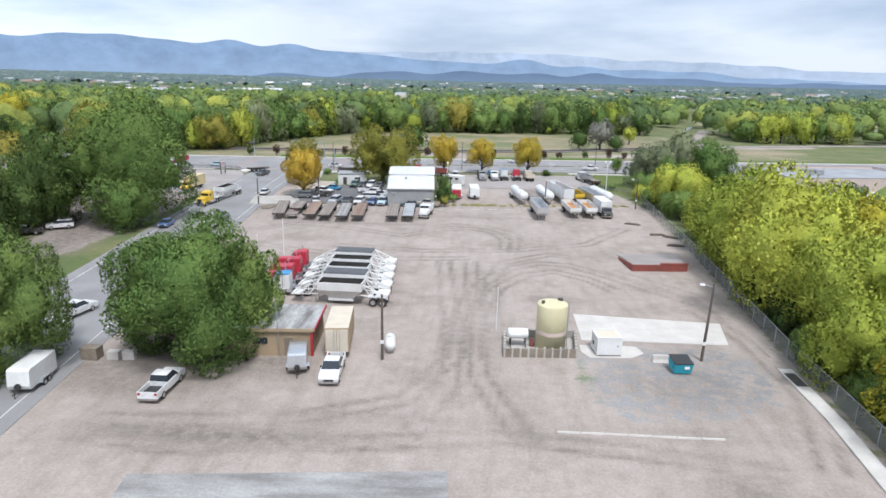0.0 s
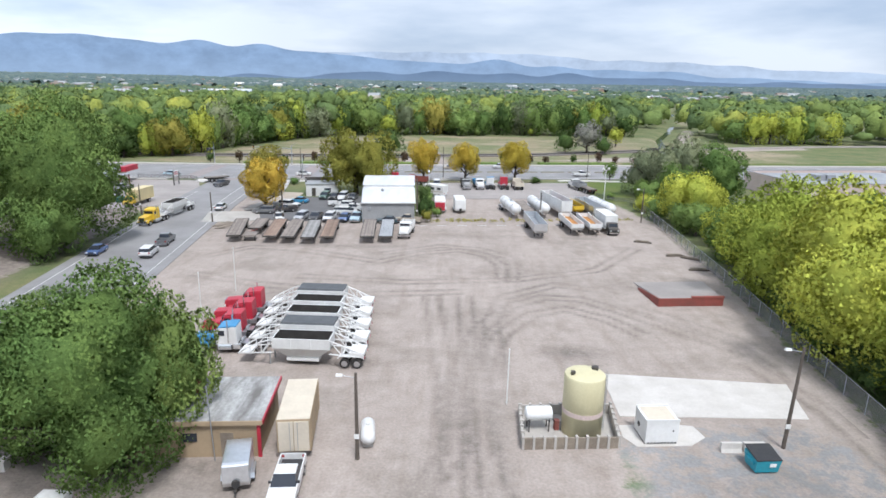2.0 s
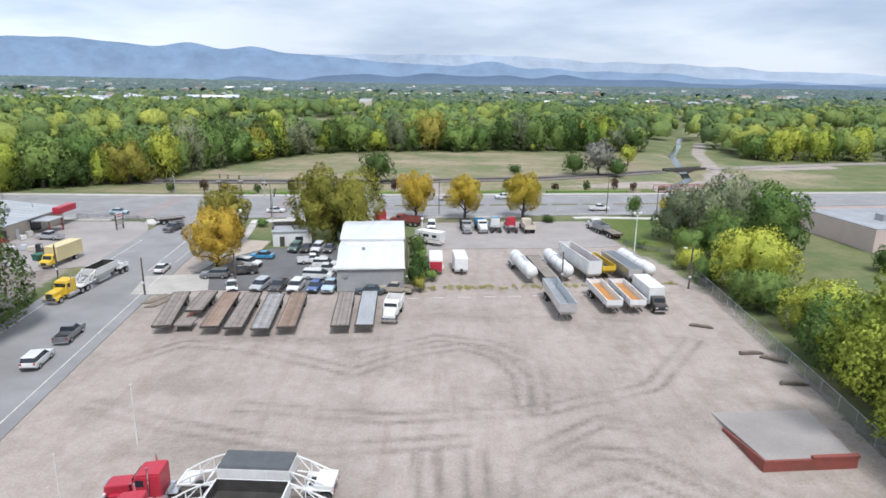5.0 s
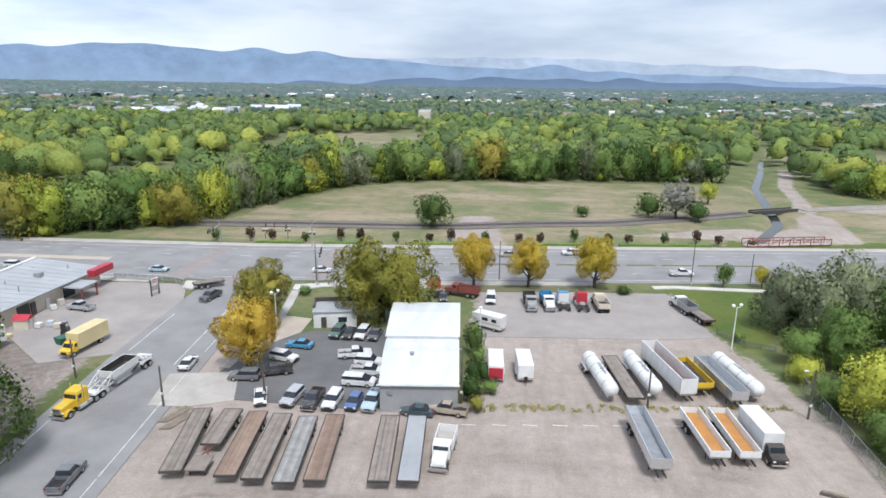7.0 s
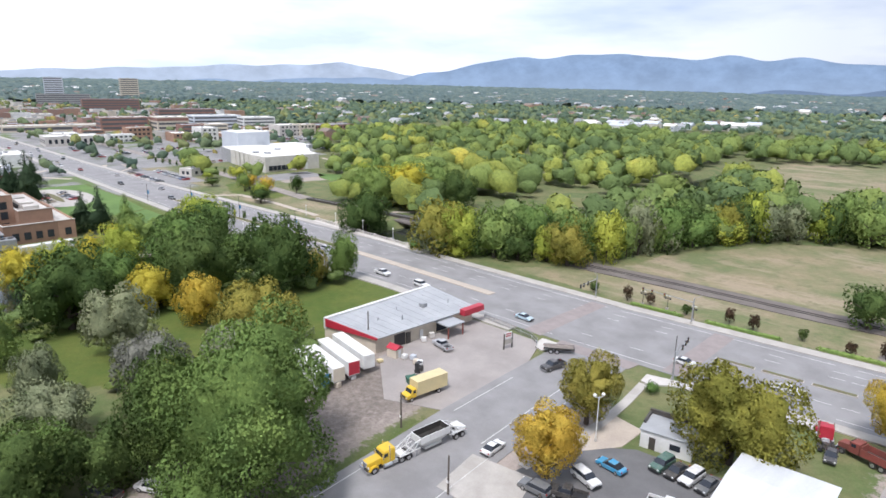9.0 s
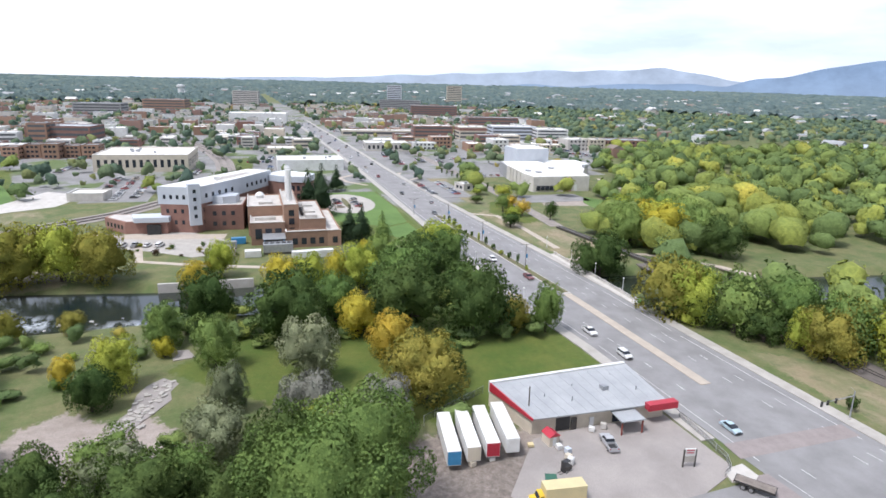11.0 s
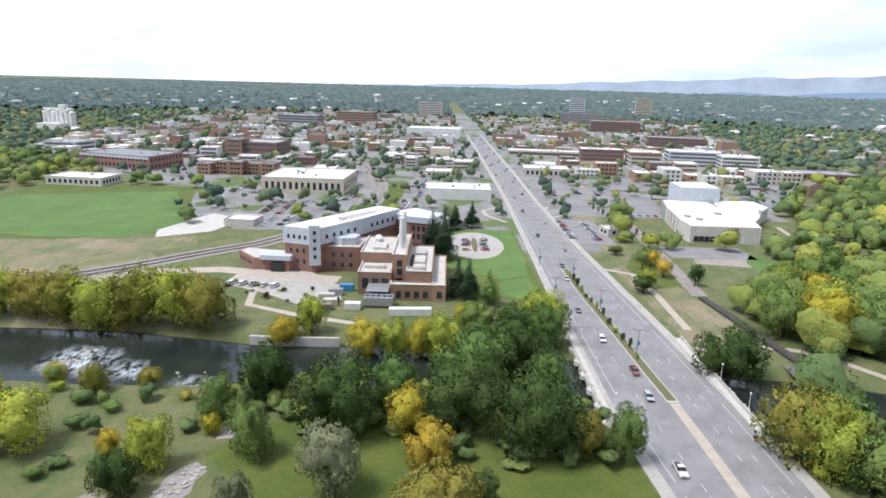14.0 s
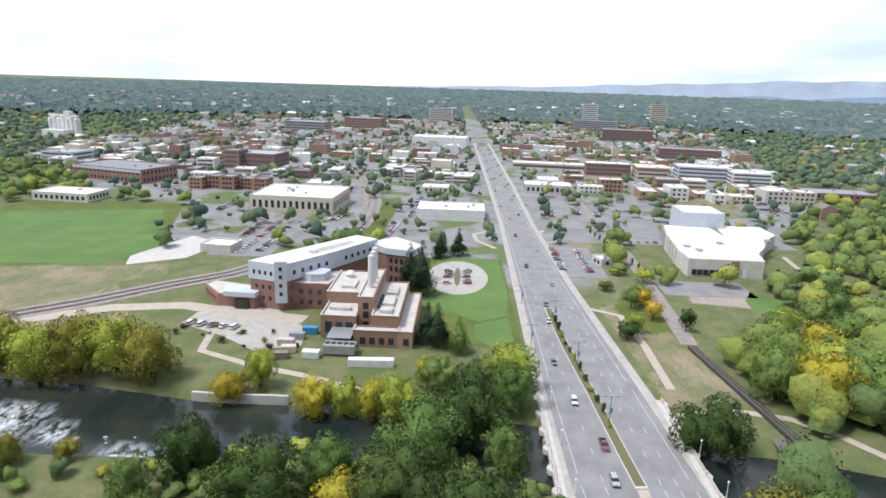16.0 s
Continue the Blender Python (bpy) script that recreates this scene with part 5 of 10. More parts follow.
WOOD_POLY = [
    [(-172, 246), (-146, 238), (-130, 247), (-110, 259), (-102, 272), (-100, 292), (-90, 320), (-74, 354), (-40, 373), (25, 386), (104, 392), (116, 430), (110, 900), (-640, 900), (-640, 640), (-470, 440), (-400, 402), (-310, 372), (-280, 347), (-262, 314), (-246, 268), (-215, 266)],
    [(142, 360), (200, 352), (500, 352), (700, 900), (146, 900)],
    [(66, 60), (190, 60), (190, 158), (66, 165)],
    [(-300, -260), (-230, -40), (-215, -20), (-60, -40), (-60, -260)],
]


SOLID = [(-385, 310, 48), (-415, 345, 38), (-308, 104, 46), (-275, 135, 40), (108, 196, 36), (110, 166, 22), (-505, 46, 44), (-484, 161, 34), (-372, 34, 20), (-105, 185, 24), (-195, 320, 15)]


TAKEN = [(-484, 161, 32), (-505, 46, 44), (-606, -146, 48), (-500, -132, 28), (-690, -254, 26), (-712, -58, 36), (-566, -30, 44), (-712, 322, 30), (-690, 362, 24), (-716, 424, 34), (-690, 462, 26), (-935, 482, 44), (-1200, 462, 50), (-1420, 446, 50), (-1000, 132, 48), (-610, 246, 26), (-780, 272, 50), (-612, 508, 36), (-945, -418, 40), (-1190, -120, 44), (-1260, -26, 42), (-1525, 112, 36)]


def sighted(px, py):
    """The part of the land that the flight looks over."""
    a = np.degrees(np.arctan2(-px, py - 60))
    return (a > -44) & (a < 132)


def build_woods():
    px, py, rng = scatter(11, -520, 720, -260, 760, 12.6)
    ok = np.zeros(px.shape, bool)
    for p in WOOD_POLY:
        ok |= inside(px, py, p)
    ok &= clear_of(px, py) & (sighted(px, py) | (px > 40) & (py < 200))
    for x, y, r in SOLID:
        ok &= np.hypot(px - x, py - y) > r
    gap = np.sin(px / 31.0 + 1.0) * np.sin(py / 37.0 + px / 90.0)
    ok &= gap < 0.72
    px, py = px[ok], py[ok]
    size = rng.uniform(0, 1, len(px))
    tall, wide = 10 + 11 * size + rng.uniform(-1.5, 1.5, len(px)), 5.2 + 5.2 * size + rng.uniform(-0.8, 0.8, len(px))
    keep = ~((px > 60) & (py > 112) & (py < 240))
    px, py, tall, wide = px[keep], py[keep], tall[keep], wide[keep]
    by_river = (px < -150) & (py < 370) & (px > -330)
    woods("woods_near", px[~by_river], py[~by_river], tall[~by_river], wide[~by_river], 190, 0.075, "dense mixed woods turning yellow-green", 1)
    woods("woods_riverside", px[by_river], py[by_river], tall[by_river], wide[by_river], 1500, 0.034, "lush mixed woods turning yellow along the river", 3, lob=14)
    # banks and scrub
    px, py, rng = scatter(16, -175, -62, -60, 210, 10)
    ok = clear_of(px, py) & (far_from(px, py, SIDE) > 14) & ((px < -140) | (py > 110) | (px > -98) | (rng.uniform(size=px.shape) < 0.25)) & (np.hypot(px + 105, py - 185) > 26) & (rng.uniform(size=px.shape) < 0.5)
    px, py = px[ok], py[ok]
    woods("woods_scrub", px, py, rng.uniform(1.5, 6.5, len(px)), rng.uniform(1.5, 4.0, len(px)), 520, 0.05, "scattered bushes and saplings on rough grass", 6)
    px, py, rng = scatter(19, -182, -130, 94, 200, 5.6)
    ok = inside(px, py, [(-179, 96), (-160, 92), (-149, 118), (-143, 150), (-137, 168), (-139, 197), (-178, 196)]) & (far_from(px, py, RIVER) > 14)
    px, py = px[ok], py[ok]
    woods("woods_undergrowth", px, py, rng.uniform(2, 6.5, len(px)), rng.uniform(2.2, 4.4, len(px)), 420, 0.052, "dense undergrowth under the trees of the riverbank", 8)
    # town trees, thinly, and along the main road
    px, py, rng = scatter(12, -1500, -400, -420, 700, 15)
    beside = (far_from(px, py, ROAD) < 30) & (px < -430)
    ok = inside(px, py, TOWN[0]) & (far_from(px, py, ROAD) > 18) & ((rng.uniform(size=px.shape) < 0.62) | beside)
    for x, y, r in SOLID + TAKEN:
        ok &= np.hypot(px - x, py - y) > r
    px, py = px[ok], py[ok]
    big = rng.uniform(0, 1, len(px)) ** 2
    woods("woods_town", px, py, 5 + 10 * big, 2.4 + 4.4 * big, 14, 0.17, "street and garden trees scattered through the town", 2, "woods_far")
    # suburbs and plain
    for name, seed, lim0, lim1, step, cards, size, keep in (("woods_suburb", 13, 380, 760, 12.5, 90, 0.095, 0.92), ("woods_outskirts", 17, 760, 1700, 14, 0, 0.2, 0.9)):
        px, py, rng = scatter(seed, -lim1, lim1 * 0.75, -lim1 * 0.75, lim1, step)
        d = np.hypot(px, py - 100)
        ok = (d > lim0) & (d < lim1) & clear_of(px, py) & (rng.uniform(size=px.shape) < keep) & sighted(px, py)
        for p in WOOD_POLY[:2]:
            ok &= ~inside(px, py, p)
        for x, y, r in SOLID + TAKEN:
            ok &= np.hypot(px - x, py - y) > r
        px, py = px[ok], py[ok]
        size_ = rng.uniform(0, 1, len(px))
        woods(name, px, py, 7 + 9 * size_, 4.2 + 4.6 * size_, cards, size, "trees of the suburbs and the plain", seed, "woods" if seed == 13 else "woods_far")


def build_canopy():
    """The treetops of the far plain, as one rough sheet out to the hills, with clearings."""
    rng = np.random.RandomState(14)
    ang, rad = np.radians(np.arange(-46, 134.1, 0.28)), 1600 * 1.0052 ** np.arange(196)
    A, R = np.meshgrid(ang, rad)
    A = A + rng.uniform(-0.0016, 0.0016, A.shape)
    R = R * (1 + rng.uniform(-0.0016, 0.0016, R.shape))
    px, py = (-R * np.sin(A)).ravel(), (100 + R * np.cos(A)).ravel()
    patch = np.sin(px / 170 + 1) * np.sin(py / 140) + 0.6 * np.sin(px / 61 + py / 83) + 0.5 * rng.normal(size=px.shape)
    low = (patch > 1.35) | ~clear_of(px, py)
    z = np.maximum(ground_height(px, py), 0) + np.where(low, -1.0, 1.5 + 14.0 * rng.uniform(0, 1, px.shape) ** 1.4)
    m = A.shape[1]
    i = (np.arange(A.shape[0] - 1)[:, None] * m + np.arange(m - 1)[None]).ravel()
    f = np.stack([i, i + 1, i + 1 + m, i + m], 1)
    me = bpy.data.meshes.new("woods_plain")
    me.from_pydata(np.stack([px, py, z], 1).tolist(), [], f[~low[f].all(1)].tolist())
    tone = np.clip(0.5 + 0.28 * rng.normal(size=px.shape), 0, 1)
    me.attributes.new("tone", "FLOAT", "POINT").data.foreach_set("value", tone)
    ob = new("woods_plain", me)
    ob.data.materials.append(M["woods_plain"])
    tagged(ob, "endless dark treetops of the plain as far as the hills", "woods", "", "stuff")


build_canopy()
build_woods()

# small trees before the pink retail building
for x, y, h, r, leaf in ((86, 163, 6.5, 3.4, "leaf_dark"), (92, 160, 7.5, 4.2, "leaf_green"), (81, 166, 5.0, 2.6, "leaf_dark"), (77, 196, 4.5, 2.4, "leaf_lime")):
    tree(x, y, h, r, leaf, "broad", "mid", "beside the pink retail building", group="trees by the retail building")


# ---- buildings ----
PANES = {}


def pane_mesh(w, h, mat="glass"):
    key = (round(w, 2), round(h, 2), mat)
    if key not in PANES:
        PANES[key] = mesh_of(box(B(), -w / 2, w / 2, -0.05, 0.05, -h / 2, h / 2, 0.0), "window")
        PANES[key].materials.append(M[mat])
    return PANES[key]


def window(parent, x, y, z, rz, w, h, mat="glass", name="window"):
    ob = new(name, pane_mesh(w, h, mat))
    ob.parent = parent
    ob.matrix_local = pose(x, y, z, 0, 0, rz)
    return ob


def facade(parent, x0, y0, x1, y1, zs, step, w, h, margin=1.5):
    """Rows of windows along the wall from the first point to the second."""
    L = math.hypot(x1 - x0, y1 - y0)
    n = max(1, int((L - 2 * margin) / step) + 1)
    if step > 8:
        n, w = 1, L - 2 * margin
    a = math.degrees(math.atan2(y1 - y0, x1 - x0))
    for z in zs:
        for k in range(n):
            u = (margin + (L - 2 * margin) * (k + 0.5) / n) / L
            window(parent, x0 + (x1 - x0) * u, y0 + (y1 - y0) * u, z, a, w, h, "tarp" if step > 8 else "glass")


def block(name, x, y, w, d, h, rz, wall, roof, label, category="building", floors=0, group="", parapet=0.7, sides="eSN", units=2, z0=-0.3, bands=()):
    """A flat-roofed building: w along its own y (its front faces +x), d deep along x."""
    root = thing(name, x, y, 0, rz, label, category, group)
    a, b = d / 2, w / 2
    bm = B()
    rings = [[bm.verts.new((px, py, z)) for px, py in ((-a + i, -b + i), (a - i, -b + i), (a - i, b - i), (-a + i, b - i))] for i, z in ((0, z0), (0, h), (0.35, h), (0.35, h - parapet))]
    for p, q in zip(rings, rings[1:]):
        for k in range(4):
            bm.faces.new((p[k], p[(k + 1) % 4], q[(k + 1) % 4], q[k]))
    wl_ = part("wall", bm, wall, root)
    part("roof", box(B(), -a + 0.3, a - 0.3, -b + 0.3, b - 0.3, h - parapet - 0.3, h - parapet + 0.02), roof, root)
    if name != "town_building":
        part("coping", box(box(box(box(B(), -a - 0.06, a + 0.06, -b - 0.06, -b + 0.4, h, h + 0.1), -a - 0.06, a + 0.06, b - 0.4, b + 0.06, h, h + 0.1), -a - 0.06, -a + 0.4, -b + 0.4, b - 0.4, h, h + 0.1), a - 0.4, a + 0.06, -b + 0.4, b - 0.4, h, h + 0.1), roof, root)
    for z, hh, mat in bands:
        part("band", box(box(B(), a, a + 0.08, -b - 0.08, b + 0.08, z, z + hh), -a, a, -b - 0.08, -b, z, z + hh), mat, root)
    rr = random.Random(int(x * 3 + y))
    for k in range(units):
        ux, uy = rr.uniform(-a * 0.6, a * 0.6), rr.uniform(-b * 0.7, b * 0.7)
        s = rr.uniform(0.8, 1.6)
        part("rooftop_unit", box(B(), ux - s, ux + s, uy - s * 0.8, uy + s * 0.8, h - parapet, h - parapet + rr.uniform(0.9, 1.6), 0.05), "galv", root)
    if floors:
        gap = 4.6 if x > -640 else 9.0
        fh = (h - 0.4) / floors
        zs = [fh * (k + 0.5) for k in range(floors)]
        if "e" in sides:
            facade(wl_, a, -b, a, b, zs, gap, gap * 0.47, fh * 0.46)
        if "S" in sides:
            facade(wl_, -a, -b, a, -b, zs, gap, gap * 0.47, fh * 0.46)
        if "N" in sides:
            facade(wl_, a, b, -a, b, zs, gap, gap * 0.47, fh * 0.46)
    return root


# the workshop: long metal-roofed hall in two heights
def build_workshop():
    root = thing("workshop", 0, 0, 0, 0, "grey block workshop with a pale metal roof in two heights", "workshop")
    S = [(-19.9, 149.4), (-9.1, 150.4), (-10.1, 164.0), (-21.4, 163.0)]
    N = [(-21.5, 163.2), (-10.0, 164.2), (-11.1, 180.2), (-23.0, 179.0)]
    part("wall", prism(B(), S, -0.3, 4.2), "grey_wall", root)
    part("rear_wall", prism(B(), N, -0.3, 4.9), "grey_wall", root)

    def pitched(pts, z_front, z_mid, z_back, over):
        bm = B()
        c = Vector((sum(p[0] for p in pts) / 4, sum(p[1] for p in pts) / 4))
        q = [c + (Vector(p) - c) * over for p in pts]
        f0, f1, b1, b0 = q
        m0, m1 = f0.lerp(b0, 0.6), f1.lerp(b1, 0.6)
        rows = [(f0, f1, z_front), (m0, m1, z_mid), (b0, b1, z_back)]
        up = [[bm.verts.new((p.x, p.y, z + 0.14)) for p in (l, r)] for l, r, z in rows]
        dn = [[bm.verts.new((p.x, p.y, z)) for p in (l, r)] for l, r, z in rows]
        for i in (0, 1):
            bm.faces.new((up[i][0], up[i][1], up[i + 1][1], up[i + 1][0]))
            bm.faces.new((dn[i][1], dn[i][0], dn[i + 1][0], dn[i + 1][1]))
            bm.faces.new((dn[i][0], up[i][0], up[i + 1][0], dn[i + 1][0]))
            bm.faces.new((up[i][1], dn[i][1], dn[i + 1][1], up[i + 1][1]))
        bm.faces.new((dn[0][0], dn[0][1], up[0][1], up[0][0]))
        bm.faces.new((dn[2][1], dn[2][0], up[2][0], up[2][1]))
        return bm

    part("roof", pitched(S, 4.25, 5.4, 5.0, 1.03), "pale_metal", root)
    part("rear_roof", pitched(N, 5.6, 6.0, 5.4, 1.03), "pale_metal", root)
    part("rear_gable", prism(B(), [(-21.45, 163.1), (-10.1, 164.1), (-10.12, 164.4), (-21.47, 163.4)], 4.8, 5.6), "white", root)
    for k in range(9):  # standing seams
        u = (k + 0.5) / 9
        a, b = Vector(S[0]).lerp(Vector(S[1]), u), Vector(S[3]).lerp(Vector(S[2]), u)
        m = a.lerp(b, 0.6)
        bm = B()
        tube(bm, (a.x, a.y - 0.1, 4.41), (m.x, m.y, 5.55), 0.035, 0.035, 4)
        tube(bm, (m.x, m.y, 5.55), (b.x, b.y, 5.16), 0.035, 0.035, 4)
        part("roof_seam", bm, "pale_metal", root)
    part("skylight", prism(B(), [(-19.6, 159.9), (-16.6, 160.2), (-16.7, 161.0), (-19.7, 160.7)], 5.35, 5.62), "white_roof", root)
    part("skylight", prism(B(), [(-15.2, 160.3), (-12.0, 160.6), (-12.1, 161.4), (-15.3, 161.1)], 5.35, 5.62), "white_roof", root)
    part("roof_vent", lathe(B(), [(0.25, 4.9), (0.25, 5.6), (0.36, 5.65), (0.3, 5.85), (0.05, 5.9)], 10, "z", (-16.5, 157, 0)), "galv", root)
    part("door", prism(B(), [(-20.12, 150.2), (-20.0, 150.2), (-20.1, 151.6), (-20.22, 151.6)], 0.0, 2.2), "white", root)
    part("wall_vent", box(B(), -18.9, -18.1, 149.35, 149.5, 2.7, 3.4), "galv", root)
    for k in range(3):
        y = 153.2 + k * 3.6
        part("roller_door", prism(B(), [(-20.42 - 0.1 * k, y), (-20.2 - 0.1 * k, y), (-20.4 - 0.1 * k, y + 2.8), (-20.65 - 0.1 * k, y + 2.8)], 0.0, 3.2), "white_panel", root)
    part("gutter", prism(B(), [(-20.3, 149.0), (-8.8, 150.06), (-8.82, 150.22), (-20.32, 149.16)], 4.1, 4.3), "white", root)


build_workshop()


def build_stucco_shed():
    root = thing("stucco_shed", -35.0, 182.2, 0, 12, "small white stucco shed with a flat roof and dark awning", "shed")
    part("wall", box(B(), -4.0, 4.0, -3.0, 3.0, -0.3, 3.0, 0.04), "white", root)
    part("roof", box(B(), -4.2, 4.2, -3.2, 3.2, 3.0, 3.2, 0.03), "metal_roof", root)
    part("parapet", box(B(), -4.2, 4.2, 2.7, 3.2, 3.2, 4.0, 0.03), "steel_dark", root)
    part("parapet", box(B(), -4.2, -3.8, -1.0, 2.7, 3.2, 3.7, 0.03), "steel_dark", root)
    part("door", box(B(), -2.6, -1.6, -3.06, -2.98, 0, 2.1), "steel_dark", root)
    part("window", box(B(), 0.6, 2.2, -3.06, -2.98, 1.0, 2.0), "glass", root)


build_stucco_shed()


def build_tan_shed():
    root = thing("tan_shed", -22.0, 68.3, 0, 4, "tan shed with a stained flat roof and red corner trim", "shed")
    part("wall", box(B(), -6.2, 5.6, -3.6, 3.6, -0.3, 3.0, 0.04), "tan_wall", root)
    part("roof", box(B(), -6.5, 5.9, -3.8, 3.8, 3.0, 3.22, 0.03), "stained_roof", root)
    part("fascia", box(B(), -6.55, 5.95, -3.9, -3.78, 2.9, 3.24), "tan_wall", root)
    part("fascia", box(B(), 5.88, 6.0, -3.78, 3.8, 2.9, 3.24), "red", root)
    part("corner_post", box(B(), 5.45, 5.72, -3.72, -3.5, 0, 3.0), "red", root)
    part("vent_pipe", lathe(B(), [(0.28, 3.2), (0.28, 4.0), (0.42, 4.05), (0.42, 4.3), (0.1, 4.4)], 12, "z", (-0.6, 1.0, 0)), "red_rust", root)
    part("window", box(B(), -0.4, 0.8, -3.66, -3.58, 1.4, 2.1), "glass", root)
    part("door", box(B(), 2.6, 3.6, -3.66, -3.58, 0, 2.1), "wood", root)
    part("flue", tube(B(), (2.2, -4.1, 0), (2.0, -4.1, 6.4), 0.05, 0.05, 6), "galv", root)


build_tan_shed()


def build_store():
    root = thing("store", 0, 0, 0, 0, "cream single-storey store with a grey sloping roof and red fascia", "store")
    F0, F1, R1, R0 = (-98.6, 170.4), (-95.4, 200.6), (-110.5, 201.2), (-112.3, 167.8)
    part("wall", prism(B(), [F0, F1, R1, R0], -0.3, 3.5), "cream_wall", root)
    bm = B()
    e0, e1, r1, r0 = (-97.6, 170.0), (-94.2, 201.0), (-110.6, 201.6), (-111.6, 167.2)
    up = [bm.verts.new((*p, z)) for p, z in ((e0, 3.75), (e1, 3.75), (r1, 5.4), (r0, 5.4))]
    dn = [bm.verts.new((*p, z)) for p, z in ((e0, 3.5), (e1, 3.5), (r1, 5.15), (r0, 5.15))]
    bm.faces.new(up)
    bm.faces.new(dn[::-1])
    for k in range(4):
        bm.faces.new((dn[k], dn[(k + 1) % 4], up[(k + 1) % 4], up[k]))
    bmesh.ops.recalc_face_normals(bm, faces=bm.faces[:])
    part("roof", bm, "metal_roof", root)
    for a, b, z0, z1, z2, z3 in (((-111.9, 167.0), (-97.5, 169.85), 3.5, 5.45, 3.5, 3.8),):
        bm = B()
        q = [bm.verts.new(v) for v in ((*b, 3.45), (*a, 3.7), (*a, 5.6), (*b, 3.95))]
        q2 = [bm.verts.new((v.co.x + 0.05, v.co.y - 0.22, v.co.z)) for v in q]
        bm.faces.new(q)
        bm.faces.new(q2[::-1])
        for k in range(4):
            bm.faces.new((q[k], q2[k], q2[(k + 1) % 4], q[(k + 1) % 4]))
        part("gable_fascia", bm, "red", root, "red sloping gable fascia")
    part("rear_parapet", prism(B(), [(-112.6, 166.9), (-111.7, 166.9), (-110.6, 201.4), (-111.4, 201.4)], 3.2, 5.7), "white", root)
    part("rear_wall", prism(B(), [(-112.4, 167.0), (-98.4, 170.1), (-98.5, 170.35), (-112.3, 167.3)], -0.2, 3.5), "cream_wall", root)
    part("sign_awning", prism(B(), [(-95.0, 195.2), (-93.2, 195.0), (-92.6, 202.0), (-94.4, 202.2)], 3.1, 4.5), "red", root, "red sign awning over the corner")
    part("porch_roof", prism(B(), [(-96.8, 187.6), (-91.6, 187.0), (-91.0, 192.4), (-96.2, 193.0)], 2.9, 3.15), "metal_roof", root)
    for x, y in ((-91.9, 187.4), (-91.3, 192.0)):
        part("porch_post", box(B(), x - 0.14, x + 0.14, y - 0.14, y + 0.14, 0, 2.9, 0.02), "red_rust", root)
    # a black slab stands in for the shade inside the open doorway
    part("doorway_shade", prism(B(), [(-98.1, 175.5), (-97.95, 175.5), (-97.6, 178.6), (-97.75, 178.6)], 0, 2.8), "black", root, "black slab for the shade inside the open loading door")
    part("door_leaf", prism(B(), [(-97.5, 178.8), (-97.3, 178.8), (-97.15, 180.0), (-97.35, 180.0)], 0, 2.6), "steel_dark", root)
    part("shop_window", prism(B(), [(-96.75, 188.4), (-96.55, 188.4), (-96.2, 191.8), (-96.4, 191.8)], 0.3, 2.6), "glass", root)
    part("side_door", prism(B(), [(-97.15, 183.0), (-97.0, 183.0), (-96.9, 184.0), (-97.05, 184.0)], 0, 2.1), "white", root)
    part("rooftop_unit", box(B(), -103.6, -102.2, 189.5, 191.0, 4.4, 5.4, 0.05), "galv", root)
    for x, y in ((-104, 176), (-101, 181), (-106, 184), (-100.5, 197), (-107.5, 195)):
        part("vent_pipe", tube(B(), (x, y, 4.0), (x, y, 5.3), 0.12, 0.12, 8), "galv", root)
    for k in range(14):
        u = (k + 0.5) / 14
        a, b = Vector((*e0, 3.76)).lerp(Vector((*e1, 3.76)), u), Vector((*r0, 5.41)).lerp(Vector((*r1, 5.41)), u)
        part("roof_seam", tube(B(), a, b, 0.03, 0.03, 4), "metal_roof", root)
    root.matrix_world = pose(-93.75, 169.2, 0, 0, 0, 4.8) @ Matrix.Diagonal((0.94, 0.965, 1, 1)) @ Matrix.Translation((97.6, -170.0, 0))
    kiosk = thing("tool_shed", -91.0, 171.6, 0, 8, "small cream shed with a red roof at the store", "shed")
    part("wall", box(B(), -1.3, 1.3, -1.1, 1.1, 0, 2.0, 0.03), "cream_wall", kiosk)
    part("roof", sideform(B(), [(-1.3, 2.0), (1.3, 2.0), (0, 2.8)], 2.9, 0.03), "red", kiosk)
    part("door", box(B(), 1.29, 1.34, -0.4, 0.4, 0, 1.8), "white", kiosk)


build_store()


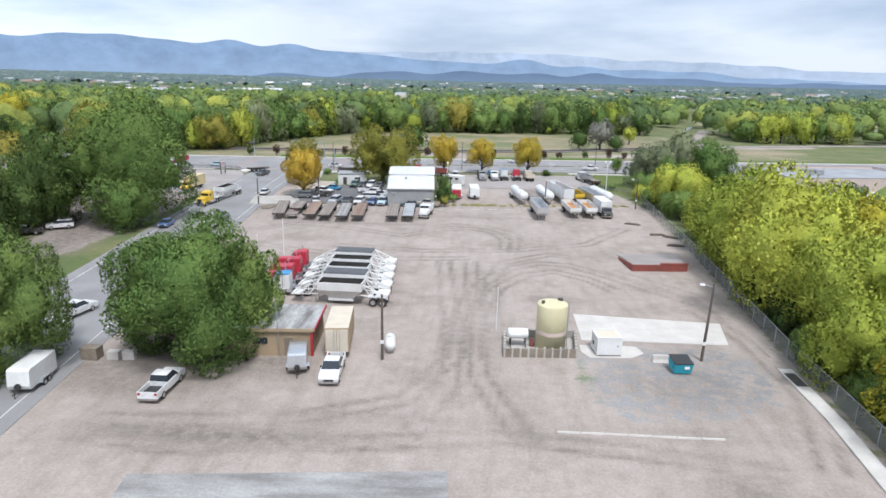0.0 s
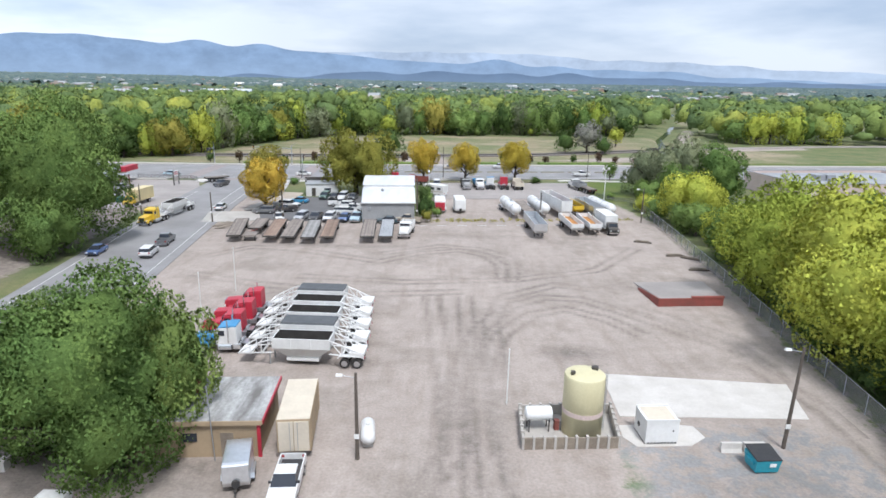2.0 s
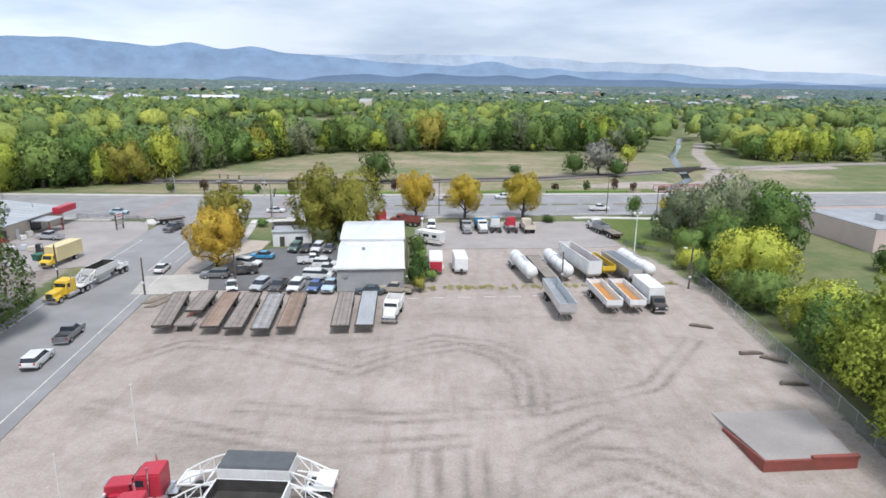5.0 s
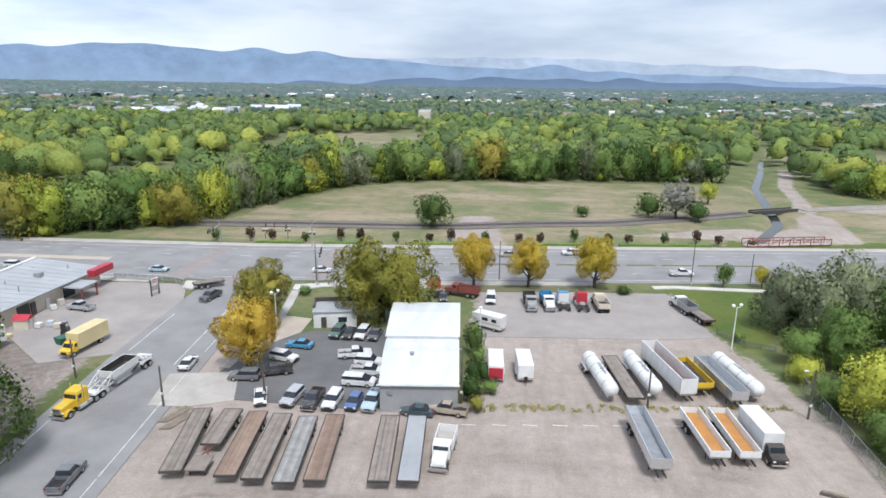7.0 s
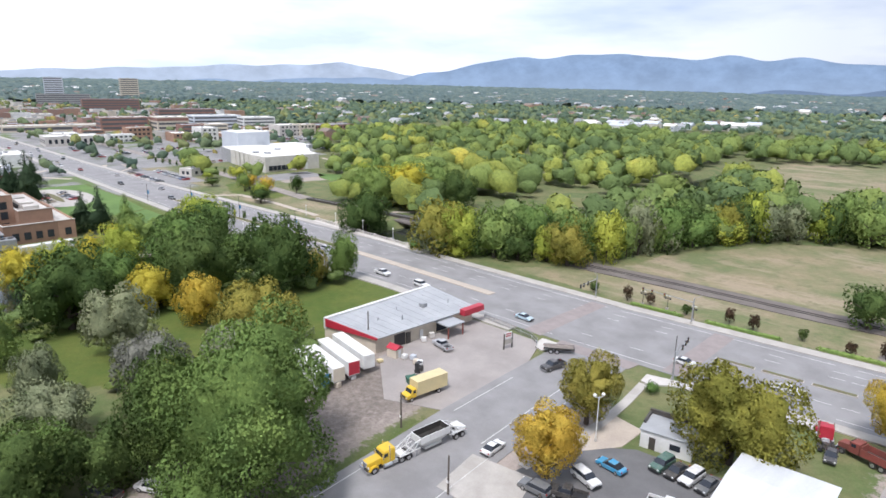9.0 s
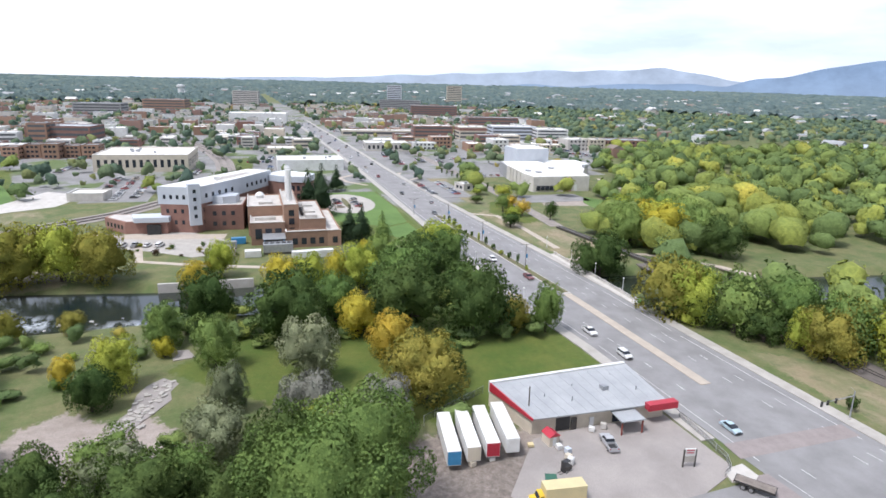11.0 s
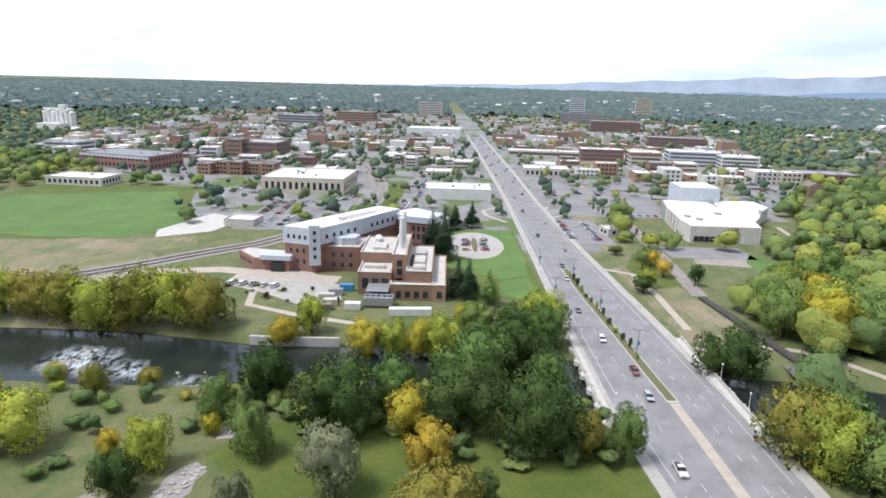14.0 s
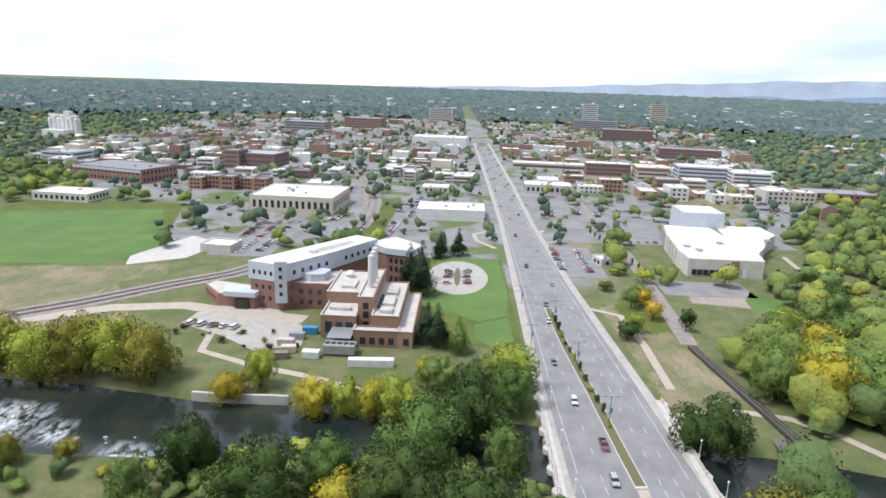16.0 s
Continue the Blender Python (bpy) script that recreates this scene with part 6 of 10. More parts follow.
# ---- beyond the river ----
def build_office_wing():
    """Curving office wing: brick below, pale panels above, with a stair tower."""
    root = thing("office_building", 0, 0, 0, 0, "long office building of red brick and pale grey panels", "office building")
    lo = [(-285.0, 80.5), (-280.5, 95.5), (-306.0, 112.5), (-330.5, 127.5), (-336.0, 117.5), (-312.0, 100.0)]
    hi = [(-285.4, 79.7), (-280.0, 95.8), (-305.6, 113.4), (-331.2, 128.4), (-337.0, 117.0), (-312.4, 99.0)]
    w1 = part("wall", prism(B(), lo, -0.3, 12.4), "brick", root)
    w2 = part("upper_wall", prism(B(), hi, 12.4, 20.0), "white_panel", root)
    c = Vector((-308, 104))
    part("roof", prism(B(), [tuple(c + (Vector(p) - c) * 0.975) for p in hi], 19.4, 20.04), "white_roof", root)
    part("roof_well", prism(B(), [(-297, 103), (-306, 109.5), (-322, 119), (-325, 116), (-309, 104)], 19.9, 20.1), "concrete", root)
    part("roof_plant", box(B(), -303, -300, 102, 105, 20.0, 21.6, 0.1), "white", root)
    part("stair_tower", prism(B(), [(-283.6, 91.5), (-279.4, 92.6), (-280.4, 97.4), (-284.6, 96.4)], 3.5, 21.5), "white_panel", root)
    for z in (7.5, 11.2, 14.9, 18.4):
        window(root, -279.8, 95.0, z, 101, 1.3, 1.6)
    for a, b in ((hi[1], hi[2]), (hi[2], hi[3])):
        facade(w2, *a, *b, (15.6,), 5.2, 1.6, 1.9, 4.0)
    facade(w2, *hi[0], *hi[1], (15.6,), 3.2, 1.2, 1.8, 1.4)
    facade(w1, *lo[0], *lo[1], (4.5, 9.4), 3.6, 1.2, 1.8, 1.4)
    facade(w1, *lo[1], *lo[2], (4.0, 9.4), 4.6, 1.4, 1.9, 3.0)
    part("end_pavilion", prism(B(), [(-331, 124), (-322, 134), (-318, 146), (-330, 150), (-344, 136)], -0.3, 15.0), "brick", root)
    part("pavilion_top", prism(B(), [(-331.5, 123.4), (-321.5, 133.8), (-317.5, 146.4), (-330, 150.6), (-344.6, 136)], 15.0, 18.0), "white_panel", root)
    part("pavilion_roof", prism(B(), [(-332, 125.4), (-323, 134.6), (-319.4, 145.6), (-330, 149), (-342.4, 136)], 17.6, 18.04), "white_roof", root)
    facade(root, -322, 134, -318, 146, (3, 8, 12), 3.0, 1.6, 2.6, 1.0)
    fr = part("front_wing", prism(B(), [(-284.5, 97.5), (-284.0, 114.5), (-304, 116.5), (-306, 112.8)], -0.3, 11.2), "brick", root)
    part("front_wing_roof", prism(B(), [(-285.2, 99), (-284.8, 113.9), (-303, 115.8), (-304, 112.6)], 11.0, 11.24), "concrete_pale", root)
    part("roof_drum", prism(B(), [(-289, 101.5), (-286.5, 106), (-288, 111.5), (-295, 113), (-298, 108)], 11.2, 14.6), "white_panel", root)
    facade(fr, -284.4, 98.4, -284.0, 114.0, (3.0, 7.6), 4.2, 1.6, 1.9, 2.0)
    en = part("entrance_wing", prism(B(), [(-302, 58), (-296, 56), (-284, 66), (-281, 83), (-288, 86), (-298, 76)], -0.3, 5.2), "brick", root)
    part("entrance_roof", prism(B(), [(-301, 59), (-296, 57.2), (-285, 66.6), (-282.2, 82.4), (-288, 84.8), (-297, 75.6)], 5.0, 5.25), "concrete_pale", root)
    part("entrance_canopy", prism(B(), [(-290, 68), (-281, 70), (-280, 84), (-290, 85)], 5.3, 7.4), "white_panel", root)
    part("entrance_door", prism(B(), [(-281.6, 75), (-280.4, 75), (-280.2, 80.5), (-281.4, 80.5)], 0, 4.2), "black", root)
    facade(en, -296, 56, -284, 66, (2.6,), 3.2, 1.4, 1.8, 1.0)


build_office_wing()


def build_power_house():
    """Old brown brick power house in stepped blocks, with white stacks."""
    root = thing("power_house", 0, 0, 0, 0, "old brown brick power house in stepped blocks with white stacks", "power house")
    blocks = (((-300, -270), (116.5, 131), 13.0), ((-270, -254), (117.5, 131), 9.2), ((-296, -258), (131, 137), 15.6), ((-294, -252), (137, 147.5), 10.6), ((-292, -247), (147.5, 153), 6.6), ((-252, -247), (131, 147.5), 6.6))
    for (x0, x1), (y0, y1), h in blocks:
        bm = B()
        rings = [[bm.verts.new((px, py, z)) for px, py in ((x0 + i, y0 + i), (x1 - i, y0 + i), (x1 - i, y1 - i), (x0 + i, y1 - i))] for i, z in ((0, -0.3), (0, h), (0.4, h), (0.4, h - 0.6))]
        for p, q in zip(rings, rings[1:]):
            for k in range(4):
                bm.faces.new((p[k], p[(k + 1) % 4], q[(k + 1) % 4], q[k]))
        w = part("wall", bm, "brick_brown", root)
        part("roof", box(B(), x0 + 0.35, x1 - 0.35, y0 + 0.35, y1 - 0.35, h - 0.9, h - 0.55), "concrete_pale", root)
        part("coping", box(box(B(), x1 - 0.45, x1 + 0.12, y0 - 0.12, y1 + 0.12, h, h + 0.18), x0, x1 - 0.45, y0 - 0.12, y0 + 0.4, h, h + 0.18), "concrete_pale", root)
    for y, z0, w, h in ((120.5, 4.6, 2.6, 4.2), (124.5, 4.6, 2.6, 4.2), (128.3, 4.6, 2.6, 4.2)):
        window(root, -253.95, y, z0, 90, w, h)
    for z in (4.5, 8.5, 12.0):
        window(root, -257.95, 134, z, 90, 2.2, 2.6)
    for y in (134.5, 138, 141.5, 145, 150.5):
        window(root, -246.95, y, 2.6, 90, 2.0, 2.6)
    for x in (-298, -292, -286, -280, -274):
        window(root, x, 116.45, 6.5, 0, 2.2, 4.0)
    for x in (-266, -260):
        window(root, x, 117.45, 4.5, 0, 2.2, 4.0)
    for x in (-283, -277, -271):
        st = part("chimney", lathe(B(), [(1.15, 15.0), (1.15, 24.0), (1.3, 24.2), (1.15, 24.5), (1.05, 27.5), (1.2, 27.6), (1.1, 28.4), (0.8, 28.4)], 14, "z", (x, 134, 0)), "white", root)
    part("roof_ventilator", lathe(B(), [(1.8, 12.4), (1.8, 13.8), (2.2, 14.0), (1.2, 15.2), (0.1, 15.6)], 14, "z", (-292, 122, 0)), "white", root)
    for x, y, sx, sy, h, z in ((-262, 123.5, 1.2, 4.2, 1.4, 8.6), (-281, 124, 4.5, 2.8, 1.2, 12.4), (-268, 142, 5.0, 2.2, 1.6, 10.0), (-280, 142, 4.0, 2.2, 1.6, 10.0), (-258, 142, 2.2, 2.4, 1.4, 10.0)):
        part("rooftop_unit", box(B(), x - sx, x + sx, y - sy, y + sy, z, z + h, 0.1), "concrete_pale", root)
    for x in (-274, -270, -266, -262):
        part("roof_fan", lathe(B(), [(0.6, 10.0), (0.6, 10.8), (0.8, 11.0), (0.3, 11.4)], 10, "z", (x, 138.6, 0)), "steel_dark", root)
    # yard of plant in front of it
    cn = thing("dock_canopy", -248.2, 126.8, 0, 0, "blue-grey steel canopy over the loading dock", "canopy")
    part("canopy_roof", box(B(), -5.2, 5.0, -4.8, 4.0, 4.6, 4.9, 0.05), "galv", cn)
    for sx in (-4.6, 4.6):
        for sy in (-4.2, 3.4):
            part("post", box(B(), sx - 0.12, sx + 0.12, sy - 0.12, sy + 0.12, 0, 4.6), "blue", cn)
    part("dock_wall", box(B(), -5.0, -4.6, -4.6, 3.8, 0, 4.5), "steel_dark", cn)
    ck = thing("chiller_unit", -240.5, 127.5, 0, 0, "large dark air-handling unit with grilles on a steel frame", "air unit")
    part("body", box(B(), -2.6, 2.6, -5.6, 5.6, 0.8, 4.0, 0.1), "galv", ck)
    for k in range(5):
        part("fan_grille", lathe(B(), [(0.1, 4.0), (0.9, 4.0), (0.9, 4.25), (0.1, 4.25)], 14, "z", (0, -4.4 + 2.2 * k, 0)), "black", ck)
    part("leg_frame", box(box(B(), -2.5, -2.3, -5.4, 5.4, 0, 0.8), 2.3, 2.5, -5.4, 5.4, 0, 0.8), "steel_dark", ck)
    for i, (x, y, lx, ly, h, m_) in enumerate(((-236.5, 118.0, 1.6, 3.0, 2.6, "white"), (-231.5, 140.0, 1.4, 7.8, 2.8, "white"), (-240, 109, 1.4, 2.6, 2.6, "cream_wall"), (-246, 106.5, 1.4, 3.0, 2.6, "concrete_pale"), (-252, 109, 1.3, 2.8, 2.6, "galv"), (-235, 108, 1.3, 2.4, 2.4, "wood"), (-258, 112.5, 1.3, 2.8, 2.6, "blue"))):
        cc = thing("storage_container", x, y, 0, 4 * (i % 3), "storage container standing behind the power house", "container", "storage containers")
        part("body", box(B(), -lx, lx, -ly, ly, 0.1, h, 0.05), m_, cc)
        for k in range(6):
            yy = -ly + 0.4 + k * (2 * ly - 0.8) / 5
            part("rib", box(B(), lx, lx + 0.05, yy - 0.08, yy + 0.08, 0.2, h - 0.1), m_, cc)
        part("door", box(B(), -lx * 0.85, lx * 0.85, ly, ly + 0.06, 0.25, h - 0.15), m_, cc)


build_power_house()


def build_museum():
    root = thing("museum", 0, 0, 0, 0, "low tan museum building with white roofs and a pale tower", "museum")
    A = [(-355.5, 289), (-354.5, 328), (-372, 332), (-412, 330), (-412, 294), (-372, 289)]
    part("wall", prism(B(), A, -0.3, 9.6), "pale_wall", root)
    c = Vector((-382, 310))
    part("roof", prism(B(), [tuple(c + (Vector(p) - c) * 0.97) for p in A], 9.3, 9.75), "white_roof", root)
    Bp = [(-372, 332.1), (-390, 344), (-408, 353), (-424, 366), (-446, 366), (-446, 336), (-412.1, 330.1)]
    part("rear_wall", prism(B(), Bp, -0.3, 8.4), "pale_wall", root)
    c = Vector((-416, 348))
    part("rear_roof", prism(B(), [tuple(c + (Vector(p) - c) * 0.96) for p in Bp], 8.1, 8.55), "white_roof", root)
    part("tower", prism(B(), [(-436, 312), (-436, 338), (-462, 338), (-462, 312)], -0.3, 18.5), "white_panel", root)
    part("tower_roof", prism(B(), [(-437, 313), (-437, 337), (-461, 337), (-461, 313)], 18.3, 18.6), "white_roof", root)
    part("west_wing", prism(B(), [(-412.1, 294), (-412.1, 330), (-436, 330), (-440, 300)], -0.3, 9.0), "grey_wall", root)
    part("west_roof", prism(B(), [(-412.5, 295), (-412.5, 329), (-435, 329), (-439, 301)], 8.8, 9.15), "white_roof", root)
    part("entrance_panel", prism(B(), [(-354.9, 311), (-354.2, 311), (-354.1, 315), (-354.8, 315)], 0, 9.0), "brick", root, "dark red entrance panel")
    for y in (292.5, 295.5, 298.5, 301.5, 304.5):
        window(root, -355.2 + (y - 289) * 0.026, y, 2.4, 88.5, 2.7, 3.0)
    window(root, -354.7, 318.5, 2.2, 88.5, 2.0, 4.2, "white", "door")
    for x in (-378, -386, -394, -402):
        part("pier", box(B(), x - 0.5, x + 0.5, 288.4 + (-372 - x) * 0.125, 289.2 + (-372 - x) * 0.125, 0, 9.6), "pale_wall", root)
    for x, y in ((-372, 300), (-390, 318), (-380, 296), (-400, 350)):
        part("rooftop_unit", box(B(), x - 2, x + 2, y - 1.5, y + 1.5, 8.6, 10.8, 0.1), "galv", root)


build_museum()

block("retail_building", 108, 196, 26, 44, 5.0, 8, "pink_wall", "grey_roof", "low pink stucco retail building with a grey roof", floors=0, units=4, sides="")
block("storage_building", 110, 166, 7, 24, 3.4, 6, "white", "white_roof", "low white wall and roof beyond the trees", floors=0, units=0)
block("hangar", -484, 161, 48, 30, 8.0, 0, "white", "white_roof", "plain white hall with a white roof", floors=0, units=3)
block("warehouse", -504, 46, 62, 54, 12.0, -3, "cream_wall", "white_roof", "large cream warehouse with pilasters and white roof", floors=1, sides="eSN", units=6)
block("brick_hall", -606, -146, 80, 44, 12.5, -18, "brick", "grey_roof", "long brick hall with a grey roof", floors=2, units=3, bands=((9.6, 2.2, "white_panel"),))
block("pale_hall", -500, -132, 46, 26, 6.5, -6, "pale_wall", "white_roof", "long low pale building in the park", floors=1, units=1)
block("grey_offices", -690, -254, 38, 30, 13.0, -10, "white_panel", "grey_roof", "pale grey office building", floors=3)
block("brick_lofts", -712, -58, 60, 36, 16.0, -10, "brick", "grey_roof", "dark red brick loft building", floors=3)
block("brick_tower_part", -700, -76, 18, 20, 19.0, -10, "brick_brown", "grey_roof", "dark brick tower block beside the lofts", floors=4)
for k in range(5):
    block("town_house", -566 - 6 * (k % 2), -60 + k * 14, 12.5, 14, 10 + (k % 3), -8, "brick_brown", "grey_roof", "brown brick town house with a dark roof", "house", 3, "town houses", units=0)
block("apartment_building", -712, 322, 46, 24, 17.0, -6, "brick", "white_roof", "red and cream apartment building", floors=4, group="apartments", bands=((0.0, 3.6, "cream_wall"),))
block("apartment_building", -690, 362, 32, 30, 17.5, -6, "cream_wall", "white_roof", "cream and red apartment building", floors=4, group="apartments", bands=((13.5, 3.0, "brick"),))
block("apartment_building", -716, 424, 54, 30, 16.5, -8, "white_panel", "white_roof", "pale grey apartment building in town", floors=4, group="apartments")
block("apartment_building", -690, 462, 38, 30, 15.0, -8, "white", "white_roof", "white apartment building in town", floors=4, group="apartments")
block("brick_offices", -935, 482, 78, 34, 14.5, -12, "brick", "grey_roof", "red brick office building in town", floors=3)
block("brick_offices", -1200, 462, 88, 40, 21.0, -12, "brick", "grey_roof", "large red brick office building", floors=5)
block("office_slab", -1420, 446, 92, 30, 24.0, -14, "grey_wall", "grey_roof", "dark grey office slab in town", floors=6)
block("office_tower", -1490, 448, 34, 26, 56.0, -14, "white_panel", "grey_roof", "white and dark office tower", "tower", floors=13)
block("office_tower", -1660, 650, 40, 30, 56.0, -14, "cream_wall", "grey_roof", "tan office tower on the skyline", "tower", floors=12)
block("hotel", -1525, 112, 56, 26, 36.0, -10, "pale_wall", "grey_roof", "pale hotel block on the skyline", floors=9)
block("grey_offices", -1190, -120, 76, 36, 19.0, -10, "grey_wall", "grey_roof", "grey office building in town", floors=4)
block("brick_offices", -1260, -26, 72, 36, 24.0, -10, "brick_brown", "grey_roof", "brown brick office building", floors=5)
block("white_hall", -1000, 132, 82, 44, 15.0, -6, "white", "white_roof", "white hall in the old town", floors=0, units=3)
block("retail_building", -610, 246, 42, 26, 8.0, -4, "pale_wall", "white_roof", "pale retail building by the road", floors=1, units=4)
block("retail_building", -780, 272, 92, 22, 6.5, -6, "cream_wall", "white_roof", "long low cream shop row", floors=1, units=4)
block("retail_building", -612, 508, 58, 32, 9.5, -6, "brick", "grey_roof", "brick and grey retail building", floors=2, units=4)
block("small_office", -372, 250, 12, 10, 4.5, 20, "pale_wall", "white_roof", "small pale office by the parking area", floors=1, units=1)
block("skate_hall", -372, 34, 18, 14, 4.5, -8, "concrete_pale", "white_roof", "low pale concrete hall by the plaza", floors=0, units=0)


def build_silos():
    root = thing("grain_elevator", -945, -418, 0, -15, "white concrete grain elevator with tall silos", "grain elevator")
    for k in range(7):
        part("silo", lathe(B(), [(4.4, -0.3), (4.4, 27 + 3 * (k % 2)), (1.0, 29 + 3 * (k % 2))], 16, "z", (0, -24 + 8 * k, 0)), "white", root)
    part("headhouse", box(B(), -4, 4, 4, 14, 26, 38, 0.1), "white", root)
    part("gallery", box(B(), -2, 2, -26, 26, 30, 33, 0.1), "white", root)
    part("annex", box(B(), 5, 22, -20, 20, -0.3, 12, 0.1), "white", root)


build_silos()
tw = thing("water_tower", -2100, -79, 0, 0, "white tower on the skyline", "tower")
part("shaft", lathe(B(), [(9, -0.3), (9, 30), (12, 33), (12, 38), (4, 40)], 16), "white", tw)

# the rest of the town: blocks of plain low buildings
town_rng = random.Random(21)
near_town, rest = [], []
for gx in range(-590, -1640, -29):
    for gy in range(-340, 640, 27):
        x, y = gx + town_rng.uniform(-7, 7), gy + town_rng.uniform(-6, 6)
        w, d = town_rng.uniform(11, 26), town_rng.uniform(12, 26)
        h = town_rng.choice((4, 4.5, 5, 5.5, 6.5, 7, 8, 9.5, 12))
        skip = town_rng.random()
        quarter = math.sin(x / 90.0 + 1.0) * math.sin(y / 75.0)
        if abs(y - road_middle(x)) < 31 or skip < 0.16 + 0.35 * (quarter > 0.45) or any(math.hypot(x - a, y - b) < r + 8 for a, b, r in TAKEN):
            continue
        if not inside(np.array([x]), np.array([y]), TOWN[0])[0] or far_from(np.array([x]), np.array([y]), WEST_TRACK)[0] < 24:
            continue
        (near_town if x > -850 else rest).append((x, y, w, d, h, town_rng.uniform(-6, 2)))
WORDS = {"brick": "red brick", "pale_wall": "pale rendered", "brick_brown": "brown brick", "white": "white painted", "cream_wall": "cream painted"}
for x, y, w, d, h, rz in near_town:
    wall, roof = town_rng.choice((("brick", "grey_roof"), ("pale_wall", "white_roof"), ("brick_brown", "white_roof"), ("white", "white_roof"), ("pale_wall", "grey_roof"), ("cream_wall", "white_roof")))
    block("town_building", x, y, w, d, h, rz, wall, roof, f"{WORDS[wall]} flat-roofed town building", "building", (1 + int(h > 6) + int(h > 9)) * (x > -720), "town buildings", 0.6, "e", 1)


def build_far_town():
    """The far end of the town, too small to tell its houses apart: flat roofs behind parapets, some gables."""
    rng = random.Random(4)
    bm = B()
    for x, y, w, d, h, rz in rest:
        m = pose(x, y, 0, 0, 0, rz)
        c = ((-d / 2, -w / 2), (d / 2, -w / 2), (d / 2, w / 2), (-d / 2, w / 2))
        rows = [[bm.verts.new(m @ Vector((px * k, py * k, z))) for px, py in c] for k, z in ((1, -0.3), (1, h), (0.96, h), (0.96, h - 0.6))]
        for p, q in zip(rows, rows[1:]):
            for i in range(4):
                bm.faces.new((p[i], p[(i + 1) % 4], q[(i + 1) % 4], q[i]))
        top = rng.choice((1, 1, 2, 2, 3))
        bm.faces.new(rows[-1]).material_index = top
        for k in range(3):  # roof plant
            ux, uy, q = rng.uniform(-0.3, 0.3) * d, rng.uniform(-0.3, 0.3) * w, rng.uniform(0.7, 1.8)
            vs = [[bm.verts.new(m @ Vector((ux + sx * q, uy + sy * q, z))) for sx, sy in ((-1, -1), (1, -1), (1, 1), (-1, 1))] for z in (h - 0.7, h + rng.uniform(0.3, 1.2))]
            for i in range(4):
                bm.faces.new((vs[0][i], vs[0][(i + 1) % 4], vs[1][(i + 1) % 4], vs[1][i])).material_index = 2
            bm.faces.new(vs[1]).material_index = 2
    ob = part("town_blocks", bm, "town_mix")
    for nm in ("white_roof", "grey_roof", "brown_roof"):
        ob.data.materials.append(M[nm])
    tagged(ob, "small flat-roofed buildings at the far end of the town", "town", "", "stuff")


build_far_town()


def build_suburb_roofs():
    """Gabled houses under the trees of the suburbs and the plain, too far off to count."""
    rng = np.random.RandomState(27)
    a, r = np.radians(rng.uniform(-30, 128, 1500)), rng.uniform(620, 2900, 1500)
    px, py = -r * np.sin(a), 100 + r * np.cos(a)
    ok = clear_of(px, py) & (np.sin(px / 140 + 2) * np.sin(py / 110 + 1) + 0.5 * rng.normal(size=px.shape) > 0.1)
    for p in WOOD_POLY:
        ok &= ~inside(px, py, p)
    bm = B()
    for x, y in zip(px[ok], py[ok]):
        far = math.hypot(x, y) > 1500
        z0 = float(ground_height(np.array([x]), np.array([y]))[0])
        w, d, h = rng.uniform(5, 9) * (1.5 if far else 1), rng.uniform(4, 6.5) * (1.3 if far else 1), rng.uniform(4.5, 8.5) + (3.5 if far else 0.5)
        m = pose(x, y, z0, 0, 0, rng.choice((0, 90)) + rng.uniform(-8, 8))
        lo = [bm.verts.new(m @ Vector((sx * w, sy * d, -0.3))) for sx, sy in ((-1, -1), (1, -1), (1, 1), (-1, 1))]
        hi = [bm.verts.new(m @ Vector((sx * w, sy * d, h))) for sx, sy in ((-1, -1), (1, -1), (1, 1), (-1, 1))]
        ra, rb = (bm.verts.new(m @ Vector((sx * w * 0.96, 0, h + d * 0.5))) for sx in (-1, 1))
        for i in range(4):
            bm.faces.new((lo[i], lo[(i + 1) % 4], hi[(i + 1) % 4], hi[i]))
        mat = int(rng.choice((1, 2, 2, 2, 3, 3, 3)))
        for f in ((hi[0], hi[1], rb, ra), (hi[2], hi[3], ra, rb), (hi[1], hi[2], rb), (hi[3], hi[0], ra)):
            bm.faces.new(f).material_index = mat
    ob = part("suburb_roofs", bm, "town_mix")
    for nm in ("white_roof", "grey_roof", "brown_roof"):
        ob.data.materials.append(M[nm])
    tagged(ob, "gabled houses half hidden among the trees of the suburbs", "houses", "", "stuff")


build_suburb_roofs()


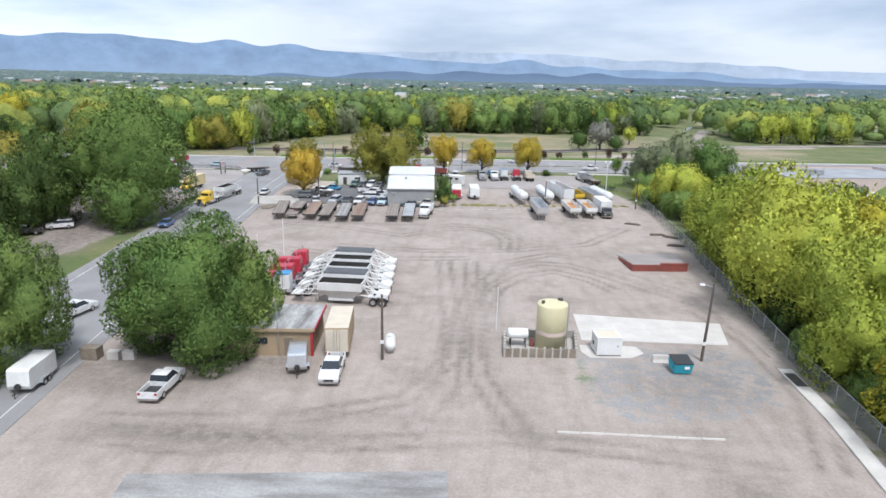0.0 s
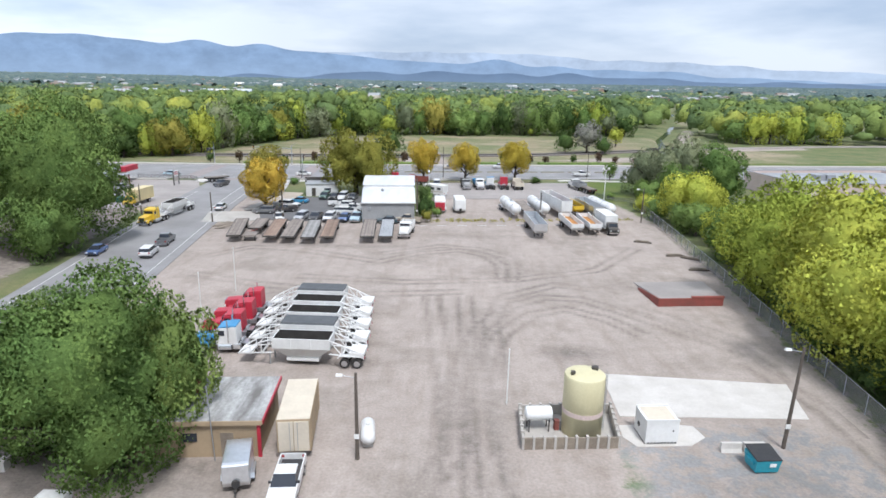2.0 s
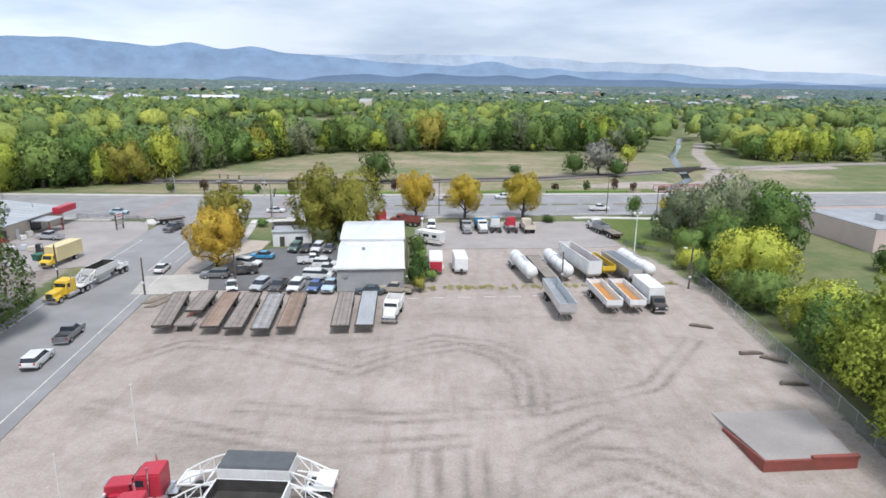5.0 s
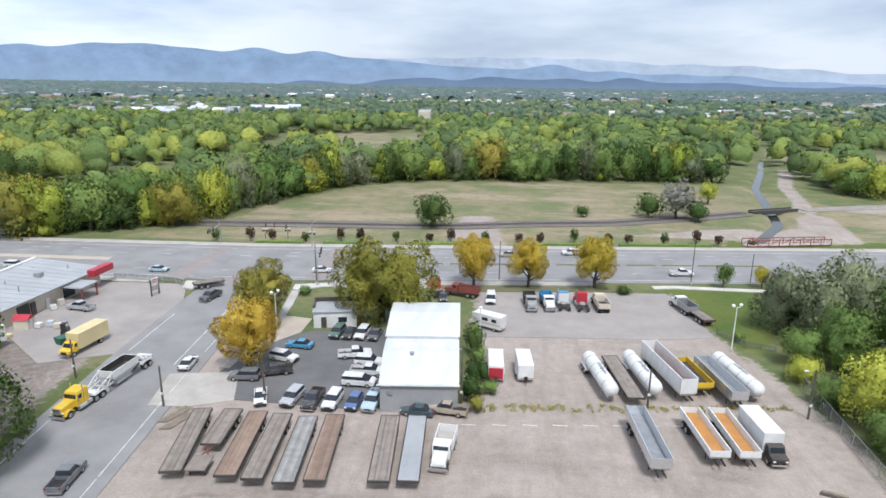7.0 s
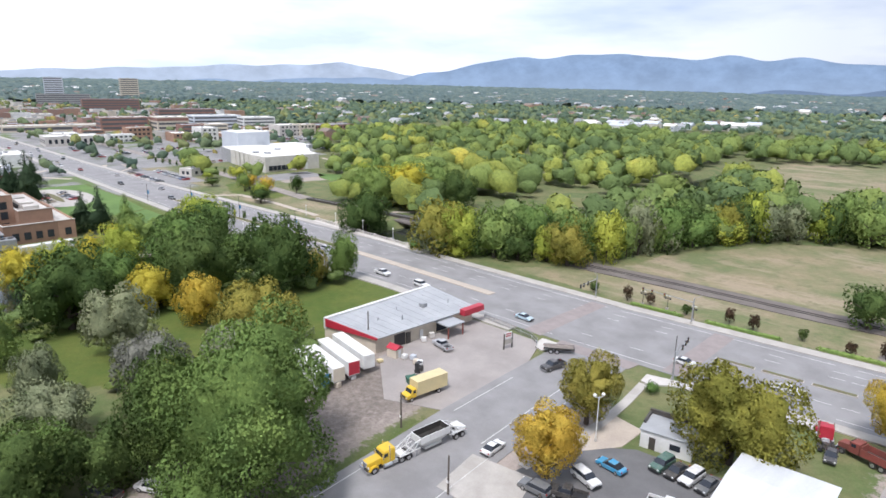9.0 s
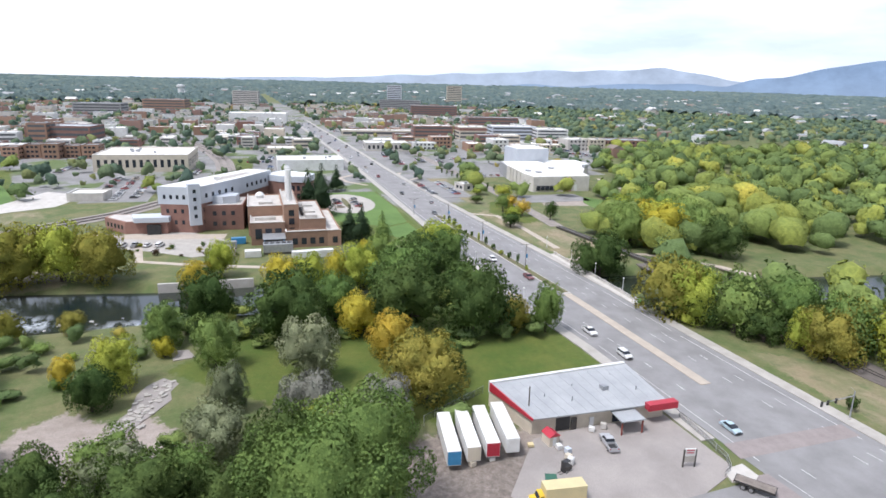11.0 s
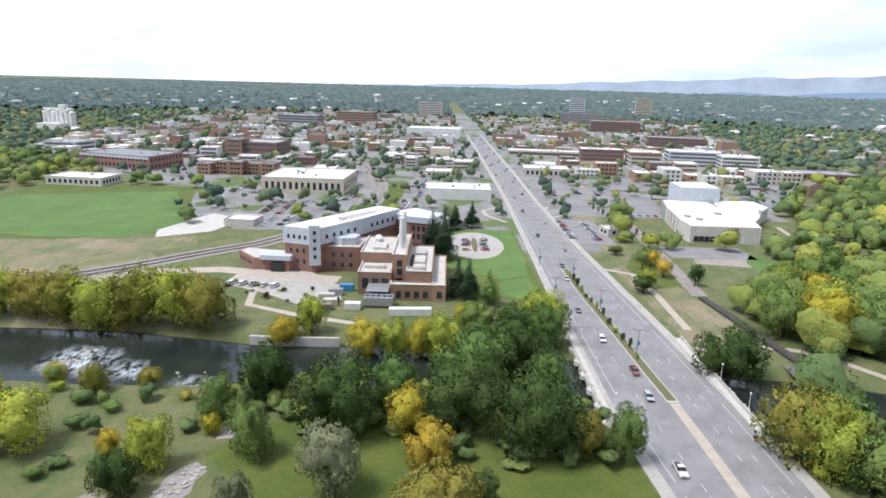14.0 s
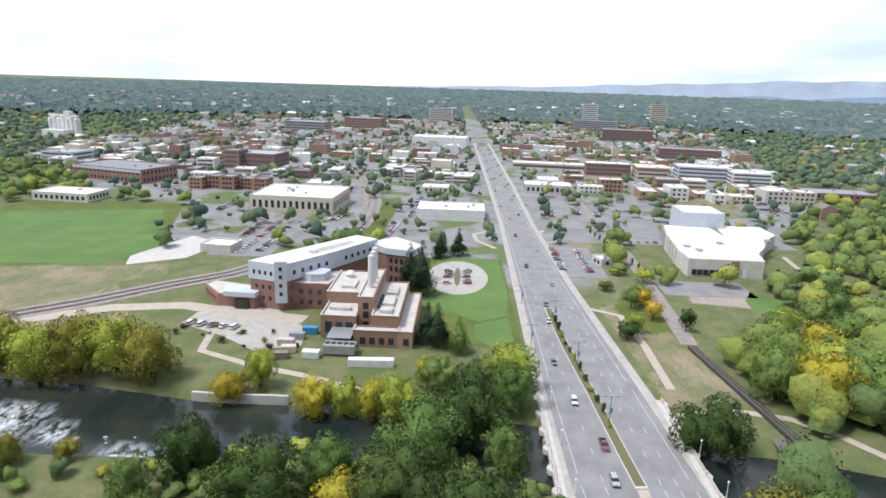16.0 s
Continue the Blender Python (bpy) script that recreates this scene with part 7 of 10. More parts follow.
def build_town_cars():
    """Parked cars in the streets and lots between the town's buildings, too small to count."""
    rng = np.random.RandomState(33)
    spots = []
    while len(spots) < 210:
        x, y = rng.uniform(-1350, -440), rng.uniform(-330, 560)
        if not inside(np.array([x]), np.array([y]), TOWN[0])[0] or abs(y - road_middle(x)) < 18:
            continue
        if any(math.hypot(x - a, y - b) < r for a, b, r in TAKEN + SOLID):
            continue
        spots.append((x, y, rng.choice((0, 90)) - 6))
    bm = B()
    for x, y, rz in spots:
        for k in range(rng.randint(5, 13)):
            if any(abs(x - b[0]) < b[3] / 2 + 16 and abs(y - b[1]) < b[2] / 2 + 16 for b in near_town + rest) and rng.uniform() < 0.5:
                continue
            m = pose(x, y, 0.05, 0, 0, rz) @ pose(k * 3.0, rng.uniform(-0.4, 0.4), 0)
            rows = [[bm.verts.new(m @ Vector((sx * hw, sy, z))) for sx, sy in ((-1, a), (1, a), (1, b), (-1, b))] for hw, a, b, z in ((0.9, -2.2, 2.2, 0.3), (0.9, -2.3, 2.3, 0.85), (0.82, -1.9, 1.0, 0.95), (0.65, -1.4, 0.4, 1.48))]
            for n, (p, q) in enumerate(zip(rows, rows[1:])):
                for i in range(4):
                    bm.faces.new((p[i], p[(i + 1) % 4], q[(i + 1) % 4], q[i])).material_index = int(n == 2)
            bm.faces.new(rows[-1])
    ob = part("town_cars", bm, "car_mix")
    ob.data.materials.append(M["glass"])
    tagged(ob, "rows of parked cars between the town's buildings", "cars", "", "stuff")


build_town_cars()

# ---- vehicles: each is built once with its parts, pointing along +y, and copied ----
WHEELS = {}


def wheel(parent, x, y, r=0.36, w=0.24, rim="rim"):
    key = (r, w)
    if key not in WHEELS:
        t = lathe(B(), [(r * 0.6, -w / 2), (r * 0.94, -w / 2), (r, -w / 3), (r, w / 3), (r * 0.94, w / 2), (r * 0.6, w / 2)], 16, "x")
        d = lathe(B(), [(r * 0.62, -w * 0.52), (r * 0.5, -w * 0.4), (r * 0.2, -w * 0.56), (r * 0.2, w * 0.56), (r * 0.5, w * 0.4), (r * 0.62, w * 0.52)], 12, "x")
        WHEELS[key] = mesh_of(t, "tyre"), mesh_of(d, "rim")
        WHEELS[key][0].materials.append(M["rubber"])
        WHEELS[key][1].materials.append(M["rim"])
    ty = new("wheel", WHEELS[key][0])
    ty.parent, ty.location = parent, (x, y, r)
    rm = new("rim", WHEELS[key][1])
    rm.parent = ty
    return ty


def lights(root, w, front, back, z):
    for s in (-1, 1):
        part("headlight", box(B(), s * w * 0.36 - 0.16, s * w * 0.36 + 0.16, front - 0.1, front + 0.03, z, z + 0.16, 0.03), "headlight", root)
        part("tail_light", box(B(), s * w * 0.4 - 0.12, s * w * 0.4 + 0.12, back - 0.03, back + 0.1, z + 0.08, z + 0.3, 0.03), "tail", root)


def make_car(kind):
    root = thing(kind)
    if kind == "sedan":
        L, w, prof = 4.7, 1.8, [(-2.3, 0.3), (2.25, 0.3), (2.35, 0.55), (2.2, 0.78), (1.0, 0.92), (-1.5, 0.95), (-2.25, 0.9), (-2.35, 0.6)]
        cab, roof = (-1.75, 1.15, 1.66, 0.9, -1.05, 0.35, 1.3, 1.42), (-1.0, 0.3, 1.3, 1.4, -0.85, 0.15, 1.15, 1.47)
    elif kind == "hatchback":
        L, w, prof = 4.2, 1.75, [(-2.0, 0.3), (2.0, 0.3), (2.1, 0.6), (1.95, 0.85), (1.0, 1.0), (-1.95, 1.02), (-2.1, 0.6)]
        cab, roof = (-2.0, 1.15, 1.64, 0.98, -1.55, 0.3, 1.3, 1.5), (-1.6, 0.3, 1.32, 1.48, -1.4, 0.1, 1.2, 1.56)
    elif kind == "suv":
        L, w, prof = 4.8, 1.9, [(-2.3, 0.36), (2.25, 0.36), (2.38, 0.7), (2.25, 1.0), (1.05, 1.12), (-2.3, 1.14), (-2.4, 0.7)]
        cab, roof = (-2.3, 1.15, 1.8, 1.08, -2.05, 0.45, 1.5, 1.68), (-2.1, 0.45, 1.54, 1.66, -2.0, 0.3, 1.44, 1.76)
    elif kind == "van":
        L, w, prof = 5.1, 1.98, [(-2.5, 0.36), (2.4, 0.36), (2.55, 0.7), (2.3, 1.05), (1.5, 1.2), (-2.5, 1.22), (-2.55, 0.7)]
        cab, roof = (-2.5, 1.75, 1.88, 1.16, -2.4, 0.7, 1.62, 1.75), (-2.45, 0.75, 1.68, 1.72, -2.35, 0.55, 1.55, 1.83)
    elif kind == "pickup":
        L, w, prof = 5.7, 1.98, [(-0.6, 0.42), (2.7, 0.42), (2.85, 0.8), (2.7, 1.08), (1.3, 1.2), (-0.6, 1.22)]
        cab, roof = (-0.6, 1.45, 1.84, 1.16, -0.45, 0.75, 1.5, 1.78), (-0.5, 0.75, 1.54, 1.76, -0.4, 0.6, 1.42, 1.85)
    body = part("body", sideform(B(), prof, w, 0.07), "car", root)
    part("window", frustum(B(), *cab), "glass", root)
    part("roof", frustum(B(), *roof), "car", root)
    if kind == "pickup":
        bm = B()
        for x0, x1, y0, y1, z0, z1 in ((-0.97, -0.87, -2.8, -0.62, 0.5, 1.18), (0.87, 0.97, -2.8, -0.62, 0.5, 1.18), (-0.87, 0.87, -2.8, -2.72, 0.5, 1.18), (-0.87, 0.87, -2.72, -0.62, 0.5, 0.66)):
            box(bm, x0, x1, y0, y1, z0, z1, 0.02)
        part("bed", bm, "car", root)
        part("bed_liner", box(B(), -0.85, 0.85, -2.7, -0.64, 0.665, 0.69), "black", root)
    front, back = L / 2 - 0.02, -L / 2
    if kind == "pickup":
        front, back = 2.8, -2.8
    part("bumper", box(B(), -w * 0.47, w * 0.47, front - 0.12, front + 0.06, 0.34, 0.54, 0.03), "chrome" if kind == "pickup" else "black", root)
    part("rear_bumper", box(B(), -w * 0.47, w * 0.47, back - 0.06, back + 0.1, 0.36, 0.54, 0.03), "chrome" if kind == "pickup" else "black", root)
    part("grille", box(B(), -w * 0.24, w * 0.24, front - 0.02, front + 0.035, 0.58, 0.78, 0.02), "black", root)
    lights(root, w, front - 0.03, back, 0.62 if kind in ("sedan", "hatchback") else 0.78)
    for s in (-1, 1):
        part("mirror", box(B(), s * (w / 2 + 0.02) - 0.1, s * (w / 2 + 0.02) + 0.1, cab[1] - 0.55, cab[1] - 0.42, 1.0 if kind in ("sedan", "hatchback") else 1.2, 1.16 if kind in ("sedan", "hatchback") else 1.38, 0.03), "black", root)
    r = 0.33 if kind in ("sedan", "hatchback") else 0.38
    for s in (-1, 1):
        for y in ((1.4, -1.35) if kind in ("sedan", "hatchback") else (1.75, -1.7) if kind == "pickup" else (1.45, -1.45)):
            wheel(root, s * (w / 2 - 0.11), y, r)
    return root


COLOURS = {"white": (0.72, 0.72, 0.71), "silver": (0.42, 0.43, 0.45), "grey": (0.13, 0.14, 0.15), "black": (0.02, 0.02, 0.023), "blue": (0.06, 0.13, 0.32), "bright blue": (0.03, 0.28, 0.5), "red": (0.33, 0.03, 0.03), "dark red": (0.16, 0.02, 0.025), "green": (0.04, 0.12, 0.09), "dark teal": (0.02, 0.06, 0.08), "tan": (0.4, 0.34, 0.26), "pale blue": (0.42, 0.56, 0.63), "yellow": (0.75, 0.5, 0.03)}
CARS = {}


def car(kind, x, y, rz, colour, where="parked on the asphalt", group=""):
    """One car of a kind, in a colour, pointing along rz from +y."""
    if kind not in CARS:
        CARS[kind] = ob = make_car(kind)
    else:
        ob = copy_thing(CARS[kind], Matrix.Identity(4))
    ob.matrix_world = pose(x, y, 0.05, 0, 0, rz)
    noun = {"sedan": "sedan car", "hatchback": "small hatchback car", "suv": "sport utility vehicle", "van": "van", "pickup": "pickup truck"}[kind]
    ob.name = {"sedan": "sedan", "hatchback": "hatchback", "suv": "suv", "van": "van", "pickup": "pickup_truck"}[kind]
    tagged(ob, f"{colour} {noun} {where}", {"pickup": "pickup truck", "van": "van"}.get(kind, "car"), group)
    for c in ob.children:
        if c.name.split(".")[0] in ("body", "roof", "bed"):
            c.color = (*COLOURS[colour], 1)
    return ob


def truck_wheels(root, ys, half=1.02, dual=True, r=0.52):
    for y in ys:
        for s in (-1, 1):
            wheel(root, s * half, y, r, 0.56 if dual else 0.3)


def make_tractor(main, second, name="truck_tractor"):
    """A long-nosed road tractor with sleeper, tanks, stacks and open frame."""
    root = thing(name)
    part("frame", box(B(), -0.5, -0.3, -4.0, 3.6, 0.7, 0.95), "steel_dark", root)
    part("frame", box(B(), 0.3, 0.5, -4.0, 3.6, 0.7, 0.95), "steel_dark", root)
    part("hood", sideform(B(), [(1.2, 0.95), (3.6, 0.95), (3.75, 1.3), (3.65, 1.85), (1.2, 2.1)], 1.5, 0.12), main, root)
    for s in (-1, 1):
        part("fender", sideform(B(), [(1.9, 0.6), (2.1, 1.1), (2.6, 1.3), (3.2, 1.2), (3.6, 0.7), (3.4, 0.65), (3.1, 1.02), (2.6, 1.14), (2.25, 0.95)], 0.42, 0.0), second, root).location = (s * 0.98, 0, 0)
        part("fuel_tank", lathe(B(), [(0.1, -0.75), (0.33, -0.7), (0.33, 0.7), (0.1, 0.75)], 14, "y", (s * 1.0, 0.35, 0.72)), "alu", root)
        part("exhaust_pipe", tube(B(), (s * 0.98, 0.0, 1.2), (s * 0.98, 0.0, 3.7), 0.085, 0.085, 10), "chrome", root)
        part("step_box", box(B(), s * 1.0 - 0.22, s * 1.0 + 0.22, -1.35, -0.55, 0.55, 1.05, 0.04), "alu", root)
        part("headlight", box(B(), s * 0.85 - 0.14, s * 0.85 + 0.14, 3.55, 3.72, 1.05, 1.3, 0.04), "headlight", root)
        part("mirror", box(B(), s * 1.28 - 0.05, s * 1.28 + 0.05, 1.2, 1.35, 1.9, 2.5, 0.02), "chrome", root)
    part("grille", box(B(), -0.55, 0.55, 3.68, 3.8, 0.95, 1.8, 0.03), "chrome", root)
    part("bumper", box(B(), -1.15, 1.15, 3.8, 3.98, 0.42, 0.85, 0.05), "chrome", root)
    cabp = part("cab", sideform(B(), [(-0.1, 0.95), (1.35, 0.95), (1.35, 1.95), (1.1, 2.75), (0.9, 2.85), (-0.1, 2.85)], 2.1, 0.08), "white" if main != "yellow" and main != "red" else main, root)
    part("windscreen", box(B(), -0.9, 0.9, 1.2, 1.3, 2.05, 2.68, 0.02), "glass", cabp)
    part("door_window", box(B(), -1.07, 1.07, 0.35, 1.0, 2.0, 2.6, 0.02), "glass", cabp)
    slp = part("sleeper", sideform(B(), [(-0.95, 0.95), (-0.12, 0.95), (-0.12, 2.85), (-0.35, 2.98), (-0.95, 2.98)], 2.1, 0.08), main if main == "yellow" or main == "red" else "white", root)
    part("roof_cap", sideform(B(), [(-0.93, 2.96), (1.1, 2.86), (0.95, 2.96), (-0.35, 3.14), (-0.93, 3.14)], 2.0, 0.05), main, slp)
    part("fifth_wheel", lathe(B(), [(0.1, 0.95), (0.5, 0.97), (0.5, 1.1), (0.1, 1.14)], 12, "z", (0, -2.6, 0)), "steel_dark", root)
    part("deck_plate", box(B(), -0.6, 0.6, -2.0, -1.05, 0.95, 1.05, 0.01), "alu", root)
    part("air_tank", lathe(B(), [(0.05, -0.5), (0.16, -0.46), (0.16, 0.46), (0.05, 0.5)], 10, "x", (0, -1.3, 1.22)), "galv", root)
    wheel(root, -1.02, 2.75, 0.52, 0.3), wheel(root, 1.02, 2.75, 0.52, 0.3)
    truck_wheels(root, (-2.1, -3.35), 0.92)
    for y in (-1.5, -4.0):
        part("mud_flap", box(B(), -1.2, -0.64, y - 0.02, y + 0.02, 0.25, 0.85), "black", root)
        part("mud_flap", box(B(), 0.64, 1.2, y - 0.02, y + 0.02, 0.25, 0.85), "black", root)
    return root


def make_belly_dump():
    """White bottom-dump trailer: a hopper slung between trussed ends. Front at +y."""
    root = thing("belly_dump_trailer")
    L0, L1 = -6.4, 6.6
    bm = B()
    top, lip = 3.1, 2.25
    outer = [(-1.28, -3.0), (1.28, -3.0), (1.28, 3.0), (-1.28, 3.0)]
    inner = [(-1.18, -2.88), (1.18, -2.88), (1.18, 2.88), (-1.18, 2.88)]
    low = [(-0.5, -1.5), (0.5, -1.5), (0.5, 1.5), (-0.5, 1.5)]
    lowi = [(-0.4, -1.4), (0.4, -1.4), (0.4, 1.4), (-0.4, 1.4)]
    rings = [[bm.verts.new((x, y, z)) for x, y in pts] for pts, z in ((low, 0.75), (outer, 2.0), (outer, top), (inner, top))]
    for a, b in zip(rings, rings[1:]):
        for k in range(4):
            bm.faces.new((a[k], a[(k + 1) % 4], b[(k + 1) % 4], b[k]))
    bm.faces.new(rings[0][::-1])
    part("hopper", bm, "white", root)
    # inner faces of the white hopper, in a near-black colour
    bm = B()
    rings = [[bm.verts.new((x, y, z)) for x, y in pts] for pts, z in ((inner, top - 0.02), (inner, 2.05), (lowi, 0.95))]
    for a, b in zip(rings, rings[1:]):
        for k in range(4):
            bm.faces.new((a[k], a[(k + 1) % 4], b[(k + 1) % 4], b[k]))
    bm.faces.new(rings[-1])
    part("liner", bm, "load", root, "dark inside of the hopper")
    part("gate", box(B(), -0.75, 0.75, -1.7, 1.7, 0.45, 0.78, 0.04), "white", root)
    for s in (-1, 1):
        part("rib", box(B(), s * 1.3 - 0.04, s * 1.3 + 0.04, -1.1, -1.0, 1.95, 3.05), "white", root)
        part("rib", box(B(), s * 1.3 - 0.04, s * 1.3 + 0.04, 1.0, 1.1, 1.95, 3.05), "white", root)
        # front truss, sloping down to the coupling
        r = 0.075
        up, dn = [(s * 1.15, 3.0, 2.95), (s * 1.05, 4.2, 2.55), (s * 0.95, 5.4, 2.0), (s * 0.85, 6.5, 1.35)], [(s * 1.15, 2.9, 1.5), (s * 1.05, 4.2, 1.38), (s * 0.95, 5.4, 1.28), (s * 0.85, 6.5, 1.25)]
        for chain in (up, dn):
            for p, q in zip(chain, chain[1:]):
                part("chord", tube(B(), p, q, r, r, 6), "white", root)
        for i in range(3):
            part("strut", tube(B(), up[i], dn[i + 1], r * 0.8, r * 0.8, 6), "white", root)
            part("strut", tube(B(), dn[i + 1], up[i + 1], r * 0.7, r * 0.7, 6), "white", root)
        # rear truss over the bogie
        up, dn = [(s * 1.15, -3.0, 2.95), (s * 1.1, -4.2, 2.5), (s * 1.05, -5.3, 2.0), (s * 1.0, -6.3, 1.6)], [(s * 1.15, -2.9, 1.5), (s * 1.1, -4.2, 1.4), (s * 1.05, -5.3, 1.35), (s * 1.0, -6.3, 1.35)]
        for chain in (up, dn):
            for p, q in zip(chain, chain[1:]):
                part("chord", tube(B(), p, q, r, r, 6), "white", root)
        for i in range(3):
            part("strut", tube(B(), up[i], dn[i + 1], r * 0.8, r * 0.8, 6), "white", root)
            part("strut", tube(B(), dn[i + 1], up[i + 1], r * 0.7, r * 0.7, 6), "white", root)
        part("fender", sideform(B(), [(-6.5, 1.1), (-6.3, 1.4), (-3.95, 1.4), (-3.75, 1.1), (-3.85, 1.1), (-4.0, 1.3), (-6.25, 1.3), (-6.4, 1.1)], 0.62, 0.0), "white", root).location = (s * 0.95, 0, 0)
        part("landing_leg", tube(B(), (s * 0.8, 3.4, 0.05), (s * 0.8, 3.4, 1.5), 0.07, 0.09, 8), "galv", root)
    for y in (6.5, 5.4, 4.2, -4.2, -5.3, -6.3):
        part("cross_beam", box(B(), -1.05, 1.05, y - 0.08, y + 0.08, 1.22, 1.4, 0.02), "white", root)
    part("rear_box", box(B(), -1.15, 1.15, -6.5, -4.9, 1.42, 1.75, 0.04), "white", root)
    part("coupling_plate", box(B(), -0.95, 0.95, 5.3, 6.7, 1.12, 1.24, 0.02), "white", root)
    truck_wheels(root, (-4.45, -5.75), 0.92)
    part("tail_light", box(B(), -1.1, -0.8, -6.56, -6.5, 1.1, 1.25), "tail", root)
    part("tail_light", box(B(), 0.8, 1.1, -6.56, -6.5, 1.1, 1.25), "tail", root)
    return root


def make_flatbed(L=14.4, w=2.5, boards="deck"):
    """Flat trailer with a boarded deck. Front at +y."""
    root = thing("flatbed_trailer")
    y0, y1 = -L / 2, L / 2
    n = 9
    pw = (w - 0.16) / n
    for i in range(n):
        x = -w / 2 + 0.08 + i * pw
        part("deck_board", box(B(), x + 0.012, x + pw - 0.012, y0 + 0.1, y1 - 0.1, 1.36, 1.41 + 0.008 * (i % 3)), boards, root)
    for s in (-1, 1):
        part("side_rail", box(B(), s * w / 2 - 0.05, s * w / 2 + 0.05, y0, y1, 1.16, 1.43, 0.015), "steel_dark", root)
        part("main_beam", sideform(B(), [(y0 + 0.3, 0.95), (y0 + 6.5, 0.72), (y1 - 3.6, 0.72), (y1 - 2.6, 1.12), (y1 - 0.3, 1.18), (y1 - 0.3, 1.34), (y0 + 0.3, 1.34)], 0.16, 0.0), "steel_dark", root).location = (s * 0.5, 0, 0)
        part("landing_leg", tube(B(), (s * 0.75, y1 - 3.4, 0.02), (s * 0.75, y1 - 3.4, 1.2), 0.07, 0.09, 8), "steel_dark", root)
    part("end_rail", box(B(), -w / 2, w / 2, y0 - 0.08, y0 + 0.06, 1.0, 1.42, 0.02), "steel_dark", root)
    part("front_rail", box(B(), -w / 2, w / 2, y1 - 0.06, y1 + 0.08, 1.14, 1.44, 0.02), "steel_dark", root)
    for k in range(7):
        y = y0 + 1 + k * (L - 2) / 6
        part("cross_member", box(B(), -w / 2 + 0.06, w / 2 - 0.06, y - 0.05, y + 0.05, 1.2, 1.33), "steel_dark", root)
    truck_wheels(root, (y0 + 1.5, y0 + 2.8), 0.92)
    part("tail_light", box(B(), -1.1, -0.8, y0 - 0.11, y0 - 0.07, 1.05, 1.2), "tail", root)
    part("tail_light", box(B(), 0.8, 1.1, y0 - 0.11, y0 - 0.07, 1.05, 1.2), "tail", root)
    return root


def make_tanker(mat="white"):
    """White pressure tank on a trailer frame. Front at +y."""
    root = thing("tank_trailer")
    prof = [(0.15, -6.6), (0.7, -6.45), (1.0, -6.1), (1.1, -5.7), (1.1, 5.0), (1.0, 5.5), (0.7, 5.85), (0.15, 6.0)]
    tk = part("tank", lathe(B(), prof, 24, "y", (0, 0, 2.1)), mat, root)
    for p in tk.data.polygons:
        p.use_smooth = True
    for y in (-4.2, -1.4, 1.4, 4.2):
        part("band", lathe(B(), [(1.09, y - 0.05), (1.125, y - 0.05), (1.125, y + 0.05), (1.09, y + 0.05)], 24, "y", (0, 0, 2.1)), "galv", tk)
    part("manhole", lathe(B(), [(0.3, 3.15), (0.3, 3.3), (0.22, 3.36), (0.02, 3.36)], 14, "z", (0, 0.5, 0)), "galv", tk)
    part("walkway", box(B(), -0.2, 0.2, -1.2, 2.4, 3.19, 3.23), "galv", tk)
    part("frame", box(B(), -0.55, -0.4, -6.4, 5.4, 0.85, 1.2), "white", root)
    part("frame", box(B(), 0.4, 0.55, -6.4, 5.4, 0.85, 1.2), "white", root)
    part("rear_bumper", box(B(), -1.2, 1.2, -6.9, -6.7, 0.5, 0.75, 0.03), "galv", root)
    for s in (-1, 1):
        part("fender", sideform(B(), [(-6.2, 0.9), (-6.0, 1.22), (-3.6, 1.22), (-3.4, 0.9), (-3.5, 0.9), (-3.65, 1.14), (-5.95, 1.14), (-6.1, 0.9)], 0.6, 0.0), "white", root).location = (s * 0.95, 0, 0)
        part("landing_leg", tube(B(), (s * 0.8, 3.2, 0.02), (s * 0.8, 3.2, 1.2), 0.07, 0.09, 8), "galv", root)
    truck_wheels(root, (-4.15, -5.45), 0.92)
    part("tail_light", box(B(), -1.1, -0.8, -6.94, -6.9, 0.55, 0.7), "tail", root)
    part("tail_light", box(B(), 0.8, 1.1, -6.94, -6.9, 0.55, 0.7), "tail", root)
    return root


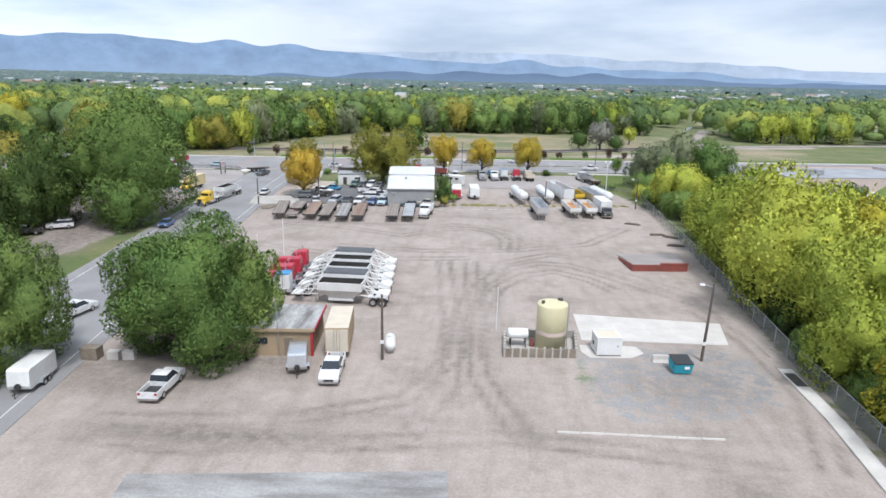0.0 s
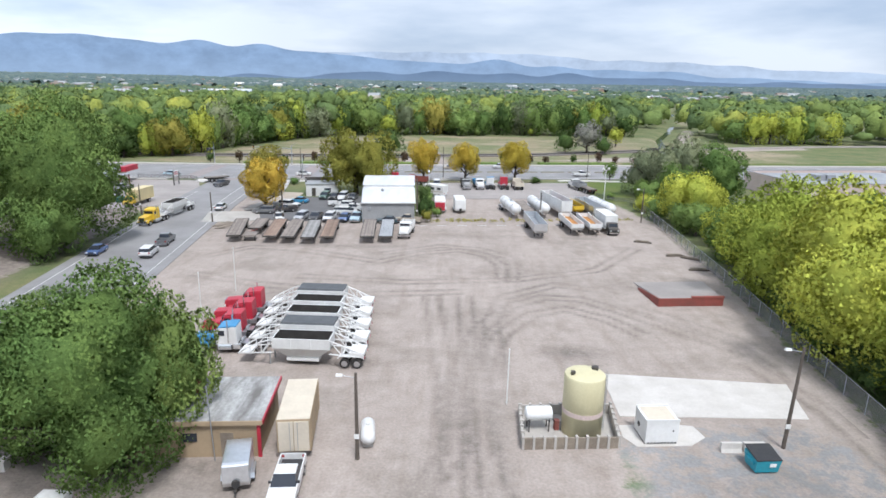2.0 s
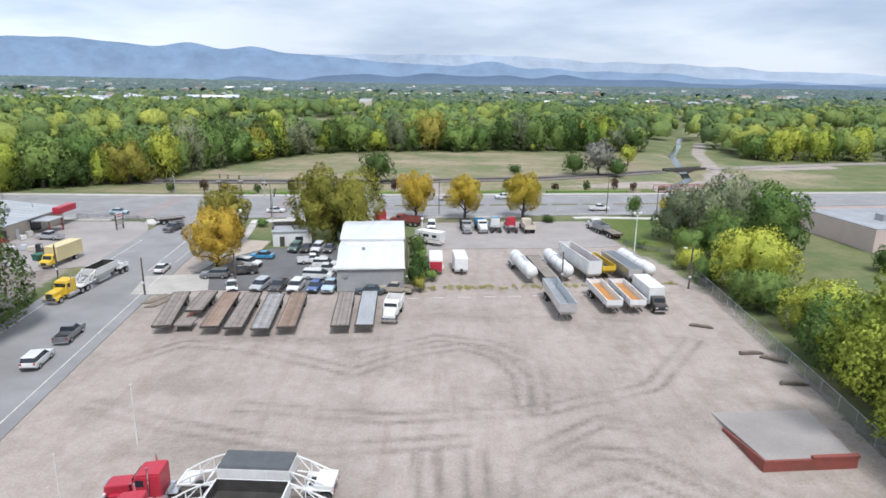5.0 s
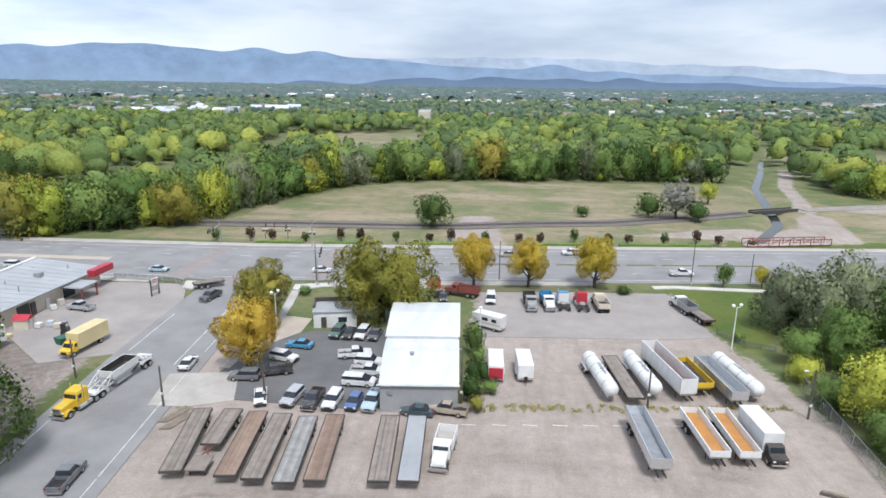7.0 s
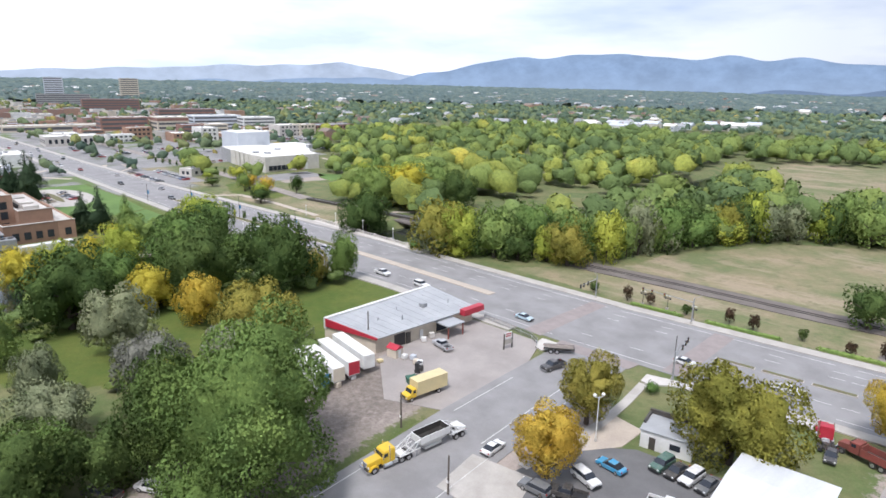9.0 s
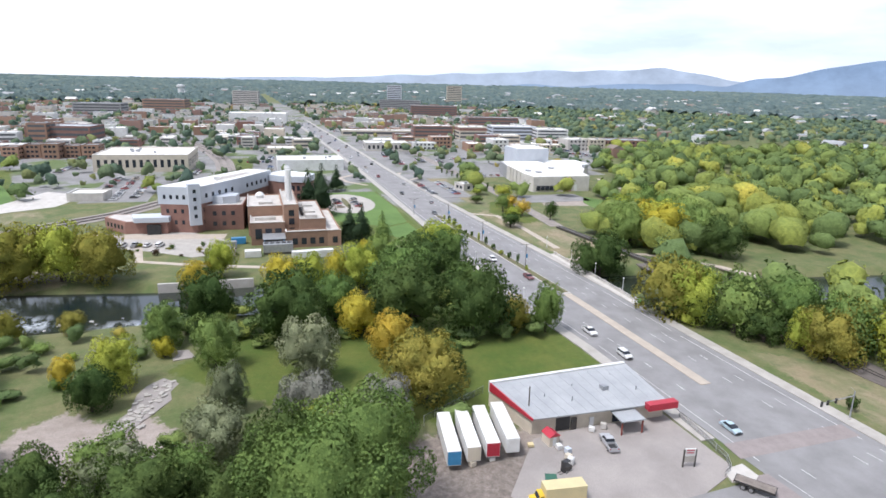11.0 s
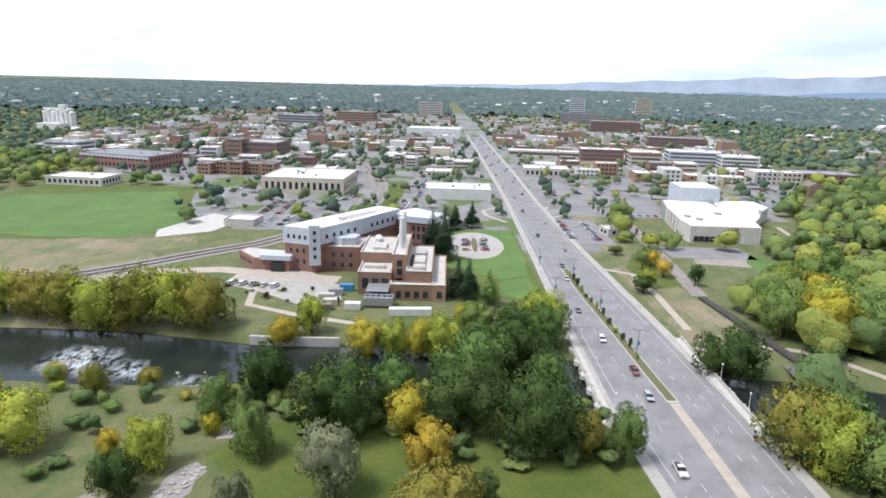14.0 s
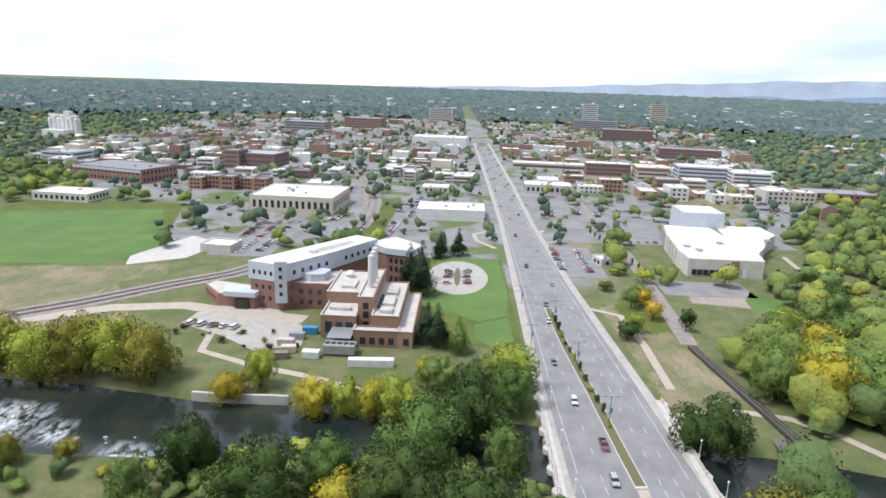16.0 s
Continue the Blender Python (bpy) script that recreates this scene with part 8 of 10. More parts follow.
def make_end_dump(L, top, shell, inside, name="dump_trailer"):
    """Open-topped tub trailer. Front at +y."""
    root = thing(name)
    y0, y1, w = -L / 2, L / 2, 2.5
    bm = B()
    rings = [[bm.verts.new(p) for p in ((-a, yb, z), (a, yb, z), (a, yf, z), (-a, yf, z))] for a, yb, yf, z in ((0.95, y0 + 0.1, y1 - 0.5, 1.15), (w / 2, y0, y1, 1.7), (w / 2, y0, y1, top), (w / 2 - 0.08, y0 + 0.06, y1 - 0.08, top), (w / 2 - 0.1, y0 + 0.08, y1 - 0.1, 1.75), (0.85, y0 + 0.12, y1 - 0.7, 1.28))]
    for a, b in zip(rings, rings[1:]):
        for k in range(4):
            bm.faces.new((a[k], a[(k + 1) % 4], b[(k + 1) % 4], b[k]))
    bm.faces.new(rings[0][::-1])
    bm.faces.new(rings[-1])
    tub = part("tub", bm, shell, root)
    part("liner", frustum(B(), y0 + 0.2, y1 - 0.8, 1.66, 1.3, y0 + 0.14, y1 - 0.3, 2.2, 1.72), inside, root)
    part("top_rail", box(B(), -w / 2 - 0.05, -w / 2 + 0.1, y0, y1, top, top + 0.1, 0.02), shell, tub)
    part("top_rail", box(B(), w / 2 - 0.1, w / 2 + 0.05, y0, y1, top, top + 0.1, 0.02), shell, tub)
    for k in range(8):
        y = y0 + 0.5 + k * (L - 1) / 7
        part("rib", box(B(), -w / 2 - 0.06, -w / 2 + 0.01, y - 0.05, y + 0.05, 1.6, top), shell, tub)
        part("rib", box(B(), w / 2 - 0.01, w / 2 + 0.06, y - 0.05, y + 0.05, 1.6, top), shell, tub)
    part("frame", box(B(), -0.5, -0.35, y0 + 0.3, y1 + 0.6, 0.85, 1.12), "steel_dark", root)
    part("frame", box(B(), 0.35, 0.5, y0 + 0.3, y1 + 0.6, 0.85, 1.12), "steel_dark", root)
    for s in (-1, 1):
        part("landing_leg", tube(B(), (s * 0.75, y1 - 2.2, 0.02), (s * 0.75, y1 - 2.2, 1.2), 0.07, 0.09, 8), "steel_dark", root)
    truck_wheels(root, (y0 + 1.3, y0 + 2.6), 0.92)
    return root


def make_box_truck(cab_mat, box_mat, L=9.2, name="box_truck"):
    root = thing(name)
    y0, y1 = -L / 2, L / 2
    part("cargo_box", box(B(), -1.25, 1.25, y0, y1 - 2.2, 1.0, 3.6, 0.05), box_mat, root)
    part("box_trim", box(B(), -1.27, 1.27, y0 - 0.02, y1 - 2.18, 3.52, 3.63, 0.02), box_mat, root)
    part("box_trim", box(B(), -1.27, 1.27, y0 - 0.02, y1 - 2.18, 0.98, 1.08, 0.02), box_mat, root)
    part("roller_door", box(B(), -1.05, 1.05, y0 - 0.04, y0 + 0.02, 1.12, 3.4, 0.01), "alu", root)
    cb = part("cab", sideform(B(), [(y1 - 2.15, 0.7), (y1 - 0.2, 0.7), (y1, 0.9), (y1 - 0.1, 1.35), (y1 - 0.95, 1.5), (y1 - 1.35, 2.3), (y1 - 2.15, 2.35)], 2.05, 0.08), cab_mat, root)
    part("windscreen", frustum(B(), y1 - 1.2, y1 - 0.97, 1.8, 1.52, y1 - 1.4, y1 - 1.2, 1.6, 2.2), "glass", cb)
    part("door_window", box(B(), -1.04, 1.04, y1 - 1.95, y1 - 1.4, 1.55, 2.15, 0.02), "glass", cb)
    part("bumper", box(B(), -1.05, 1.05, y1 - 0.02, y1 + 0.14, 0.5, 0.75, 0.03), "chrome", root)
    part("grille", box(B(), -0.5, 0.5, y1 - 0.03, y1 + 0.05, 0.85, 1.2, 0.02), "black", root)
    lights(root, 2.1, y1 - 0.02, y0 - 0.02, 0.95)
    part("frame", box(B(), -0.45, 0.45, y0 + 0.1, y1 - 0.3, 0.6, 1.0), "steel_dark", root)
    wheel(root, -0.95, y1 - 1.1, 0.45, 0.28), wheel(root, 0.95, y1 - 1.1, 0.45, 0.28)
    truck_wheels(root, (y0 + 2.0,), 0.92, True, 0.45)
    return root


def make_semi_trailer(front, body="white", L=13.6, name="box_trailer"):
    """Closed semi-trailer; its coloured nose is at +y."""
    root = thing(name)
    y0, y1 = -L / 2, L / 2
    b = part("cargo_box", box(B(), -1.25, 1.25, y0, y1, 1.15, 4.0, 0.05), body, root)
    part("nose_panel", box(B(), -1.18, 1.18, y1 - 0.01, y1 + 0.04, 1.3, 3.9, 0.02), front, b)
    for k in range(11):
        y = y0 + 0.6 + k * (L - 1.2) / 10
        part("post", box(B(), -1.28, -1.24, y - 0.04, y + 0.04, 1.2, 3.95), body, b)
        part("post", box(B(), 1.24, 1.28, y - 0.04, y + 0.04, 1.2, 3.95), body, b)
    part("roof_sheet", box(B(), -1.22, 1.22, y0 + 0.05, y1 - 0.05, 4.0, 4.03, 0.01), "white_roof", b)
    part("frame", box(B(), -0.5, 0.5, y0 + 0.2, y1 - 1.0, 0.9, 1.14), "steel_dark", root)
    for s in (-1, 1):
        part("landing_leg", tube(B(), (s * 0.8, y1 - 2.6, 0.02), (s * 0.8, y1 - 2.6, 1.15), 0.07, 0.09, 8), "steel_dark", root)
    truck_wheels(root, (y0 + 1.3, y0 + 2.6), 0.92)
    return root


def make_cargo_trailer(L, w, h, body="white", name="cargo_trailer"):
    """Small enclosed trailer with a drawbar at +y."""
    root = thing(name)
    b = part("body", sideform(B(), [(-L / 2, 0.5), (L / 2, 0.5), (L / 2 + 0.2, 0.9), (L / 2, h - 0.15), (L / 2 - 0.3, h), (-L / 2, h)], w, 0.08), body, root)
    part("rear_door", box(B(), -w * 0.44, w * 0.44, -L / 2 - 0.04, -L / 2 + 0.01, 0.6, h - 0.15, 0.01), body, b)
    part("side_stripe", box(B(), -w / 2 - 0.01, w / 2 + 0.01, -L / 2 + 0.1, L / 2 - 0.1, 0.55, 0.7, 0.0), "alu", b)
    part("drawbar", box(B(), -0.06, 0.06, L / 2, L / 2 + 1.2, 0.42, 0.54, 0.01), "steel_dark", root)
    part("jockey_wheel", tube(B(), (0, L / 2 + 0.9, 0.02), (0, L / 2 + 0.9, 0.7), 0.05, 0.05, 8), "steel_dark", root)
    part("spare_wheel", lathe(B(), [(0.12, 0), (0.3, 0), (0.3, 0.18), (0.12, 0.18)], 14, "y", (0, L / 2 + 0.24, 0.9)), "rubber", root)
    for s in (-1, 1):
        part("fender", sideform(B(), [(-0.9, 0.5), (-0.75, 0.85), (0.75, 0.85), (0.9, 0.5), (0.8, 0.5), (0.68, 0.78), (-0.68, 0.78), (-0.8, 0.5)], 0.28, 0.0), "alu", root).location = (s * (w / 2 + 0.1), 0, 0)
        wheel(root, s * (w / 2 + 0.08), 0.36, 0.33), wheel(root, s * (w / 2 + 0.08), -0.36, 0.33)
        part("tail_light", box(B(), s * w * 0.4 - 0.08, s * w * 0.4 + 0.08, -L / 2 - 0.06, -L / 2, 0.55, 0.7), "tail", root)
    return root


def make_motorhome():
    root = thing("motorhome")
    b = part("body", sideform(B(), [(-3.2, 0.55), (2.0, 0.55), (2.0, 1.7), (3.1, 2.0), (3.1, 2.85), (2.6, 3.0), (-3.2, 3.0)], 2.3, 0.1), "white", root)
    part("side_window", box(B(), -1.17, 1.17, -2.3, -1.2, 1.8, 2.4, 0.02), "glass", b)
    part("side_window", box(B(), -1.17, 1.17, -0.4, 0.9, 1.8, 2.4, 0.02), "glass", b)
    part("stripe", box(B(), -1.165, 1.165, -3.1, 1.9, 1.3, 1.42), "tan_wall", b)
    part("roof_vent", box(B(), -0.35, 0.35, -1.2, -0.5, 3.0, 3.2, 0.04), "white_roof", b)
    c = part("cab", sideform(B(), [(1.9, 0.5), (3.9, 0.5), (4.0, 0.9), (3.8, 1.15), (3.1, 1.3), (2.8, 2.0), (1.9, 2.0)], 1.95, 0.07), "white", root)
    part("windscreen", frustum(B(), 2.85, 3.08, 1.7, 1.32, 2.7, 2.9, 1.55, 1.98), "glass", c)
    lights(root, 2.0, 3.95, -3.2, 0.75)
    for s in (-1, 1):
        wheel(root, s * 0.9, 3.1, 0.38), wheel(root, s * 0.95, -1.8, 0.38, 0.4)
    return root


def make_dump_truck(cab_mat, bed_mat, inside="load", name="dump_truck"):
    """Straight truck with a dump bed. Front at +y."""
    root = thing(name)
    part("frame", box(B(), -0.45, 0.45, -3.6, 3.4, 0.75, 1.05), "steel_dark", root)
    part("hood", sideform(B(), [(2.0, 0.9), (3.7, 0.9), (3.8, 1.3), (3.65, 1.75), (2.0, 1.95)], 1.7, 0.1), cab_mat, root)
    c = part("cab", sideform(B(), [(0.5, 0.9), (2.1, 0.9), (2.1, 1.9), (1.85, 2.7), (0.5, 2.75)], 2.15, 0.08), cab_mat, root)
    part("windscreen", box(B(), -0.9, 0.9, 1.96, 2.04, 2.0, 2.6, 0.02), "glass", c)
    part("door_window", box(B(), -1.1, 1.1, 1.0, 1.7, 1.95, 2.5, 0.02), "glass", c)
    part("bumper", box(B(), -1.15, 1.15, 3.75, 3.95, 0.5, 0.85, 0.04), "chrome", root)
    part("headlight", box(B(), -0.95, -0.7, 3.68, 3.8, 1.0, 1.25), "headlight", root)
    part("headlight", box(B(), 0.7, 0.95, 3.68, 3.8, 1.0, 1.25), "headlight", root)
    bm = B()
    for a in ((-1.22, -1.1, -3.9, 0.3, 1.1, 2.3), (1.1, 1.22, -3.9, 0.3, 1.1, 2.3), (-1.1, 1.1, 0.18, 0.3, 1.1, 2.6), (-1.1, 1.1, -3.9, -3.78, 1.1, 2.2), (-1.1, 1.1, -3.78, 0.18, 1.08, 1.25)):
        box(bm, *a, 0.02)
    bd = part("bed", bm, bed_mat, root)
    part("bed_floor", box(B(), -1.08, 1.08, -3.76, 0.16, 1.255, 1.28), inside, bd)
    for k in range(4):
        y = -3.4 + k * 1.1
        part("rib", box(B(), -1.28, -1.21, y - 0.05, y + 0.05, 1.15, 2.3), bed_mat, bd)
        part("rib", box(B(), 1.21, 1.28, y - 0.05, y + 0.05, 1.15, 2.3), bed_mat, bd)
    wheel(root, -1.0, 2.9, 0.5, 0.3), wheel(root, 1.0, 2.9, 0.5, 0.3)
    truck_wheels(root, (-1.7, -2.95), 0.92)
    return root


def put(ob, x, y, rz, label, category, group="", name=""):
    ob.matrix_world = pose(x, y, 0.02, 0, 0, rz)
    if name:
        ob.name = name
    return tagged(ob, label, category, group)


def aim(x0, y0, x1, y1):
    """Middle point and heading of a thing whose rear is at the first point and front at the second."""
    return (x0 + x1) / 2, (y0 + y1) / 2, math.degrees(math.atan2(-(x1 - x0), y1 - y0))

# ---- vehicles in the yard ----
# four belly-dump trailers side by side, and their tractors
first = make_belly_dump()
for i, (x, y) in enumerate(((-16.6, 82.2), (-16.8, 86.1), (-17.1, 89.9), (-17.4, 93.7), (-17.7, 97.5))):
    d = first if i == 0 else copy_thing(first, Matrix.Identity(4))
    put(d, x, y, 88, "white belly-dump trailer with trussed ends and open hopper" if i in (0, 2, 3) else "white belly-dump trailer with a grey mesh cover rolled over its hopper", "trailer", "belly-dump trailers")
    if i in (1, 4):
        part("tarp", frustum(B(), -2.95, 2.95, 2.5, 3.08, -2.9, 2.9, 2.3, 3.3), "tarp", d, "grey mesh cover")
put(make_tractor("blue", "blue"), -25.3, 85.0, 93, "white road tractor with a blue roof and fenders", "truck", "road tractors")
redt = make_tractor("red", "red")
put(redt, -25.9, 88.6, 93, "dark red road tractor with a sleeper cab", "truck", "road tractors")
for x, y in ((-25.9, 92.4), (-26.0, 96.4)):
    put(copy_thing(redt, Matrix.Identity(4)), x, y, 93, "dark red road tractor with a sleeper cab", "truck", "road tractors")

# flatbed trailers along the workshop's fence
fb = make_flatbed()
FB = [((-43.4, 144.2), (-40.8, 131.6)), ((-35.8, 145.5), (-34.1, 130.4)), ((-32.3, 144.9), (-30.9, 130.6)), ((-28.7, 144.9), (-27.1, 130.0)), ((-25.2, 145.6), (-23.8, 130.9)), ((-17.8, 146.2), (-16.6, 131.6)), ((-14.2, 146.6), (-13.3, 132.0))]
for i, (a, b) in enumerate(FB):
    f = fb if i == 0 else make_flatbed(14.4, 2.5, ("deck", "deck_rust", "deck_grey", "deck_grey", "deck_rust", "deck", "metal_roof")[i]) if i in (1, 3, 4, 6) else copy_thing(fb, Matrix.Identity(4))
    x, y, rz = aim(*a, *b)
    put(f, x, y, rz, "pale aluminium flatbed trailer with dark deck seams" if i == 6 else "flatbed trailer with a rust-stained brown board deck" if i in (1, 4) else "flatbed trailer with a pale grey board deck" if i == 3 else "flatbed trailer with a weathered grey-brown board deck", "trailer", "flatbed trailers")
short = make_flatbed(8.6)
x, y, rz = aim(-39.4, 145.5, -38.6, 136.6)
put(short, x, y, rz, "short two-level flatbed trailer with a rusty red neck", "trailer", "flatbed trailers", "drop_deck_trailer")
part("lower_deck", box(B(), -1.2, 1.2, 6.4, 9.4, 1.0, 1.2, 0.02), "deck", short)
for s in (-1, 1):
    part("neck_brace", tube(B(), (s * 0.6, 4.2, 1.2), (-s * 0.6, 6.6, 1.05), 0.08, 0.08, 6), "red_rust", short, "rusty red brace")
    part("support_leg", tube(B(), (s * 0.9, 8.6, 0.0), (s * 0.9, 8.6, 1.02), 0.08, 0.08, 6), "steel_dark", short)
put(make_dump_truck("white", "white", "concrete"), -10.0, 139.5, 176, "white tipper truck with an open bed", "truck")

# trailers by the eastern fence
put(make_end_dump(12.4, 3.0, "alu", "galv"), *aim(14.9, 149.6, 15.6, 137.4), "long grey aluminium end-dump trailer", "trailer", "dump trailers")
od = make_end_dump(10.6, 2.5, "white", "orange")
put(od, *aim(22.4, 151, 23.2, 140.6), "white dump trailer with a rust-orange inside", "trailer", "dump trailers")
put(copy_thing(od, Matrix.Identity(4)), *aim(26.2, 151.3, 26.8, 140.9), "white dump trailer with a rust-orange inside", "trailer", "dump trailers")
put(make_box_truck("steel_dark", "white"), *aim(29.8, 150.4, 30.6, 141.4), "white box truck with a black cab", "truck")
tk = make_tanker()
put(tk, *aim(10.9, 167.4, 13.0, 154.6), "white tank trailer parked on the dirt lot", "trailer", "tank trailers")
put(copy_thing(tk, Matrix.Identity(4)), *aim(17.3, 169.5, 19.6, 155.2), "white tank trailer parked on the dirt lot", "trailer", "tank trailers")
put(copy_thing(tk, Matrix.Identity(4)), *aim(31.6, 170.5, 34.4, 156.2), "white tank trailer parked on the dirt lot", "trailer", "tank trailers")
put(copy_thing(fb, Matrix.Identity(4)), *aim(14.6, 169.5, 16.3, 154.8), "flatbed trailer with a weathered grey-brown board deck", "trailer", "flatbed trailers")
tall = make_end_dump(14.2, 4.0, "white", "red_rust", "walking_floor_trailer")
put(tall, *aim(21.0, 170.6, 23.9, 156.4), "tall white open-topped trailer with a rusty inside", "trailer", "dump trailers")
put(make_end_dump(9.0, 2.5, "yellow", "load", "rock_trailer"), *aim(25.3, 168.0, 27.0, 158.4), "short dump trailer with a yellow end", "trailer", "dump trailers")
put(make_end_dump(12.4, 3.0, "alu", "galv"), *aim(28.8, 167.5, 30.6, 155.6), "long grey aluminium end-dump trailer", "trailer", "dump trailers")

# lot behind the workshop
put(make_cargo_trailer(6.2, 2.4, 3.0), *aim(-4.1, 166.5, -3.9, 159.8), "white cargo trailer with a red end by the hedge", "trailer", "", "cargo_trailer")
part("red_end", box(B(), -1.1, 1.1, 3.12, 3.3, 0.7, 2.5, 0.02), "red", bpy.data.objects["cargo_trailer"], "red end panel")
put(make_cargo_trailer(6.0, 2.4, 3.1), *aim(0.2, 166.8, 0.7, 160.3), "white camper trailer on the dirt lot", "trailer", "", "camper_trailer")
put(make_motorhome(), -5.6, 182.5, 60, "white motorhome with a tan stripe", "motorhome")
dt = make_dump_truck("grey_wall", "steel_dark")
put(dt, 2.6, 195.4, 184, "grey truck with a dark flat bed", "truck", "trucks along the kerb")
put(make_dump_truck("white", "blue"), 6.2, 196.0, 186, "white and blue tipper truck", "truck", "trucks along the kerb")
put(make_tractor("blue", "blue"), 9.4, 197.0, 2, "blue road tractor parked at the kerb", "truck", "trucks along the kerb")
put(copy_thing(redt, Matrix.Identity(4)), 13.2, 197.0, 2, "dark red road tractor parked at the kerb", "truck", "trucks along the kerb")
put(make_dump_truck("cream_wall", "cream_wall"), 17.0, 196.6, 5, "cream tipper truck with an empty bed", "truck", "trucks along the kerb")
put(make_dump_truck("red_rust", "red_rust"), -12.0, 200.5, 75, "dark red tipper truck by the workshop", "truck", "trucks along the kerb")
put(copy_thing(redt, Matrix.Identity(4)), -18.0, 202.0, 20, "dark red road tractor parked at the kerb", "truck", "trucks along the kerb")
car("van", -5.6, 197.5, 180, "white", "parked by the street trees")
car("sedan", -15.8, 197.2, 190, "black", "parked by the street trees")
bt = make_flatbed(7.0, 2.4)
put(bt, 35.6, 191.6, 14, "flat truck bed with stake sides beside the lawn", "trailer", "", "stake_truck_bed")
put(make_dump_truck("white", "galv"), 33.8, 197.0, 14, "white stake-bed truck beside the lawn", "truck")

# store side
for i, (y, mat, text) in enumerate(((153.0, "blue", "white box trailer with a blue nose"), (156.8, "cream_wall", "white box trailer with a tan nose"), (160.6, "red", "white box trailer with a red nose"), (164.6, "white", "plain white box trailer"))):
    put(make_semi_trailer(mat), -93.6 - 0.4 * i, y - 1.1, -98, text + " beside the store", "trailer", "box trailers")
put(make_box_truck("yellow", "pale_yellow"), *aim(-73.9, 169.6, -74.9, 159.6), "yellow box truck with a pale yellow cargo box", "truck")
ty = make_tractor("yellow", "yellow")
put(ty, *aim(-61.6, 149.4, -62.5, 141.4), "yellow road tractor on the street", "truck")
put(copy_thing(first, Matrix.Identity(4)), *aim(-60.6, 160.2, -61.5, 147.2), "white belly-dump trailer behind a yellow tractor", "trailer")
put(make_flatbed(6.4, 2.2), -68.6, 199.0, -53, "small flat trailer behind a dark pickup", "trailer", "", "utility_trailer")

# cars
car("sedan", -37.7, 150.6, 200, "white", "by the flatbed trailers", "cars by the fence")
car("suv", -33.0, 150.8, 172, "silver", "by the flatbed trailers", "cars by the fence")
car("pickup", -29.9, 150.6, 178, "black", "by the flatbed trailers", "cars by the fence")
car("suv", -27.0, 150.6, 176, "white", "by the flatbed trailers", "cars by the fence")
car("hatchback", -23.9, 150.6, 176, "blue", "by the flatbed trailers", "cars by the fence")
car("pickup", -21.3, 151.2, 176, "pale blue", "by the flatbed trailers", "cars by the fence")
car("sedan", -14.6, 149.2, 85, "dark teal", "at the workshop's end")
car("pickup", -10.4, 150.0, 80, "tan", "at the workshop's end")
car("suv", -42.6, 156.6, 95, "grey", "in the car park", "cars in the car park")
car("pickup", -38.6, 158.9, 110, "black", "in the car park", "cars in the car park")
car("suv", -38.9, 163.9, 255, "white", "in the car park", "cars in the car park")
car("sedan", -38.0, 169.4, 85, "bright blue", "in the car park", "cars in the car park")
for x, k, c in ((-32.9, "suv", "green"), (-30.6, "sedan", "black"), (-28.3, "suv", "white"), (-25.9, "sedan", "grey")):
    car(k, x, 175.4, 175, c, "by the stucco shed", "cars in the car park")
car("pickup", -27.6, 166.6, 285, "white", "in the car park", "cars in the car park")
car("suv", -24.6, 164.0, 268, "white", "by the workshop wall", "cars in the car park")
car("pickup", -24.0, 160.4, 270, "white", "by the workshop wall", "cars in the car park")
car("van", -24.6, 156.8, 268, "white", "by the workshop wall", "cars in the car park")
car("pickup", -87.2, 182.0, 80, "silver", "on the store forecourt")
car("pickup", -28.4, 56.2, 0, "white", "in the dirt yard")
car("pickup", -13.0, 61.0, 184, "white", "in the dirt yard")
car("pickup", -48.5, 74.0, -12, "white", "on the street's shoulder")
car("pickup", -47.6, 67.4, -10, "white", "on the street's shoulder")
car("sedan", -60.6, 146.0 - 24, 186, "blue", "on the street")
car("pickup", -52.4, 129.5, 8, "grey", "on the street")
car("suv", -51.6, 121.5, 8, "white", "on the street")
car("sedan", -53.4, 160.0, 6, "white", "on the street")
car("pickup", -64.6, 191.5, 170, "black", "on the street")
car("suv", -79.5, 117.5, 120, "white", "on the bare dirt")
car("pickup", -82.5, 112.0, 120, "black", "on the bare dirt")
for x, y, k, c, rz in ((-122, 207.5, "suv", "white", -90), (-138, 206.5, "pickup", "white", -90), (-172, 210.5, "suv", "silver", -90), (-188, 212, "pickup", "dark red", -90), (-212, 208, "suv", "white", -90), (-240, 206, "sedan", "grey", -90), (-86, 209, "sedan", "pale blue", -90), (-47, 213.5, "sedan", "white", -84), (-28, 216, "pickup", "white", -84)):
    y = road_middle(x) + (y - 217) * 0.85 if x < -160 else y
    car(k, x, y, rz, c, "on the main road", "cars on the main road")
for x, y, k, c, rz in ((-280, 209, "sedan", "white", -90), (-300, 212, "suv", "grey", -90), (-330, 224, "sedan", "silver", 90), (-360, 209, "suv", "black", -90), (-395, 225, "sedan", "white", 90), (-430, 210, "suv", "red", -90), (40, 222, "pickup", "white", -84), (15, 238, "suv", "white", 96), (-2, 234, "sedan", "tan", 96)):
    y = road_middle(x) + (y - 217) * 0.62 if x < -200 else y
    car(k, x, y, rz, c, "on the main road", "cars on the main road")
put(make_cargo_trailer(4.6, 2.1, 2.5), *aim(-41.6, 59.0, -41.0, 53.8), "white cargo trailer in the dirt yard", "trailer")
